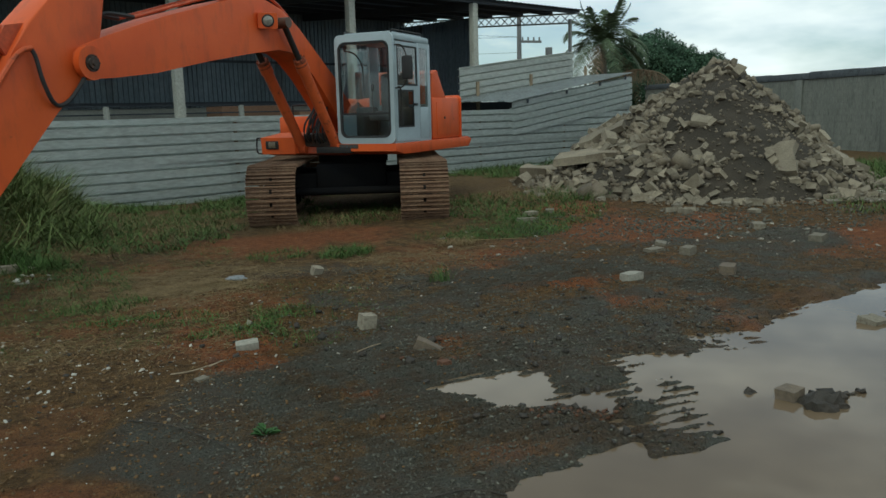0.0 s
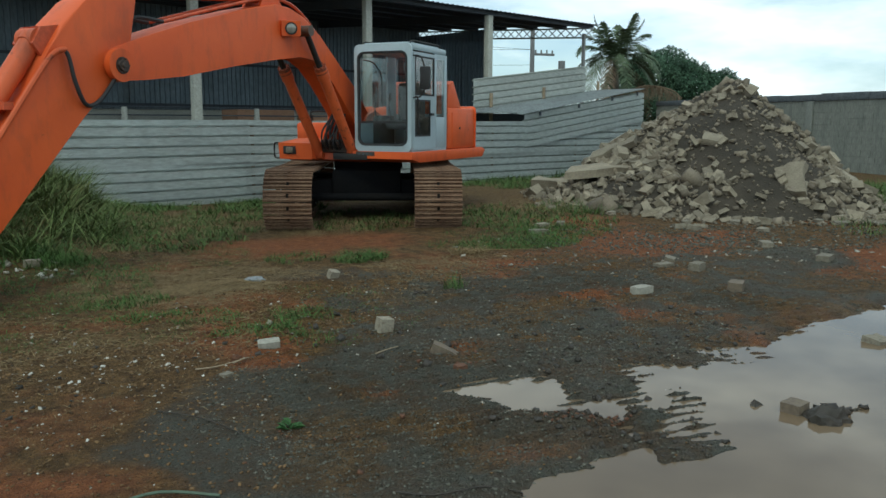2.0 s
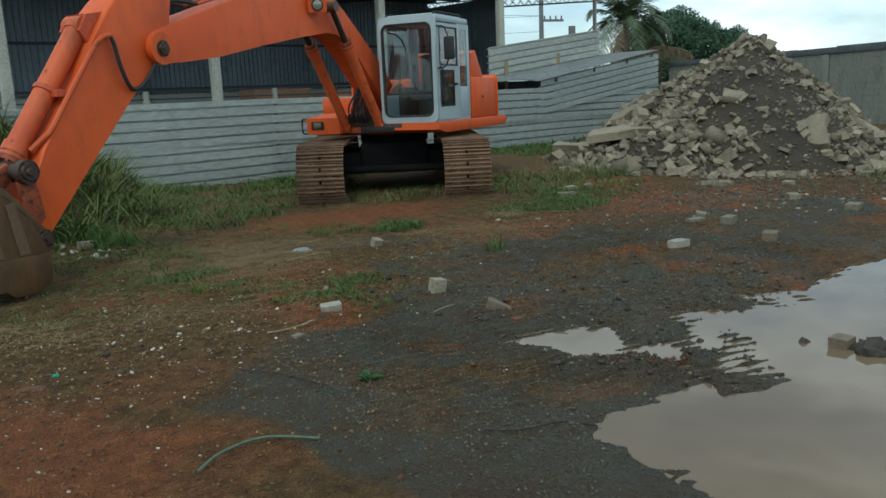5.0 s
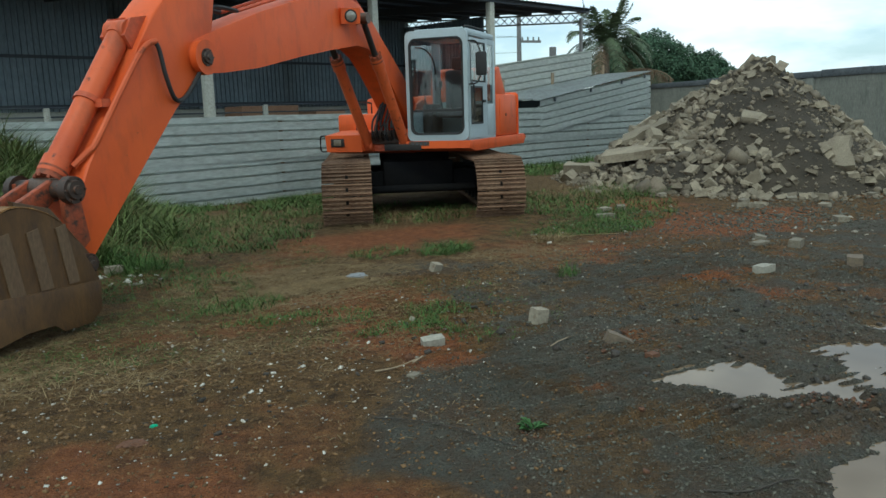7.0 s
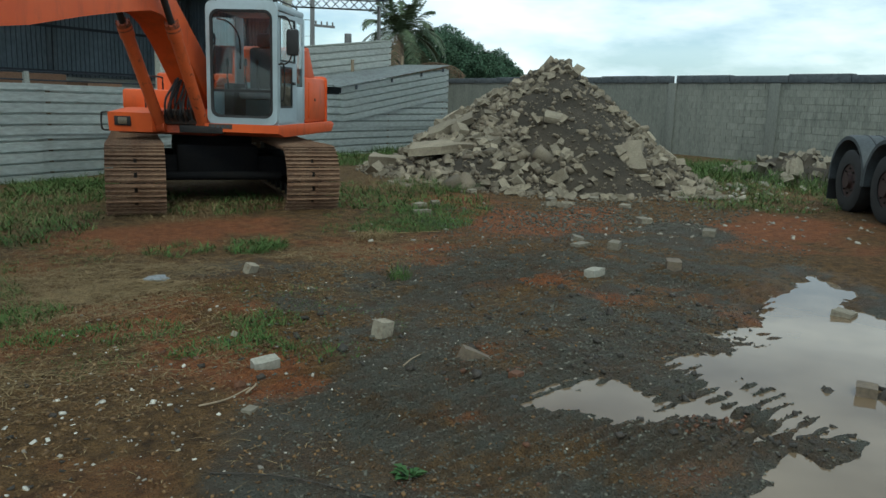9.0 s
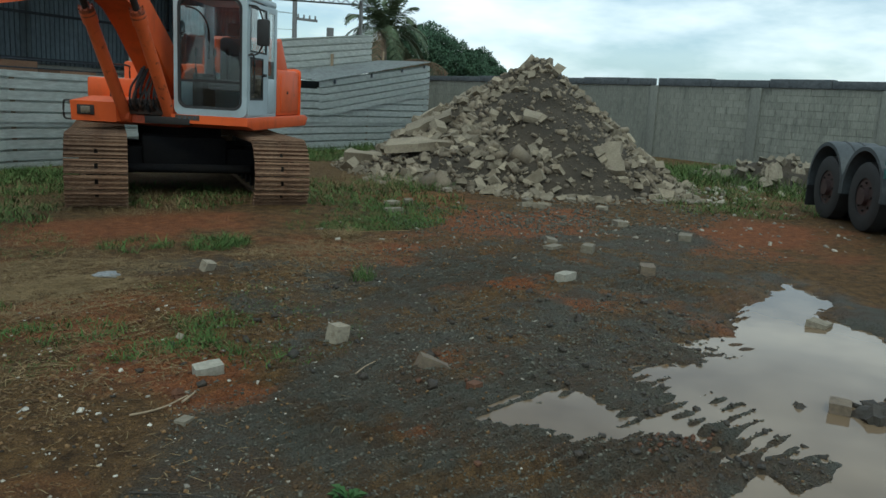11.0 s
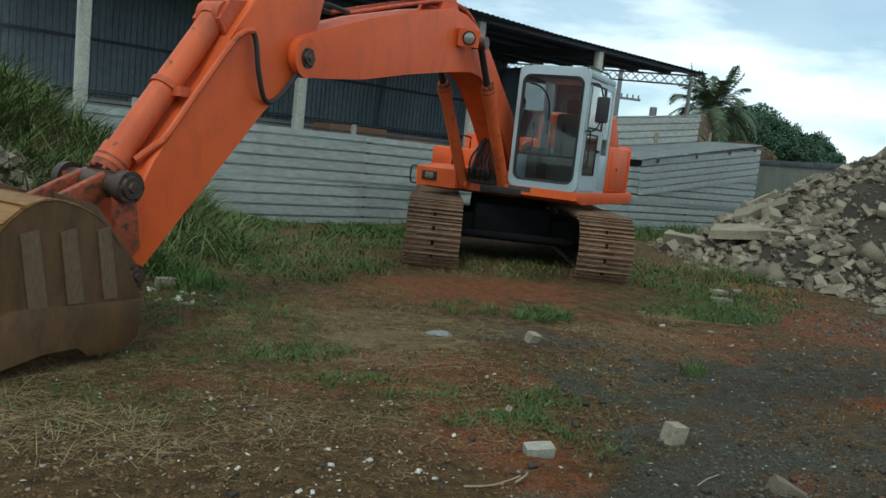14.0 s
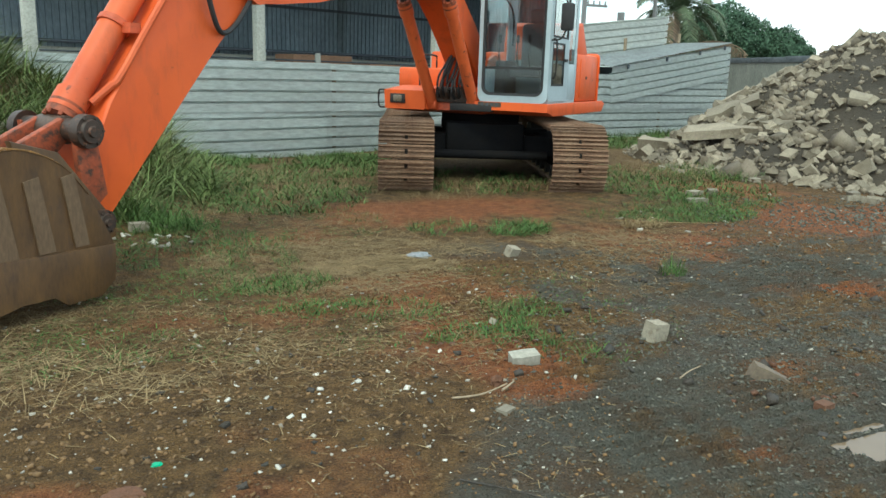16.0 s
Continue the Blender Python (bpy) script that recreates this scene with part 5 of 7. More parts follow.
def build_arm():
    bm = bmesh.new()
    tip = [(5.58 + 0.17 * math.cos(radians(a)), 2.2 + 0.17 * math.sin(radians(a))) for a in (70, 35, 0, -35, -70, -105)]
    prism(bm, [(2.48, 3.16), (2.8, 3.17), (3.4, 3.03), (4.45, 2.75), (5.3, 2.48), *tip, (5.2, 2.06), (4.6, 2.13), (3.7, 2.3), (2.9, 2.43), (2.25, 2.54), (1.95, 2.52), (1.7, 2.42), (1.4, 2.18), (1.05, 1.86), (0.7, 1.5), (0.4, 1.34), (0.16, 1.42), (0.14, 1.58), (0.8, 2.17), (1.3, 2.53), (1.75, 2.86), (2.13, 3.07)], -0.22, 0.21, 0.02)
    boom = part("boom", bm, ORANGE, EXC, "bent orange box-section boom")
    bm = bmesh.new()
    stepped_pin(bm, 5.58, 2.19, 0.3, 0.062)
    part("elbow_pin", bm, GREASE, boom)
    bm = bmesh.new()
    prism(bm, [(-0.12, -0.07), (-0.06, -0.1), (0.06, -0.1), (0.06, 0.1), (-0.06, 0.1), (-0.12, 0.07)], -0.13, 0.13, 0.015)
    lamp = part("work_lamp", bm, ORANGE, boom, "boxy orange work lamp with a round lens")
    lamp.matrix_local = pose(2.62, 0.31, 2.87, 0, 8, 42)
    bm = bmesh.new()
    cyl(bm, (0.058, 0.0, 0.0), (0.075, 0.0, 0.0), 0.084, 0.08, 24)
    part("lamp_rim", bm, STEEL_DARK, lamp)
    bm = bmesh.new()
    cyl(bm, (0.074, 0.0, 0.0), (0.084, 0.0, 0.0), 0.066, 0.045, 20)
    part("lamp_lens", bm, LAMP_GLASS, lamp)
    bm = bmesh.new()
    for y in (-0.1, 0.12):
        tube(bm, smooth_path([(0.75, y, 2.06), (1.33, y, 2.58), (2.1, y, 3.14), (2.75, y, 3.25), (3.6, y, 3.06), (4.8, y, 2.72)], 5), 0.022, 6)
    part("boom_pipe", bm, ORANGE_DIRTY, boom)
    for y in (-0.1, 0.12):
        bm = bmesh.new()
        tube(bm, smooth_path([(4.8, y, 2.72), (5.2, y, 2.72), (5.3, y * 0.6, 2.6), (5.45, y * 0.6, 2.9)], 5), 0.024, 6)
        part("boom_hose", bm, RUBBER, boom)
    # boom cylinders
    for lat in (0.31, -0.32):
        cylinder("boom_cylinder", (1.0, 1.1), (2.26, 2.87), lat, 0.078, STEEL_DARK, "orange boom cylinder with a dark greasy rod", 0.7)
    bm = bmesh.new()
    cyl(bm, (2.26, -0.4, 2.87), (2.26, 0.4, 2.87), 0.06, seg=14)
    part("cylinder_pin", bm, PIN_STEEL, boom)
    # arm cylinder on top
    for y in (-0.16, 0.1):
        bm = bmesh.new()
        prism(bm, [(2.5, 3.1), (3.05, 3.1), (2.95, 3.32), (2.75, 3.36)], y, y + 0.04)
        part("cylinder_bracket", bm, ORANGE, boom)
    cylinder("arm_cylinder", (2.88, 3.28), (5.33, 3.0), -0.01, 0.085, CHROME, "orange arm cylinder lying above the boom", 0.86)
    # arm
    bm = bmesh.new()
    prism(bm, [(5.93, 2.79), (5.45, 3.07), (5.32, 3.05), (5.25, 2.9), (5.36, 2.48), (5.44, 2.2), (5.66, 2.0), (6.01, 1.67), (6.64, 1.02), (7.2, 0.44), (7.28, 0.38), (7.4, 0.48), (7.24, 0.98), (7.12, 1.25), (6.62, 1.88), (6.4, 2.26), (6.2, 2.54)], -0.2, 0.2, 0.02)
    arm = part("arm", bm, ORANGE, EXC, "orange box-section dipper arm")
    for y in (-0.29, 0.22):
        bm = bmesh.new()
        cyl(bm, (5.58, y, 2.19), (5.58, y + 0.07, 2.19), 0.17, seg=20)
        part("arm_boss", bm, ORANGE, arm)
    for y in (-0.14, 0.1):
        bm = bmesh.new()
        prism(bm, [(6.12, 2.55), (6.4, 2.2), (6.5, 2.34), (6.4, 2.5)], y, y + 0.04)
        part("cylinder_bracket", bm, ORANGE_DIRTY, arm)
    barrel = cylinder("bucket_cylinder", (6.39, 2.38), (7.4, 1.07), 0.0, 0.1, CHROME, "orange bucket cylinder along the dipper arm", 0.9)
    bm = bmesh.new()
    tube(bm, smooth_path([(6.22, 0.24, 2.3), (6.33, 0.235, 2.27), (6.45, 0.21, 2.14), (6.75, 0.195, 1.75), (7.0, 0.185, 1.42), (7.08, 0.17, 1.35), (7.2, 0.12, 1.24)], 5), 0.027, 8)
    part("oil_pipe", bm, ORANGE_WORN, barrel)
    bm = bmesh.new()
    cyl(bm, (6.84, 0.0, 1.79), (6.87, 0.0, 1.752), 0.12, seg=16)
    box(bm, 6.78, 6.88, 0.08, 0.18, 1.72, 1.79)
    part("pipe_clamp", bm, ORANGE_DIRTY, barrel)
    bm = bmesh.new()
    tube(bm, smooth_path([(6.24, 0.24, 2.3), (6.2, 0.25, 2.22), (6.15, 0.26, 1.98), (6.02, 0.24, 1.78), (5.82, 0.22, 1.84), (5.62, 0.26, 2.1)], 6), 0.021, 8)
    part("arm_hose", bm, RUBBER, arm, "sagging black hydraulic hose")
    # linkage
    bm = bmesh.new()
    stepped_pin(bm, 7.4, 1.07, 0.33, 0.078)
    part("link_pin", bm, GREASE, EXC, "thick worn link pin")
    for y in (-0.28, 0.22):
        bm = bmesh.new()
        prism(bm, [(7.32, 1.12), (7.48, 1.12), (7.44, 0.62), (7.34, 0.56), (7.24, 0.64)], y, y + 0.055, 0.01)
        part("side_link", bm, LINK_WORN, EXC)
    for y in (-0.14, 0.08):
        bm = bmesh.new()
        prism(bm, [(7.31, 1.1), (7.45, 1.15), (7.9, 0.95), (7.84, 0.8), (7.6, 0.84)], y, y + 0.06, 0.012)
        part("bucket_link", bm, LINK_WORN, EXC)


build_arm()


def build_bucket():
    w = 0.6
    back = [(7.68, 0.72), (7.84, 0.9), (8.04, 1.0), (8.24, 1.02), (8.42, 0.92), (8.56, 0.74), (8.67, 0.46), (8.76, 0.26), (8.88, 0.04)]
    back = [(p.x, p.z) for p in smooth_path([(x, 0, z) for x, z in back], 4)]
    bm = bmesh.new()
    rows = []
    for j, (x, z) in enumerate(back):
        rows.append([bm.verts.new((x, y, z)) for y in (-w, -0.2, 0.2, w)])
    for a, b in zip(rows, rows[1:]):
        for k in range(3):
            bm.faces.new((a[k], a[k + 1], b[k + 1], b[k]))
    bmesh.ops.solidify(bm, geom=bm.faces[:], thickness=-0.025)
    bucket = part("bucket", bm, BUCKET_OUT, EXC, "worn yellow-brown digging bucket lying mouth down")
    for y in (-w, w - 0.03):
        bm = bmesh.new()
        prism(bm, [*[(x - 0.004, z - 0.004) for x, z in back], (8.66, 0.07), (8.2, 0.15), (7.98, 0.15), (7.9, 0.08), (7.66, 0.08), (7.54, 0.14), (7.5, 0.38)], y + 0.004, y + 0.026, 0.003)
        side = part("side_plate", bm, BUCKET_SIDE, bucket, "rusty dark brown side plate")
        out = y + 0.03 if y > 0 else y - 0.004
        bm = bmesh.new()
        prism(bm, [(7.51, 0.38), (7.53, 0.15), (7.64, 0.07), (7.9, 0.07), (7.98, 0.14), (8.2, 0.14), (8.66, 0.06), (8.84, 0.04), (8.72, 0.3), (8.4, 0.42), (8.0, 0.4)], out - 0.005, out + 0.018, 0.004)
        part("side_cutter", bm, BUCKET_SIDE, side)
        for x0, x1 in ((7.7, 7.8), (7.94, 8.05), (8.18, 8.3)):
            bm = bmesh.new()
            prism(bm, [(x0, 0.41), (x1, 0.41), (x1 + 0.07, 0.84), (x0 + 0.08, 0.86)], out - 0.004, out + 0.006)
            part("wear_rib", bm, BUCKET_RIB, side)
    for j in range(2, len(back) - 3, 3):
        (xa, za), (xb, zb) = [back[j][k] + 0.06 * (back[j + 3][k] - back[j][k]) for k in (0, 1)], [back[j][k] + 0.95 * (back[j + 3][k] - back[j][k]) for k in (0, 1)]
        q = Vector((xb - xa, 0, zb - za)).normalized()
        nrm = Vector((-q.z, 0, q.x))
        if nrm.x < 0 and nrm.z < 0:
            nrm = -nrm
        bm = bmesh.new()
        pts = [Vector((xa, 0, za)), Vector((xb, 0, zb)), Vector((xb, 0, zb)) + nrm * 0.014, Vector((xa, 0, za)) + nrm * 0.014]
        prism(bm, [(p.x, p.z) for p in pts], -w + 0.02, w - 0.02, 0.003)
        part("wear_strip", bm, BUCKET_OUT, bucket)
    bm = bmesh.new()
    prism(bm, [(8.78, 0.12), (8.86, 0.1), (8.98, 0.0), (8.86, 0.01)], -w, w, 0.004)
    part("lip", bm, BUCKET_SIDE, bucket)
    for k in range(5):
        y = -0.54 + 0.27 * k
        bm = bmesh.new()
        prism(bm, [(8.82, 0.15), (8.94, 0.1), (9.1, -0.03), (9.06, -0.05), (8.84, 0.0)], y - 0.055, y + 0.055, 0.01)
        part("tooth", bm, BUCKET_OUT, bucket)
    for y in (-0.3, 0.24):
        bm = bmesh.new()
        prism(bm, [(7.2, 0.34), (7.28, 0.54), (7.62, 0.95), (7.95, 1.04), (7.9, 0.85), (7.45, 0.3)], y, y + 0.05, 0.008)
        part("hinge_lug", bm, BUCKET_SIDE, bucket)
    bm = bmesh.new()
    stepped_pin(bm, 7.32, 0.46, 0.33, 0.06)
    part("hinge_pin", bm, GREASE, bucket)


build_bucket()


# ---- grass and straw ----
def blades(rng, px, py, length, lean, width):
    """Bent ribbons of four cross-lines, drooping towards their tips; those that lean most lie flat."""
    n = len(px)
    z = ground_height(px, py)
    a = rng.rand(n) * math.tau
    dx, dy = np.cos(a), np.sin(a)
    wx, wy = -dy * width, dx * width
    flat = lean > 0.9
    start = np.where(flat, 1.36 + 0.2 * rng.rand(n), lean * 0.8)
    bend = np.where(flat, 0.2, 0.5 + 1.1 * lean * rng.rand(n))
    V = np.zeros((n, 8, 3))
    out, up, last = np.zeros(n), np.where(flat, 0.006, -0.01), 0.0
    for k, (s, w) in enumerate(((0.0, 1.0), (0.38, 0.95), (0.72, 0.7), (1.0, 0.1))):
        th = start + bend * (s + last) / 2
        out, up, last = out + (s - last) * length * np.sin(th), up + (s - last) * length * np.cos(th), s
        for e, sg in ((0, -1), (1, 1)):
            V[:, 2 * k + e, 0] = px + dx * out + sg * wx * w
            V[:, 2 * k + e, 1] = py + dy * out + sg * wy * w
            V[:, 2 * k + e, 2] = z + up
    i = np.arange(n)[:, None] * 8
    F = np.concatenate([i + np.array([[0, 1, 3, 2]]), i + np.array([[2, 3, 5, 4]]), i + np.array([[4, 5, 7, 6]])])
    return V.reshape(-1, 3), F


def grow(name, spots, material, label, seed, width=0.006):
    """spots: x, y, spread x, spread y, count, shortest, longest, lean."""
    rng = np.random.RandomState(seed)
    Vs, Fs, n = [], [], 0
    for x, y, rx, ry, count, lo, hi, lean in spots:
        count = int(count * 1.7)
        r, a = np.sqrt(rng.rand(count)), rng.rand(count) * math.tau
        px, py = x + rx * r * np.cos(a), y + ry * r * np.sin(a)
        keep = noise2(px, py, 1.7, 90 + seed) + 0.7 * noise2(px, py, 5.5, 95 + seed) + 0.7 * rng.rand(count) > 0.1
        keep &= poly_dist(px, py, PUDDLE) > 0.1
        px, py = px[keep], py[keep]
        ln = (lo + (hi - lo) * rng.rand(len(px)) ** 1.5) * 0.85
        V, F = blades(rng, px, py, ln, np.clip(lean + np.where(lean > 0.93, 0.04, 0.4) * (rng.rand(len(px)) - 0.5), 0.05, 0.99), width * (0.6 + 0.8 * rng.rand(len(px))))
        Vs.append(V), Fs.append(F + n)
        n += len(V)
    ob = new(name, mesh_np(name, np.concatenate(Vs), np.concatenate(Fs), material))
    return tagged(ob, label, "grass", kind="stuff")


def fence_spot(u, n, ru, rn, *rest):
    p = FENCE_AT @ Vector((u, n, 0))
    return (p.x, p.y, ru, rn, *rest)


grow("tall_grass", [(-3.3, 12.6, 2.7, 3.4, 21000, 0.4, 1.1, 0.8), (-1.4, 11.9, 1.3, 2.6, 7000, 0.3, 0.8, 0.8), (-4.3, 10.9, 1.5, 1.3, 3500, 0.45, 1.0, 0.6), (-4.5, 15.5, 2.0, 2.0, 2500, 0.4, 0.9, 0.55)], GRASS_TALL, "bank of tall drooping green grass", 1, 0.0065)
grow("fence_grass", [fence_spot(0.2, -1.2, 2.2, 1.6, 6000, 0.06, 0.26, 0.7), fence_spot(3.4, -0.9, 2.0, 1.0, 3500, 0.05, 0.22, 0.7), fence_spot(8.5, -1.0, 2.6, 1.4, 4200, 0.07, 0.3, 0.6), fence_spot(12.5, -0.8, 3.0, 1.0, 2500, 0.1, 0.4, 0.55), (0.3, 11.6, 1.5, 1.6, 3800, 0.05, 0.22, 0.75), (3.4, 12.2, 1.0, 1.4, 1200, 0.05, 0.18, 0.6), (6.0, 11.6, 1.6, 1.8, 2600, 0.05, 0.2, 0.7), (15.5, 11.5, 3.6, 3.0, 6000, 0.15, 0.5, 0.72), (12.6, 8.6, 2.6, 1.3, 3000, 0.08, 0.3, 0.78), (18.0, 9.0, 3.0, 4.0, 5000, 0.15, 0.5, 0.68)], GRASS, "rough grass along the fence and wall", 2, 0.005)
grow("grass_patches", [(2.3, 8.85, 0.65, 0.3, 1100, 0.06, 0.24, 0.8), (1.48, 6.1, 0.3, 0.5, 450, 0.03, 0.13, 0.6), (0.05, 7.35, 0.45, 0.2, 250, 0.04, 0.16, 0.65), (0.2, 6.7, 0.4, 0.15, 400, 0.03, 0.12, 0.7), (4.9, 9.2, 0.9, 0.4, 1500, 0.05, 0.18, 0.75), (1.0, 5.95, 0.35, 0.12, 350, 0.03, 0.12, 0.7), (2.25, 9.0, 0.75, 0.4, 900, 0.05, 0.18, 0.7), (1.35, 6.0, 0.35, 0.7, 700, 0.03, 0.12, 0.6), (1.55, 6.0, 0.3, 0.45, 350, 0.04, 0.14, 0.55), (4.6, 9.3, 1.0, 0.5, 900, 0.04, 0.14, 0.75), (0.1, 7.3, 0.4, 0.25, 280, 0.04, 0.16, 0.65), (-0.6, 8.6, 1.0, 1.0, 1500, 0.04, 0.18, 0.75), (-0.9, 9.6, 0.5, 0.5, 900, 0.1, 0.4, 0.6), (-1.3, 6.2, 0.8, 0.4, 900, 0.02, 0.09, 0.8), (0.8, 6.6, 0.5, 0.35, 500, 0.04, 0.12, 0.6), (3.1, 7.0, 0.14, 0.12, 90, 0.1, 0.28, 0.3), (5.9, 9.9, 0.8, 0.5, 900, 0.05, 0.2, 0.6), (7.6, 12.2, 1.0, 0.8, 1200, 0.06, 0.3, 0.5), (-1.2, 10.2, 1.4, 1.2, 6000, 0.04, 0.2, 0.75), (0.2, 9.6, 1.2, 1.1, 3500, 0.02, 0.1, 0.8), (-1.0, 8.0, 1.3, 1.0, 3500, 0.02, 0.1, 0.8), (0.0, 6.6, 1.5, 0.8, 2600, 0.015, 0.07, 0.8), (1.6, 6.4, 0.9, 1.1, 2600, 0.015, 0.07, 0.75), (5.4, 10.0, 1.3, 0.8, 3000, 0.02, 0.1, 0.75), (0.2, 12.4, 2.0, 1.2, 6000, 0.04, 0.16, 0.75)], GRASS_FRESH, "scattered tufts of fresh green grass", 3, 0.0025)
grow("straw_litter", [(-1.25, 5.75, 0.6, 0.35, 260, 0.12, 0.42, 0.96), (-0.4, 5.95, 0.8, 0.3, 160, 0.12, 0.4, 0.96), (-1.45, 6.4, 0.6, 0.3, 260, 0.12, 0.4, 0.96), (0.85, 7.7, 0.55, 0.3, 1800, 0.06, 0.22, 0.96), (3.1, 7.9, 0.9, 0.5, 260, 0.15, 0.45, 0.96), (0.8, 5.75, 0.45, 0.3, 120, 0.12, 0.35, 0.95), (2.2, 8.2, 0.6, 0.4, 160, 0.12, 0.4, 0.96), (0.6, 7.9, 1.2, 0.9, 2600, 0.05, 0.2, 0.97), (-1.2, 6.3, 1.3, 0.8, 1300, 0.05, 0.18, 0.97), (1.6, 7.2, 1.6, 0.9, 1300, 0.03, 0.14, 0.95), (1.5, 12.6, 1.8, 1.4, 2500, 0.1, 0.3, 0.88), (0.4, 9.2, 1.5, 1.0, 1400, 0.08, 0.26, 0.95), (1.2, 6.1, 0.9, 0.6, 350, 0.05, 0.2, 0.94), (3.6, 8.3, 1.2, 0.4, 700, 0.08, 0.3, 0.95), (-0.6, 11.6, 1.8, 1.8, 2500, 0.15, 0.5, 0.9), (3.95, 8.72, 0.25, 0.12, 420, 0.08, 0.25, 0.75), (3.2, 11.3, 1.2, 0.8, 900, 0.1, 0.3, 0.9), (7.0, 12.4, 1.2, 1.0, 1200, 0.12, 0.4, 0.8), (13.0, 8.8, 2.6, 1.2, 1500, 0.15, 0.4, 0.92), (15.0, 11.0, 2.6, 2.0, 1800, 0.2, 0.5, 0.82), (2.6, 6.8, 1.4, 1.2, 350, 0.05, 0.2, 0.95), (0.2, 5.0, 1.4, 1.0, 260, 0.03, 0.12, 0.97), (-2.6, 11.6, 2.0, 2.6, 2200, 0.4, 0.9, 0.75), (-1.9, 6.4, 0.9, 0.6, 1500, 0.06, 0.26, 0.96), (0.7, 7.8, 1.3, 0.9, 4200, 0.02, 0.09, 0.97), (2.8, 8.6, 1.6, 0.8, 1500, 0.03, 0.12, 0.97), (-0.2, 6.0, 1.6, 0.9, 1800, 0.02, 0.09, 0.97)], STRAW, "dry straw and cut stalks lying about", 4, 0.0017)


# ---- gravel, chips, clods ----
def strew(name, areas, material, label, seed, flat=0.7, category="stones"):
    """areas: x, y, spread x, spread y, count, smallest, largest."""
    rng = np.random.RandomState(seed)
    P, S = [], []
    for x, y, rx, ry, count, lo, hi in areas:
        r, a = np.sqrt(rng.rand(count)), rng.rand(count) * math.tau
        px, py = x + rx * r * np.cos(a), y + ry * r * np.sin(a)
        s = lo + (hi - lo) * rng.rand(count) ** 2.5
        pz = ground_height(px, py) + 0.12 * s
        ok = pz > WATER - 0.004
        P.append(np.stack([px, py, pz], -1)[ok]), S.append(s[ok])
    ob = new(name, scatter_mesh(name, np.concatenate(P), np.concatenate(S), material, rng, flat))
    return tagged(ob, label, category, kind="stuff")


strew("gravel", [(7.2, 9.2, 2.2, 0.9, 1200, 0.01, 0.04), (1.5, 4.3, 1.0, 1.3, 5000, 0.004, 0.009), (3.0, 4.9, 1.6, 0.9, 4000, 0.005, 0.011), (2.4, 4.2, 1.9, 1.8, 7000, 0.006, 0.018), (3.6, 6.2, 2.2, 1.9, 6500, 0.007, 0.024), (6.3, 7.2, 2.2, 2.2, 5500, 0.008, 0.024), (8.6, 8.6, 2.2, 1.2, 1800, 0.01, 0.045), (1.6, 3.2, 0.9, 1.0, 2500, 0.005, 0.014)], PEBBLE, "dark crushed stone pressed into the yard", 6)
strew("stone_chips", [(-0.4, 5.0, 1.9, 1.0, 420, 0.004, 0.022), (-0.7, 4.0, 1.6, 1.2, 260, 0.003, 0.017), (0.8, 6.8, 1.6, 1.4, 160, 0.008, 0.03), (2.5, 5.5, 2.5, 2.0, 120, 0.008, 0.025), (-1.6, 6.2, 1.4, 1.2, 180, 0.008, 0.03), (6.5, 8.5, 3.0, 1.8, 130, 0.015, 0.06), (9.5, 7.0, 3.0, 1.5, 110, 0.02, 0.06), (14.6, 10.6, 2.0, 1.4, 70, 0.08, 0.22), (12.2, 9.4, 1.6, 0.8, 40, 0.06, 0.18), (-0.9, 9.0, 0.6, 0.4, 16, 0.04, 0.09)], CHIP, "pale stone and plaster chips", 7, 0.5)
strew("plaster_chips", [(-0.3, 4.9, 1.6, 0.7, 55, 0.007, 0.026), (-0.2, 5.3, 0.7, 0.25, 22, 0.01, 0.036), (-0.6, 4.2, 1.3, 0.9, 36, 0.006, 0.02), (1.6, 6.4, 2.0, 1.4, 40, 0.008, 0.025), (-0.8, 8.9, 0.4, 0.25, 8, 0.04, 0.08), (2.6, 4.6, 1.6, 1.2, 16, 0.005, 0.012)], PLASTER, "white plaster and tile chips", 27, 0.5)
strew("soil_crumbs", [(-0.5, 4.2, 1.7, 1.7, 5000, 0.005, 0.02), (-0.9, 5.8, 1.6, 1.0, 2200, 0.006, 0.026), (0.9, 6.6, 1.4, 1.2, 1500, 0.006, 0.024), (4.0, 7.6, 2.5, 1.0, 1200, 0.008, 0.03), (2.6, 4.2, 1.6, 1.4, 700, 0.006, 0.018)], CRUMB, "brown crumbs of dry clay soil", 17)
strew("mud_clods", [(2.9, 3.5, 0.9, 0.6, 200, 0.012, 0.045), (3.6, 4.5, 1.2, 0.25, 100, 0.012, 0.04), (2.5, 3.42, 0.35, 0.15, 80, 0.01, 0.035), (4.6, 4.6, 1.4, 0.35, 90, 0.012, 0.04), (3.95, 3.12, 0.4, 0.12, 60, 0.03, 0.08), (3.0, 5.6, 2.0, 1.4, 120, 0.02, 0.06), (0.0, 5.2, 1.2, 0.8, 60, 0.015, 0.045)], MUD, "dark wet clods round the puddle", 8)
strew("clay_clods", [(2.55, 3.45, 0.3, 0.1, 90, 0.008, 0.03), (2.3, 4.8, 0.5, 0.3, 25, 0.015, 0.04), (4.2, 8.0, 0.8, 0.4, 120, 0.01, 0.035), (1.0, 6.0, 0.4, 0.6, 80, 0.01, 0.035), (6.0, 8.4, 1.2, 0.8, 120, 0.01, 0.035), (0.9, 3.4, 0.8, 0.8, 25, 0.012, 0.03)], CLAY, "small red clay clods", 9)


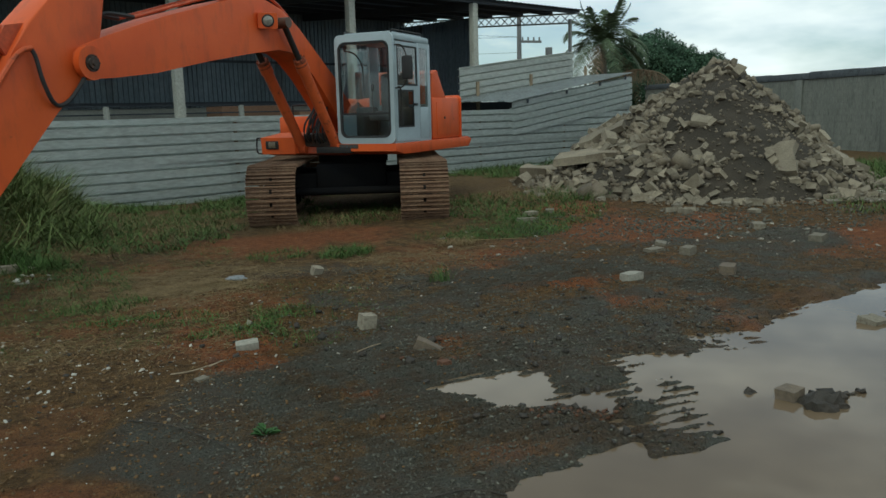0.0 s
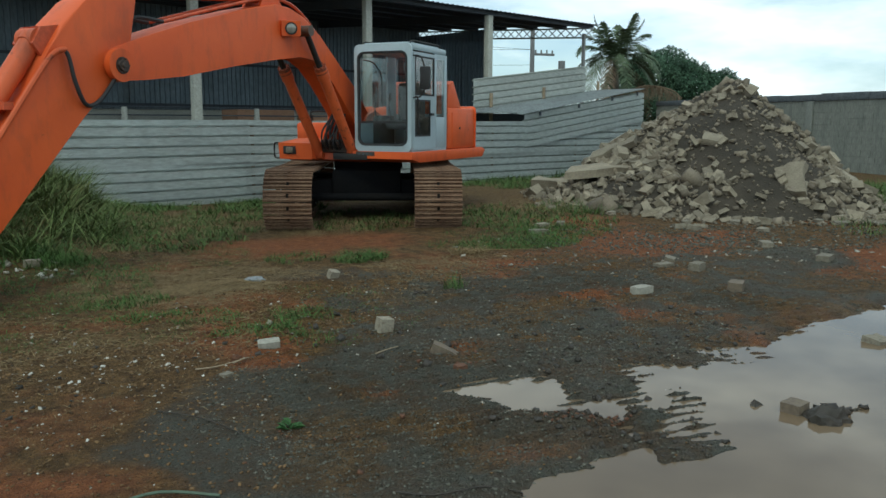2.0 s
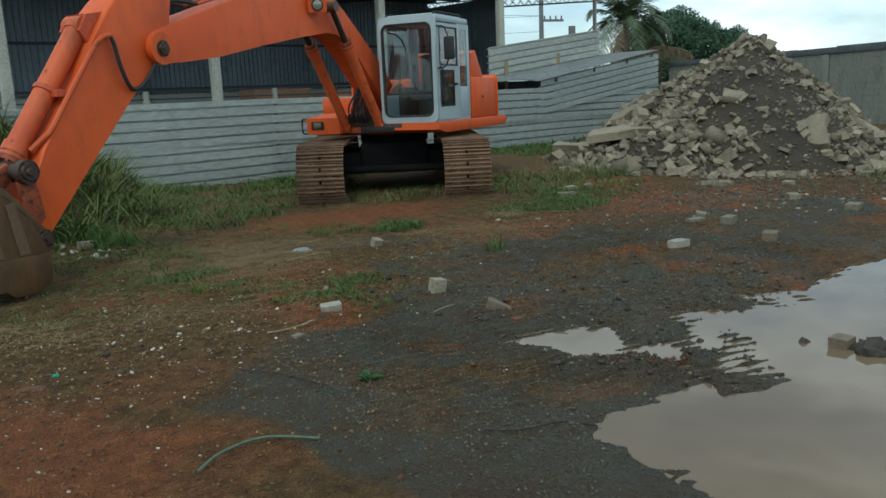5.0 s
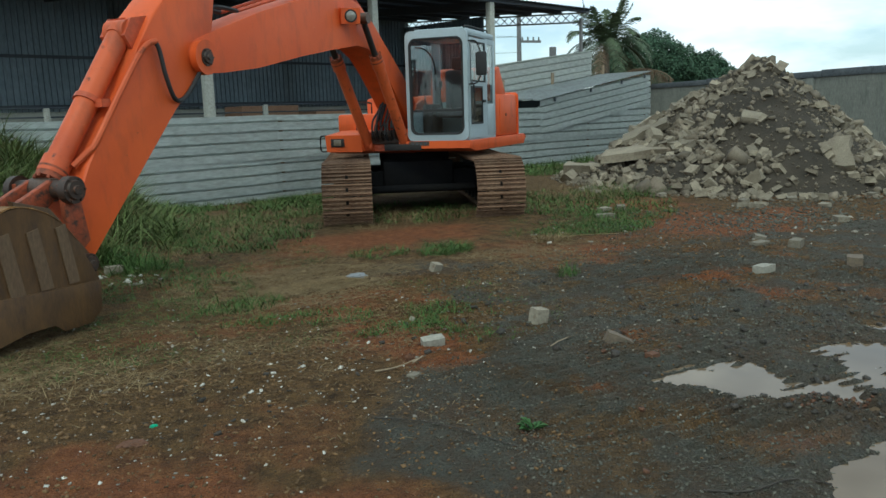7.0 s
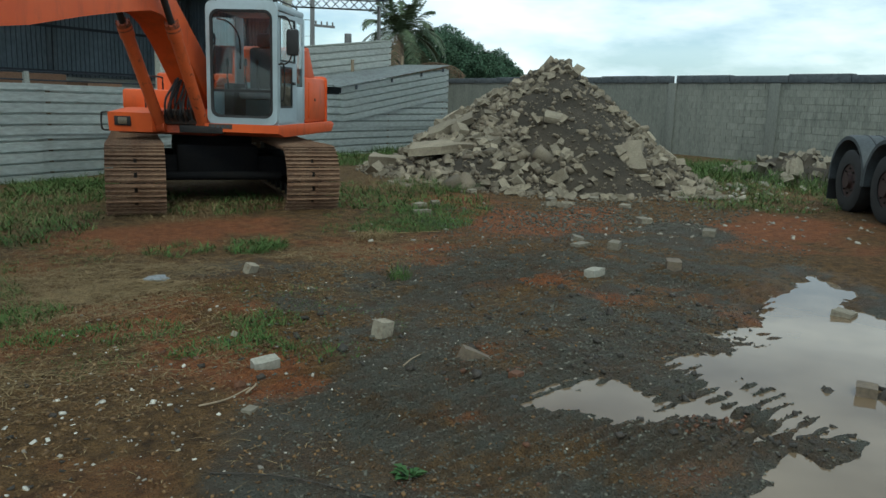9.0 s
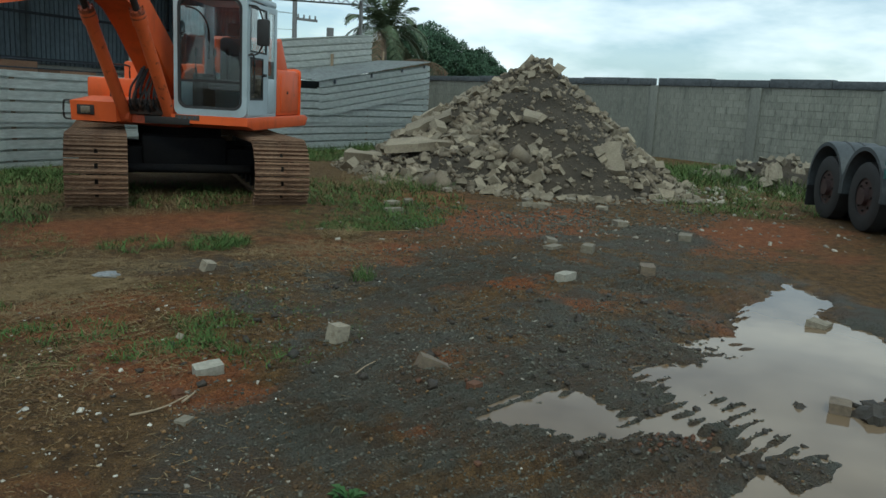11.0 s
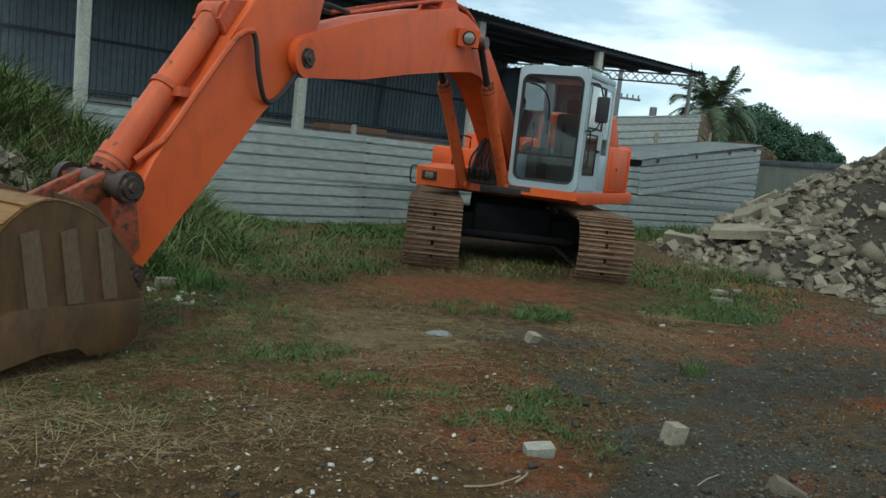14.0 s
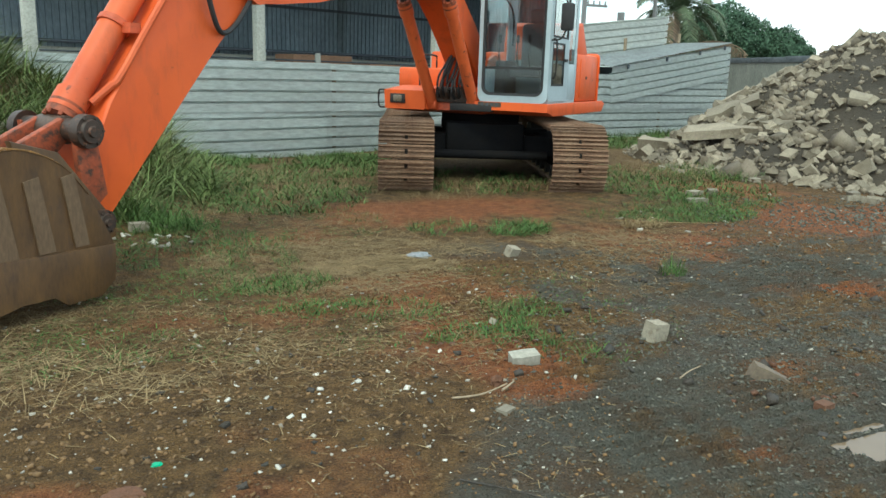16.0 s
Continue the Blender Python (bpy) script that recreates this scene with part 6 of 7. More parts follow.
# ---- single blocks and stones ----
def lone_block(x, y, sx, sy, sz, rz, rx=0.0, ry=0.0, material=None, seed=0, label="chipped pale cement block lying on the gravel", name="cement_block", sink=0.02):
    sx, sy, sz = 0.76 * sx, 0.76 * sy, 0.76 * sz
    bm = bmesh.new()
    box(bm, -sx / 2, sx / 2, -sy / 2, sy / 2, 0, sz)
    bmesh.ops.subdivide_edges(bm, edges=bm.edges[:], cuts=2, use_grid_fill=True)
    for v in bm.verts:
        j = noise.noise_vector(v.co * 9 + Vector((seed * 3.1, 0, 0)))
        v.co += j * 0.1 * min(sx, sy, sz)
    ob = part(name, bm, LOOSE if material in (None, RUBBLE) else material, None)
    ob.matrix_world = pose(x, y, gz(x, y) - sink, rx, ry, rz)
    tagged(ob, label, "block", "loose blocks in the yard")
    return ob


DAMP = surface("damp_brown_block", (0.15, 0.115, 0.08), (0.09, 0.065, 0.045), 0.75, big=6, fine=45, bump=0.5, grime=(0.2, 0.15, 0.09), grime_cut=(0.5, 0.7))
lone_block(4.69, 6.09, 0.27, 0.14, 0.13, 12, material=PALE_BLOCK, seed=1)
lone_block(1.97, 5.57, 0.15, 0.12, 0.17, 15, 4, 6, material=RUBBLE, seed=2, label="broken grey half block standing on end")
lone_block(1.07, 5.44, 0.2, 0.1, 0.075, -4, 8, -4, material=PALE_BLOCK, seed=3)
lone_block(5.98, 6.93, 0.24, 0.16, 0.14, 30, material=RUBBLE, seed=4)
lone_block(5.75, 7.23, 0.28, 0.16, 0.08, 10, material=RUBBLE, seed=5, label="flat pale cement block lying on the gravel")
lone_block(6.1, 7.6, 0.26, 0.16, 0.08, 50, 12, 0, seed=6, label="tilted flat cement block on the gravel")
lone_block(5.66, 5.92, 0.24, 0.18, 0.13, 40, material=DAMP, seed=7, label="dark damp cement block on the gravel")
lone_block(5.5, 9.9, 0.34, 0.16, 0.1, -5, seed=8, label="pale cement block lying in the grass")
lone_block(5.8, 10.35, 0.3, 0.16, 0.09, 20, material=RUBBLE, seed=9, label="pale cement block lying in the grass")
lone_block(6.2, 10.5, 0.2, 0.16, 0.1, 60, material=RUBBLE, seed=10, label="pale cement block lying in the grass")
lone_block(2.04, 7.8, 0.14, 0.1, 0.13, 20, 20, 10, seed=11, label="small pale angular stone in a grass tuft")
lone_block(2.21, 4.92, 0.25, 0.11, 0.13, -28, 0, 24, material=DAMP, seed=12, sink=0.045, label="brown wedge of broken brick")
lone_block(3.82, 3.24, 0.18, 0.15, 0.16, 20, seed=13, material=DAMP, label="wet cement block standing in the puddle")
lone_block(5.55, 4.2, 0.26, 0.2, 0.13, 10, 8, 4, seed=15, label="pale stone at the puddle's edge", name="edge_stone")
lone_block(2.2, 4.5, 0.1, 0.08, 0.06, 10, material=CLAY, seed=16, label="red-brown clod beside the puddle", name="clay_lump")
lone_block(2.0, 4.3, 0.06, 0.05, 0.05, 40, material=MUD, seed=17, label="dark clod beside the puddle", name="mud_lump")
lone_block(0.72, 4.88, 0.1, 0.08, 0.05, 30, seed=18, material=RUBBLE, label="small crumbling stone beside a stick", name="stone")
lone_block(1.16, 6.1, 0.08, 0.05, 0.05, 60, 20, 30, seed=19, label="white stone chip on red clay", name="stone")
lone_block(7.9, 7.0, 0.34, 0.2, 0.12, 30, seed=20, material=RUBBLE, label="grey rubble block on red clay")
lone_block(8.0, 8.1, 0.3, 0.2, 0.12, 60, seed=21, label="pale rubble block before the heap")
lone_block(-0.95, 9.25, 0.22, 0.15, 0.13, 20, seed=22, material=RUBBLE, label="pale block at the foot of the grass bank")
rng0 = np.random.RandomState(77)
for k in range(34):
    a = radians(190 + 80 * rng0.rand())
    r = pile_radius(a) * (0.93 + 0.3 * rng0.rand() ** 1.4)
    lone_block(PILE_C[0] + r * math.cos(a), PILE_C[1] + r * math.sin(a), 0.16 + 0.14 * rng0.rand(), 0.14, 0.1, 360 * rng0.rand(), 10, 0, seed=40 + k, material=RUBBLE, label="grey rubble block fallen from the heap", name="rubble_block")


def stick(pts, r, material, label, name="stick", taper=0.6):
    bm = bmesh.new()
    tube(bm, smooth_path([(x, y, gz(x, y) + z) for x, y, z in pts], 4), r, 6, taper)
    solo(name, bm, material, label, name)


stick([(0.54, 5.1, 0.012), (0.68, 5.08, 0.02), (0.84, 5.14, 0.02)], 0.006, STICK, "pale dry stick lying on the clay")
stick([(0.78, 5.06, 0.03), (0.86, 5.12, 0.03), (0.9, 5.2, 0.02)], 0.006, STICK, "thin dry twig lying across a stick")
stick([(1.75, 5.0, 0.01), (1.85, 5.06, 0.02), (1.95, 5.1, 0.012)], 0.005, STICK, "short pale stick on the gravel")
stick([(-0.02, 3.08, 0.02), (0.1, 3.2, 0.04), (0.3, 3.26, 0.03), (0.55, 3.2, 0.02)], 0.008, HOSE_GREEN, "faded green strip lying on the ground", "strip", 0.9)
stick([(1.3, 2.98, 0.005), (1.45, 2.88, 0.012), (1.7, 2.9, 0.01), (1.85, 2.82, 0.005)], 0.005, MUD, "muddy branch at the puddle's edge", "branch")
stick([(0.3, 4.35, 0.01), (0.55, 4.1, 0.02), (0.8, 3.7, 0.01)], 0.004, MUD, "thin dark root on the clay", "root")
stick([(4.2, 8.75, 0.03), (4.7, 8.6, 0.04), (4.9, 8.7, 0.01)], 0.004, STRAW, "yellow cut stalk on the grass", "stalk")


def crumpled(x, y, r, h, material, label, name, category, seed):
    bm = bmesh.new()
    bmesh.ops.create_icosphere(bm, subdivisions=3, radius=1.0)
    for v in bm.verts:
        n = 1 + 0.5 * noise.noise(v.co * 2.2 + Vector((seed, 0, 0))) + 0.2 * noise.noise(v.co * 6)
        v.co = Vector((v.co.x * r * n, v.co.y * r * n * 0.7, max(-0.01, v.co.z * h * n)))
    solo(name, bm, material, label, category, pose(x, y, gz(x, y)))


crumpled(1.25, 7.9, 0.11, 0.05, WHITE_BAG, "crumpled pale plastic bag on the straw", "plastic_bag", "bag", 3)
crumpled(3.9, 3.07, 0.15, 0.1, MUD, "dark muddy lump lying in the puddle", "mud_lump", "mud", 9)
crumpled(3.68, 3.4, 0.07, 0.075, MUD, "small dark clod standing in the puddle", "mud_lump", "mud", 12)
crumpled(-0.78, 4.8, 0.022, 0.012, GREEN_PLASTIC, "bit of green plastic on the ground", "plastic_scrap", "scrap", 5)
crumpled(0.82, 5.22, 0.035, 0.04, CLAY, "red clay shard beside a stick", "clay_shard", "shard", 6)
crumpled(-0.9, 4.6, 0.07, 0.02, CLAY, "flat red clay shard on the ground", "clay_shard", "shard", 7)


def build_weed(x, y):
    rng = random.Random(4)
    weed = thing("weed", pose(x, y, gz(x, y)), "small bright green broad-leaved weed on the gravel", "weed")
    for k in range(26):
        a, ln, rise = rng.random() * math.tau, 0.03 + 0.025 * rng.random(), 0.3 + 0.9 * rng.random()
        d, w = Vector((math.cos(a), math.sin(a), 0)), Vector((-math.sin(a), math.cos(a), 0)) * ln * 0.34
        base = d * 0.03 * rng.random() + Vector((0, 0, 0.03 * rng.random()))
        mid = base + d * ln * 0.55 + Vector((0, 0, ln * rise * 0.6))
        tip = base + d * ln * 1.15 + Vector((0, 0, ln * rise * 0.45))
        bm = bmesh.new()
        q = [bm.verts.new(p) for p in (base, mid - w, tip, mid + w)]
        bm.faces.new((q[0], q[1], q[2]))
        bm.faces.new((q[0], q[2], q[3]))
        part("leaf", bm, WEED, weed)


build_weed(0.97, 3.85)


# ---- side heaps ----
def side_heap(name, x, y, r, h, count, big, label, seed, earth=None):
    rng = np.random.RandomState(seed)
    heap = thing(name, pose(0, 0, 0), label, "rubble pile")
    V, F, na, nr = [(x, y, gz(x, y) + h)], [], 40, 10
    for i in range(1, nr + 1):
        for j in range(na):
            a, q = j * math.tau / na, i / nr
            px, py = x + r * q * math.cos(a), y + r * q * math.sin(a)
            V.append((px, py, gz(px, py) + h * (1 - q) ** 1.1 * (1 + 0.3 * noise.noise(Vector((px * 2, py * 2, seed)))) - 0.03 * q))
    for i in range(nr - 1):
        for j in range(na):
            p, q = 1 + i * na + j, 1 + i * na + (j + 1) % na
            F.append((p, p + na, q + na, q))
    for j in range(0, na, 2):
        F.append((0, 1 + j, 1 + (j + 1) % na, 1 + (j + 2) % na))
    ob = new("earth", mesh_np("earth", V, F, earth or PILE_EARTH, True))
    ob.parent = heap
    meshes = [chunk_mesh(500 + seed * 20 + k, LOOSE) for k in range(8)]
    for k in range(count):
        a, q = rng.rand() * math.tau, math.sqrt(rng.rand())
        px, py = x + r * q * math.cos(a), y + r * q * math.sin(a)
        s = big * (0.5 + 0.7 * rng.rand())
        ob = new("chunk", meshes[k % 8])
        ob.parent = heap
        ob.matrix_local = Matrix.Translation((px, py, gz(px, py) + h * (1 - q) ** 1.1 + 0.42 * s)) @ Euler((rng.rand(), rng.rand(), rng.rand() * 6.28)).to_matrix().to_4x4() @ Matrix.Scale(s, 4)


side_heap("rubble_heap", -3.15, 10.0, 1.5, 0.62, 330, 0.13, "low heap of pale grey rubble beside the grass bank", 21)
side_heap("debris_heap", 16.6, 10.4, 2.0, 0.6, 90, 0.18, "weedy heap of debris and pale bags by the wall", 22)
for k, (x, y, r) in enumerate(((16.0, 10.3, 0.3), (16.4, 9.9, 0.26), (15.5, 10.0, 0.24))):
    crumpled(x, y, r, 0.5, LOOSE, "pale torn sack on the debris heap", "torn_sack", "sack", 30 + k)
grow("heap_weeds", [(16.4, 10.6, 2.2, 2.0, 3500, 0.2, 0.6, 0.5), (15.0, 11.8, 1.8, 1.6, 2500, 0.2, 0.55, 0.5)], GRASS, "weeds over the debris heap", 12, 0.006)


# ---- lorry: rear bogie and chassis ----
def build_lorry():
    lorry = thing("lorry", pose(12.25, 7.4, 0, 0, 0, 227), "parked lorry chassis with grey half-round mudguards over twin axles", "lorry")
    for x in (0.0, 1.32):
        for y in (0.16, 0.5, 1.75, 2.09):
            bm = bmesh.new()
            k = 40
            prof = [(0.27, -0.12), (0.44, -0.135), (0.5, -0.11), (0.51, 0.0), (0.5, 0.11), (0.44, 0.135), (0.27, 0.12)]
            rings = [[bm.verts.new((r * math.cos(j * math.tau / k), w, r * math.sin(j * math.tau / k))) for r, w in prof] for j in range(k)]
            for j in range(k):
                a, b = rings[j], rings[(j + 1) % k]
                for i in range(len(prof)):
                    bm.faces.new((a[i], a[(i + 1) % len(prof)], b[(i + 1) % len(prof)], b[i]))
            tyre = part("tyre", bm, RUBBER, lorry)
            tyre.location = (x, y, 0.5)
            bm = bmesh.new()
            cyl(bm, (0, -0.1, 0), (0, 0.1, 0), 0.275, seg=28)
            cyl(bm, (0, -0.16, 0), (0, 0.0, 0), 0.12, 0.14, 16)
            part("rim", bm, RIM_RED, tyre, "dull red wheel rim")
            for j in range(8):
                bm = bmesh.new()
                a = j * math.tau / 8
                cyl(bm, (0.2 * math.cos(a), -0.125, 0.2 * math.sin(a)), (0.2 * math.cos(a), -0.1, 0.2 * math.sin(a)), 0.018, seg=6)
                part("wheel_nut", bm, STEEL_DARK, tyre)
        bm = bmesh.new()
        cyl(bm, (x, 0.2, 0.5), (x, 2.05, 0.5), 0.1, seg=14)
        part("axle", bm, TRUCK_DARK, lorry)
        for y0, y1 in ((-0.02, 0.68), (1.57, 2.27)):
            bm = bmesh.new()
            rows = []
            for j in range(21):
                a = radians(-8 + 196 * j / 20)
                rows.append([bm.verts.new((x + r * math.cos(a), y, 0.56 + r * math.sin(a))) for y, r in ((y0, 0.6), (y0, 0.66), (y0 + 0.06, 0.68), (y1, 0.68), (y1, 0.62))])
            for a, b in zip(rows, rows[1:]):
                for i in range(5):
                    bm.faces.new((a[i], a[(i + 1) % 5], b[(i + 1) % 5], b[i]))
            guard = part("mudguard", bm, FENDER, lorry, "dusty grey half-round mudguard", smooth=False)
            for yy in (y0 + 0.24, y0 + 0.45):
                bm = bmesh.new()
                rows = []
                for j in range(21):
                    a = radians(-6 + 192 * j / 20)
                    rows.append([bm.verts.new((x + r * math.cos(a), y, 0.56 + r * math.sin(a))) for y, r in ((yy, 0.679), (yy, 0.688), (yy + 0.02, 0.688), (yy + 0.02, 0.679))])
                for a, b in zip(rows, rows[1:]):
                    for i in range(4):
                        bm.faces.new((a[i], a[(i + 1) % 4], b[(i + 1) % 4], b[i]))
                part("mudguard_band", bm, TRUCK_DARK, guard)
    for y in (0.72, 1.45):
        bm = bmesh.new()
        box(bm, -0.9, 5.2, y, y + 0.08, 0.7, 0.96)
        part("chassis_rail", bm, TRUCK_DARK, lorry)
    for x in (-0.8, 0.66, 2.4, 3.8, 5.0):
        bm = bmesh.new()
        box(bm, x, x + 0.1, 0.8, 1.45, 0.72, 0.92)
        part("cross_member", bm, TRUCK_DARK, lorry)
    for y0 in (0.0, 1.65):
        bm = bmesh.new()
        box(bm, 2.2, 3.5, y0, y0 + 0.6, 0.42, 1.0, bevel=0.12)
        part("fuel_tank", bm, TRUCK_DARK, lorry, "dark rounded fuel tank")
    for z in (0.82, 1.0):
        bm = bmesh.new()
        box(bm, 1.98, 2.06, -0.04, 0.04, z, z + 0.13)
        part("lamp_bracket", bm, TEAL, lorry, "faded teal bracket")
    bm = bmesh.new()
    box(bm, 0.1, 1.2, 0.82, 1.43, 0.98, 1.1, bevel=0.03)
    part("coupling_plate", bm, TRUCK_DARK, lorry)
    bm = bmesh.new()
    cyl(bm, (1.6, 0.3, 1.26), (2.4, 0.32, 1.3), 0.02, seg=8)
    cyl(bm, (2.3, 0.25, 1.2), (2.3, 0.25, 1.34), 0.1, seg=12)
    part("air_pipe", bm, STEEL_DARK, lorry)
    for y0 in (0.02, 1.6):
        bm = bmesh.new()
        box(bm, -0.74, -0.72, y0, y0 + 0.62, 0.12, 0.6)
        part("mud_flap", bm, RUBBER, lorry)


build_lorry()


# ---- trees ----
def leaf_cloud(rng, blobs, count, size):
    """Small bent leaves over overlapping lumps: centre and three radii."""
    V, F = [], []
    tot = sum(b[3] * b[4] * b[5] for b in blobs)
    n = 0
    for x, y, z, rx, ry, rz in blobs:
        m = int(count * rx * ry * rz / tot)
        d = rng.randn(m, 3)
        d /= np.linalg.norm(d, axis=1)[:, None]
        rad = 0.55 + 0.45 * rng.rand(m) ** 0.5
        lump = 1 + 0.22 * noise2(d[:, 0] * 3 + x, d[:, 1] * 3 + d[:, 2] * 2 + y, 1.3, 55)
        c = np.array([x, y, z]) + d * np.array([rx, ry, rz]) * (rad * lump)[:, None]
        a = rng.randn(m, 3)
        a /= np.linalg.norm(a, axis=1)[:, None]
        b = np.cross(a, d + 0.3 * rng.randn(m, 3))
        b /= np.linalg.norm(b, axis=1)[:, None] + 1e-6
        s = size * (0.6 + 0.8 * rng.rand(m))[:, None]
        q = np.stack([c - a * s, c - b * s * 0.4, c + a * s, c + b * s * 0.4], 1)
        V.append(q.reshape(-1, 3))
        F.append(np.arange(m)[:, None] * 4 + np.arange(4)[None] + n)
        n += 4 * m
    return np.concatenate(V), np.concatenate(F)


def build_tree(x, y, h, blobs, count, size, label, seed):
    rng = np.random.RandomState(seed)
    tree = thing("tree", pose(x, y, 0), label, "tree", "trees beyond the wall")
    bm = bmesh.new()
    tube(bm, [(0, 0, -0.2), (0.1, 0.05, h * 0.3), (0, 0.1, h * 0.6)], 0.25, 10, 0.55)
    trunk = part("trunk", bm, BARK, tree)
    for bx, by, bz, *_ in blobs:
        bm = bmesh.new()
        tube(bm, smooth_path([(0, 0.05, h * 0.4), (bx * 0.4, by * 0.4, h * 0.4 + (bz - h * 0.4) * 0.6), (bx, by, bz)], 4), 0.1, 6, 0.3)
        part("limb", bm, BARK, tree)
    V, F = leaf_cloud(rng, blobs, count, size)
    ob = new("crown", mesh_np("crown", V, F, LEAF))
    ob.parent = tree


build_tree(26.8, 37.2, 5.2, [(0, 0, 4.0, 2.0, 1.9, 1.6), (-1.6, 0.8, 3.5, 1.4, 1.4, 1.4), (1.3, -0.9, 3.5, 1.5, 1.4, 1.4), (0, 0, 2.4, 2.4, 2.0, 1.4)], 65000, 0.075, "dense dark green broad-leaved tree beyond the wall", 61)
build_tree(29.3, 35.4, 4.2, [(0, 0, 3.1, 1.2, 1.2, 1.3), (0.5, -0.4, 2.5, 1.3, 1.2, 1.3)], 32000, 0.07, "smaller dark green tree beyond the wall", 62)
build_tree(-1.2, 46.0, 9.6, [(-1.8, 0, 9.0, 1.6, 1.5, 1.5), (0.6, 0, 9.3, 1.7, 1.6, 1.5), (2.6, 0, 8.8, 1.4, 1.4, 1.2), (0.5, 0, 7.5, 2.6, 2, 1.8)], 30000, 0.09, "green treetop showing above the shed roof", 63)


def build_palm(x, y, z):
    rng = np.random.RandomState(9)
    palm = thing("palm_tree", pose(x, y, 0), "coconut palm with drooping grey-green fronds beyond the fence", "palm")
    bm = bmesh.new()
    tube(bm, smooth_path([(0.3, 0, -0.2), (0.15, 0, z * 0.4), (0, 0, z)], 6), 0.2, 10, 0.65)
    part("trunk", bm, BARK, palm)
    for k in range(36):
        a = k * 2.4 + 0.3 * rng.rand()
        rise = 1.42 - 0.052 * k + 0.25 * rng.rand()
        ln = 2.15 + 0.5 * rng.rand()
        V, F, n = [], [], 0
        pts = []
        for j in range(13):
            s = j / 12
            out = ln * (math.sin(s * 1.3) * math.cos(rise * 0.75))
            up = ln * (math.sin(rise) * s - (0.16 + 0.026 * k + 0.12 * math.cos(rise)) * s ** 2.2)
            pts.append(Vector((math.cos(a) * out, math.sin(a) * out, z + up)))
        for j in range(1, 13):
            p, q = pts[j], (pts[j] - pts[j - 1]).normalized()
            side = q.cross(Vector((0, 0, 1))).normalized()
            l2 = 0.6 * math.sin(math.pi * (0.12 + 0.83 * j / 12)) + 0.1
            for sg in (-1, 1):
                for f in (0.0, 0.33, 0.66):
                    b0 = p - (p - pts[j - 1]) * f
                    tip = b0 + side * sg * l2 * 0.72 + q * l2 * 0.5 - Vector((0, 0, l2 * (0.16 + 0.3 * rng.rand())))
                    mid = b0.lerp(tip, 0.5) + Vector((0, 0, 0.05))
                    w = q * 0.028
                    V += [b0 - w, b0 + w, mid + w, tip, mid - w]
                    F += [(n, n + 1, n + 2, n + 4), (n + 4, n + 2, n + 3, n + 3)]
                    n += 5
        quads = [f for f in F if len(set(f)) == 4]
        tris = [(f[0], f[1], f[2]) for f in F if len(set(f)) == 3]
        me = bpy.data.meshes.new("frond")
        me.from_pydata([tuple(v) for v in V], [], quads + tris)
        me.materials.append(PALM_DRY if k > 32 else PALM_LEAF)
        ob = new("frond", me)
        ob.parent = palm


build_palm(21.05, 32.8, 4.6)


def build_dry_frond():
    bm = bmesh.new()
    rng = np.random.RandomState(3)
    for k in range(260):
        t = rng.rand()
        x, z = -1.4 + 2.8 * t, 3.5 - 1.1 * (t - 0.5) ** 2 * 2
        cyl(bm, (x, 0.1 * rng.randn(), z), (x + 0.2 * rng.randn(), 0.2 * rng.randn(), z - 0.3 - 0.5 * rng.rand()), 0.012, 0.004, 4, False)
    tube(bm, smooth_path([(-1.6, 0, 2.9), (-0.8, 0, 3.3), (0, 0, 3.5), (1.0, 0, 3.3), (1.5, 0, 2.9)], 4), 0.03, 6)
    solo("dry_frond", bm, PALM_DRY, "withered brown palm frond hanging beside the tree", "palm frond", pose(22.0, 31.4, -0.2, 0, 0, -35))


build_dry_frond()


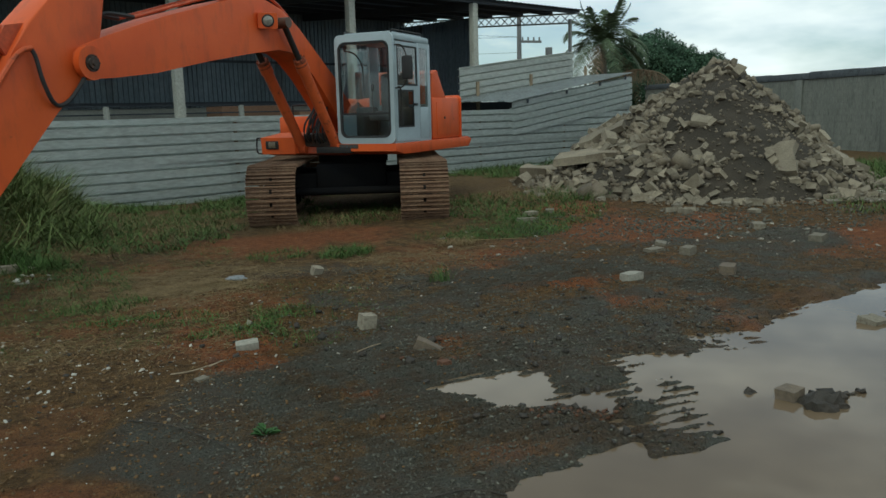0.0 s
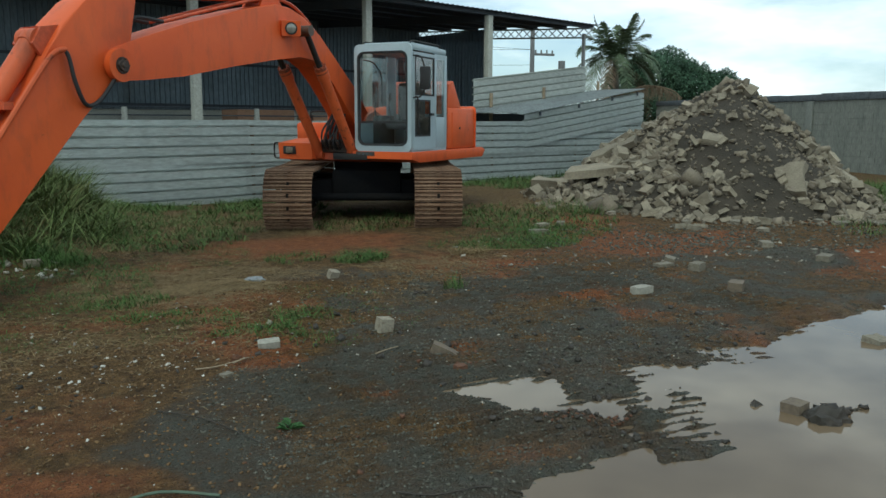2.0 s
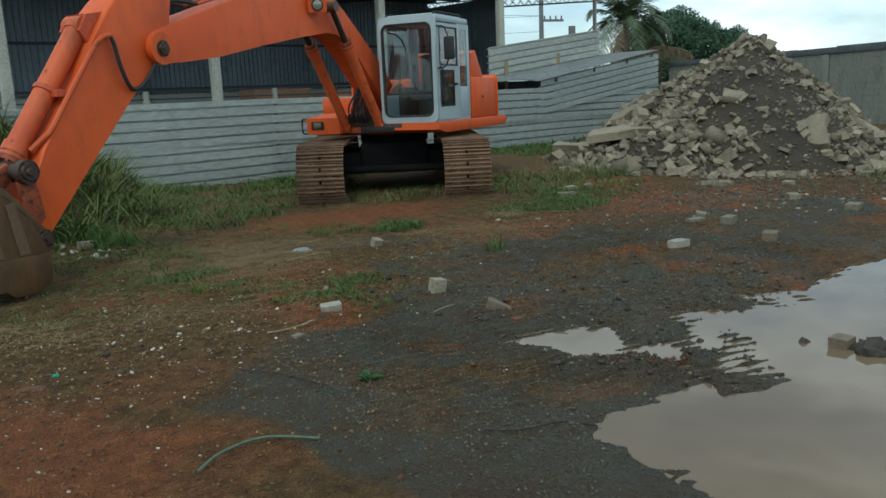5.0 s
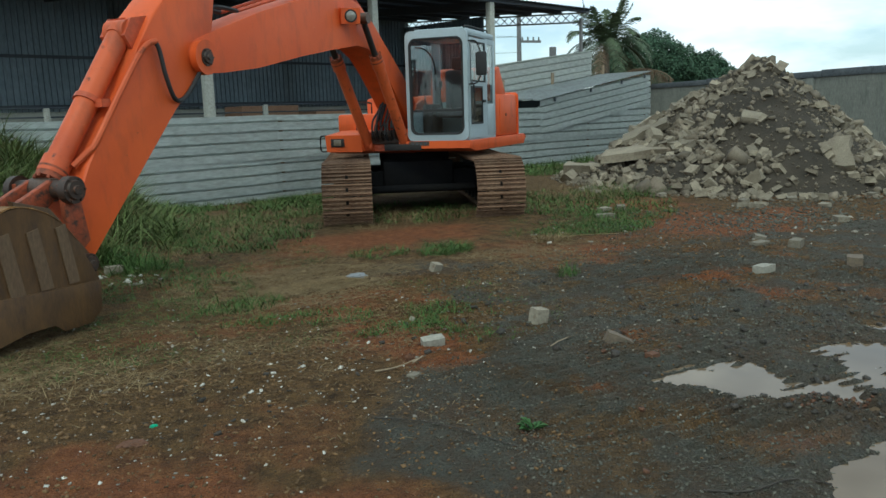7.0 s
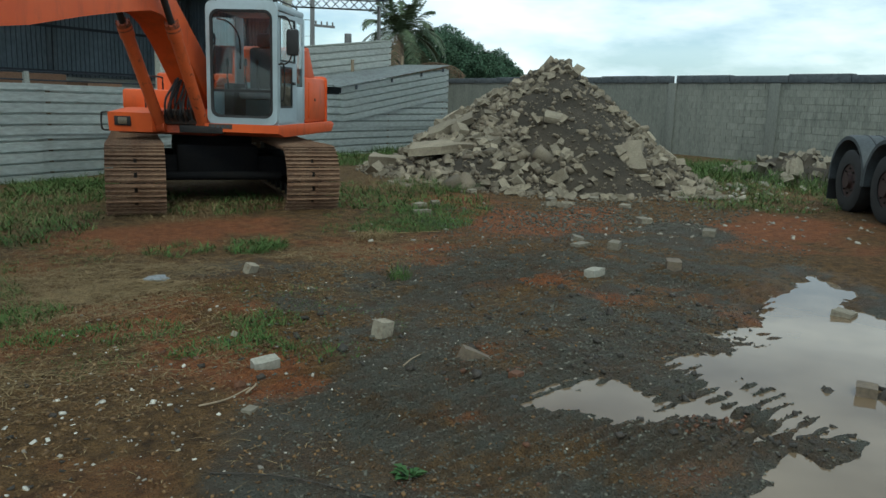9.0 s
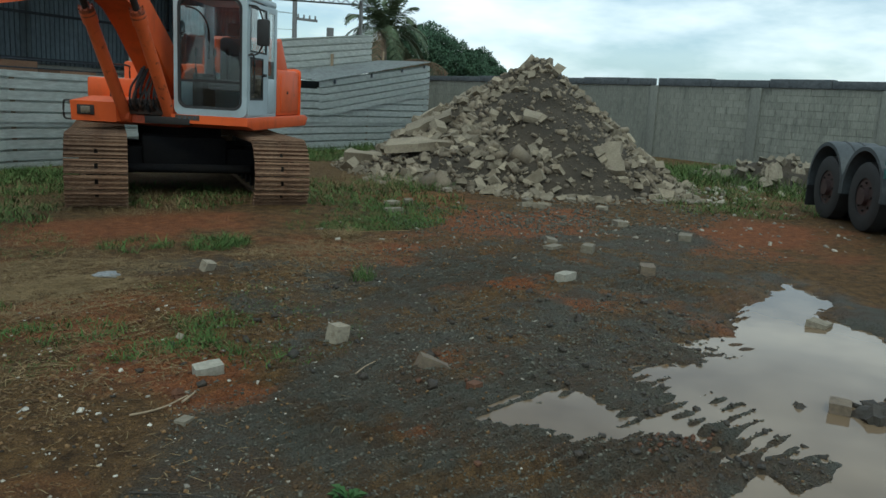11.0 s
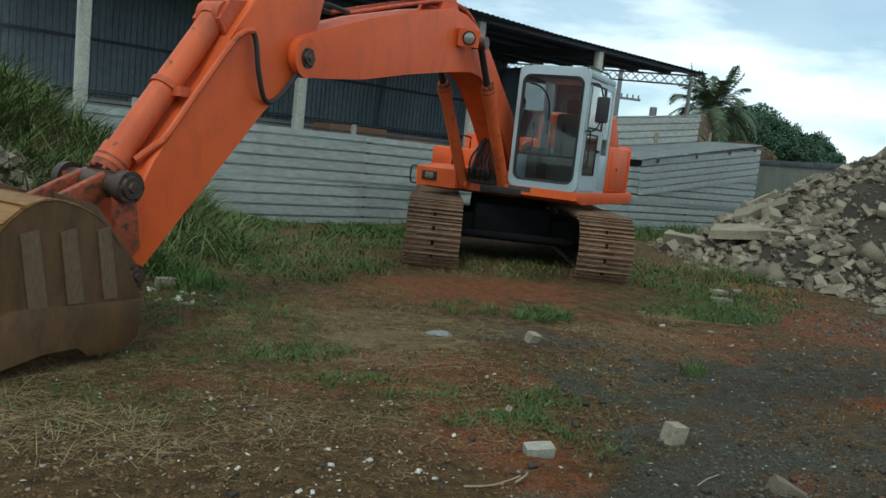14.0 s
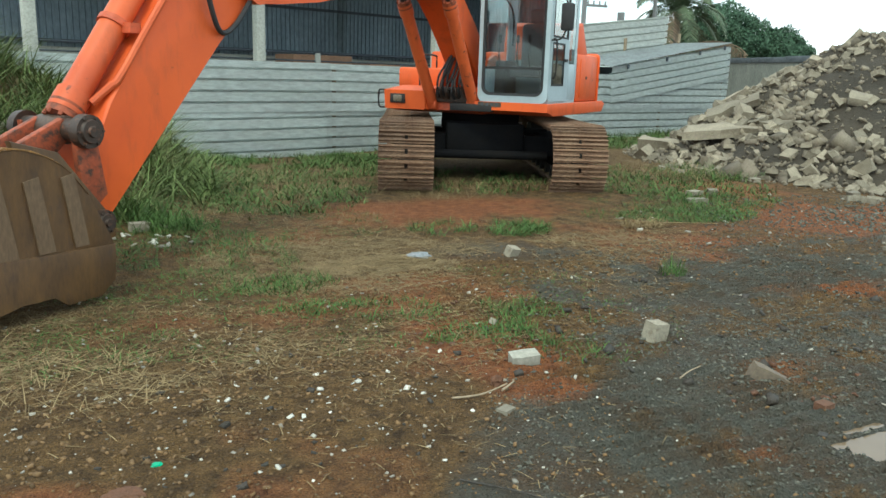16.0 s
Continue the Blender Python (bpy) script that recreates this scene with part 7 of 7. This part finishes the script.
# ---- far things ----
def build_power_pole():
    pole = thing("power_pole", pose(19.5, 38.5, 0), "concrete power pole with crossarm and cables", "power pole")
    bm = bmesh.new()
    cyl(bm, (0, 0, -0.2), (0, 0, 6.9), 0.15, 0.11, 12)
    part("pole", bm, POST, pole)
    bm = bmesh.new()
    box(bm, -0.1, 1.3, -0.05, 0.05, 5.1, 5.22)
    part("crossarm", bm, POST, pole)
    for k in range(4):
        bm = bmesh.new()
        cyl(bm, (0.2 + 0.33 * k, 0, 5.2), (0.2 + 0.33 * k, 0, 5.4), 0.05, 0.04, 8)
        part("insulator", bm, POST, pole)
    for k, (z0, x1, y1, z1) in enumerate(((5.4, -14, 6, 8.0), (5.4, -14, 8, 7.2), (4.6, -14, 7, 6.2))):
        bm = bmesh.new()
        pts = [(x1 * t, y1 * t, z0 + (z1 - z0) * t - 1.2 * 4 * t * (1 - t) * 0.4) for t in (0, 0.15, 0.3, 0.45, 0.6, 0.8, 1)]
        tube(bm, smooth_path(pts, 3), 0.009, 5)
        part("cable", bm, WIRE, pole)


build_power_pole()
bm = bmesh.new()
cyl(bm, (0, 0, -0.2), (0, 0, 4.4), 0.16, 0.16, 10)
solo("gate_post", bm, POST, "short grey post behind the lean-to", "post", pose(18.3, 33.0, 0))
lampost = thing("street_lamp", pose(-10.4, 38.6, 0), "grey street lamp on a curved arm", "street lamp")
bm = bmesh.new()
tube(bm, smooth_path([(0, 0, -0.2), (0, 0, 3.6), (-0.2, 0, 4.8), (-0.75, 0, 5.8), (-1.0, 0, 6.0)], 5), 0.06, 8)
part("post", bm, POST, lampost)
bm = bmesh.new()
box(bm, -1.5, -0.95, -0.14, 0.14, 5.96, 6.12, bevel=0.05)
part("lamp_head", bm, POST, lampost)
hall = thing("far_hall", pose(-17.5, 43.0, 0, 0, 0, 4), "dark distant hall with a pale low roof edge", "building")
bm = bmesh.new()
box(bm, -7, 6.2, 0, 9, -0.2, 4.9)
part("wall", bm, FAR_DARK, hall)
bm = bmesh.new()
prism(bm, [(-7.4, 4.9), (6.6, 4.9), (6.6, 5.35), (-7.4, 5.5)], -0.6, 9.5)
part("roof", bm, FAR_ROOF, hall)
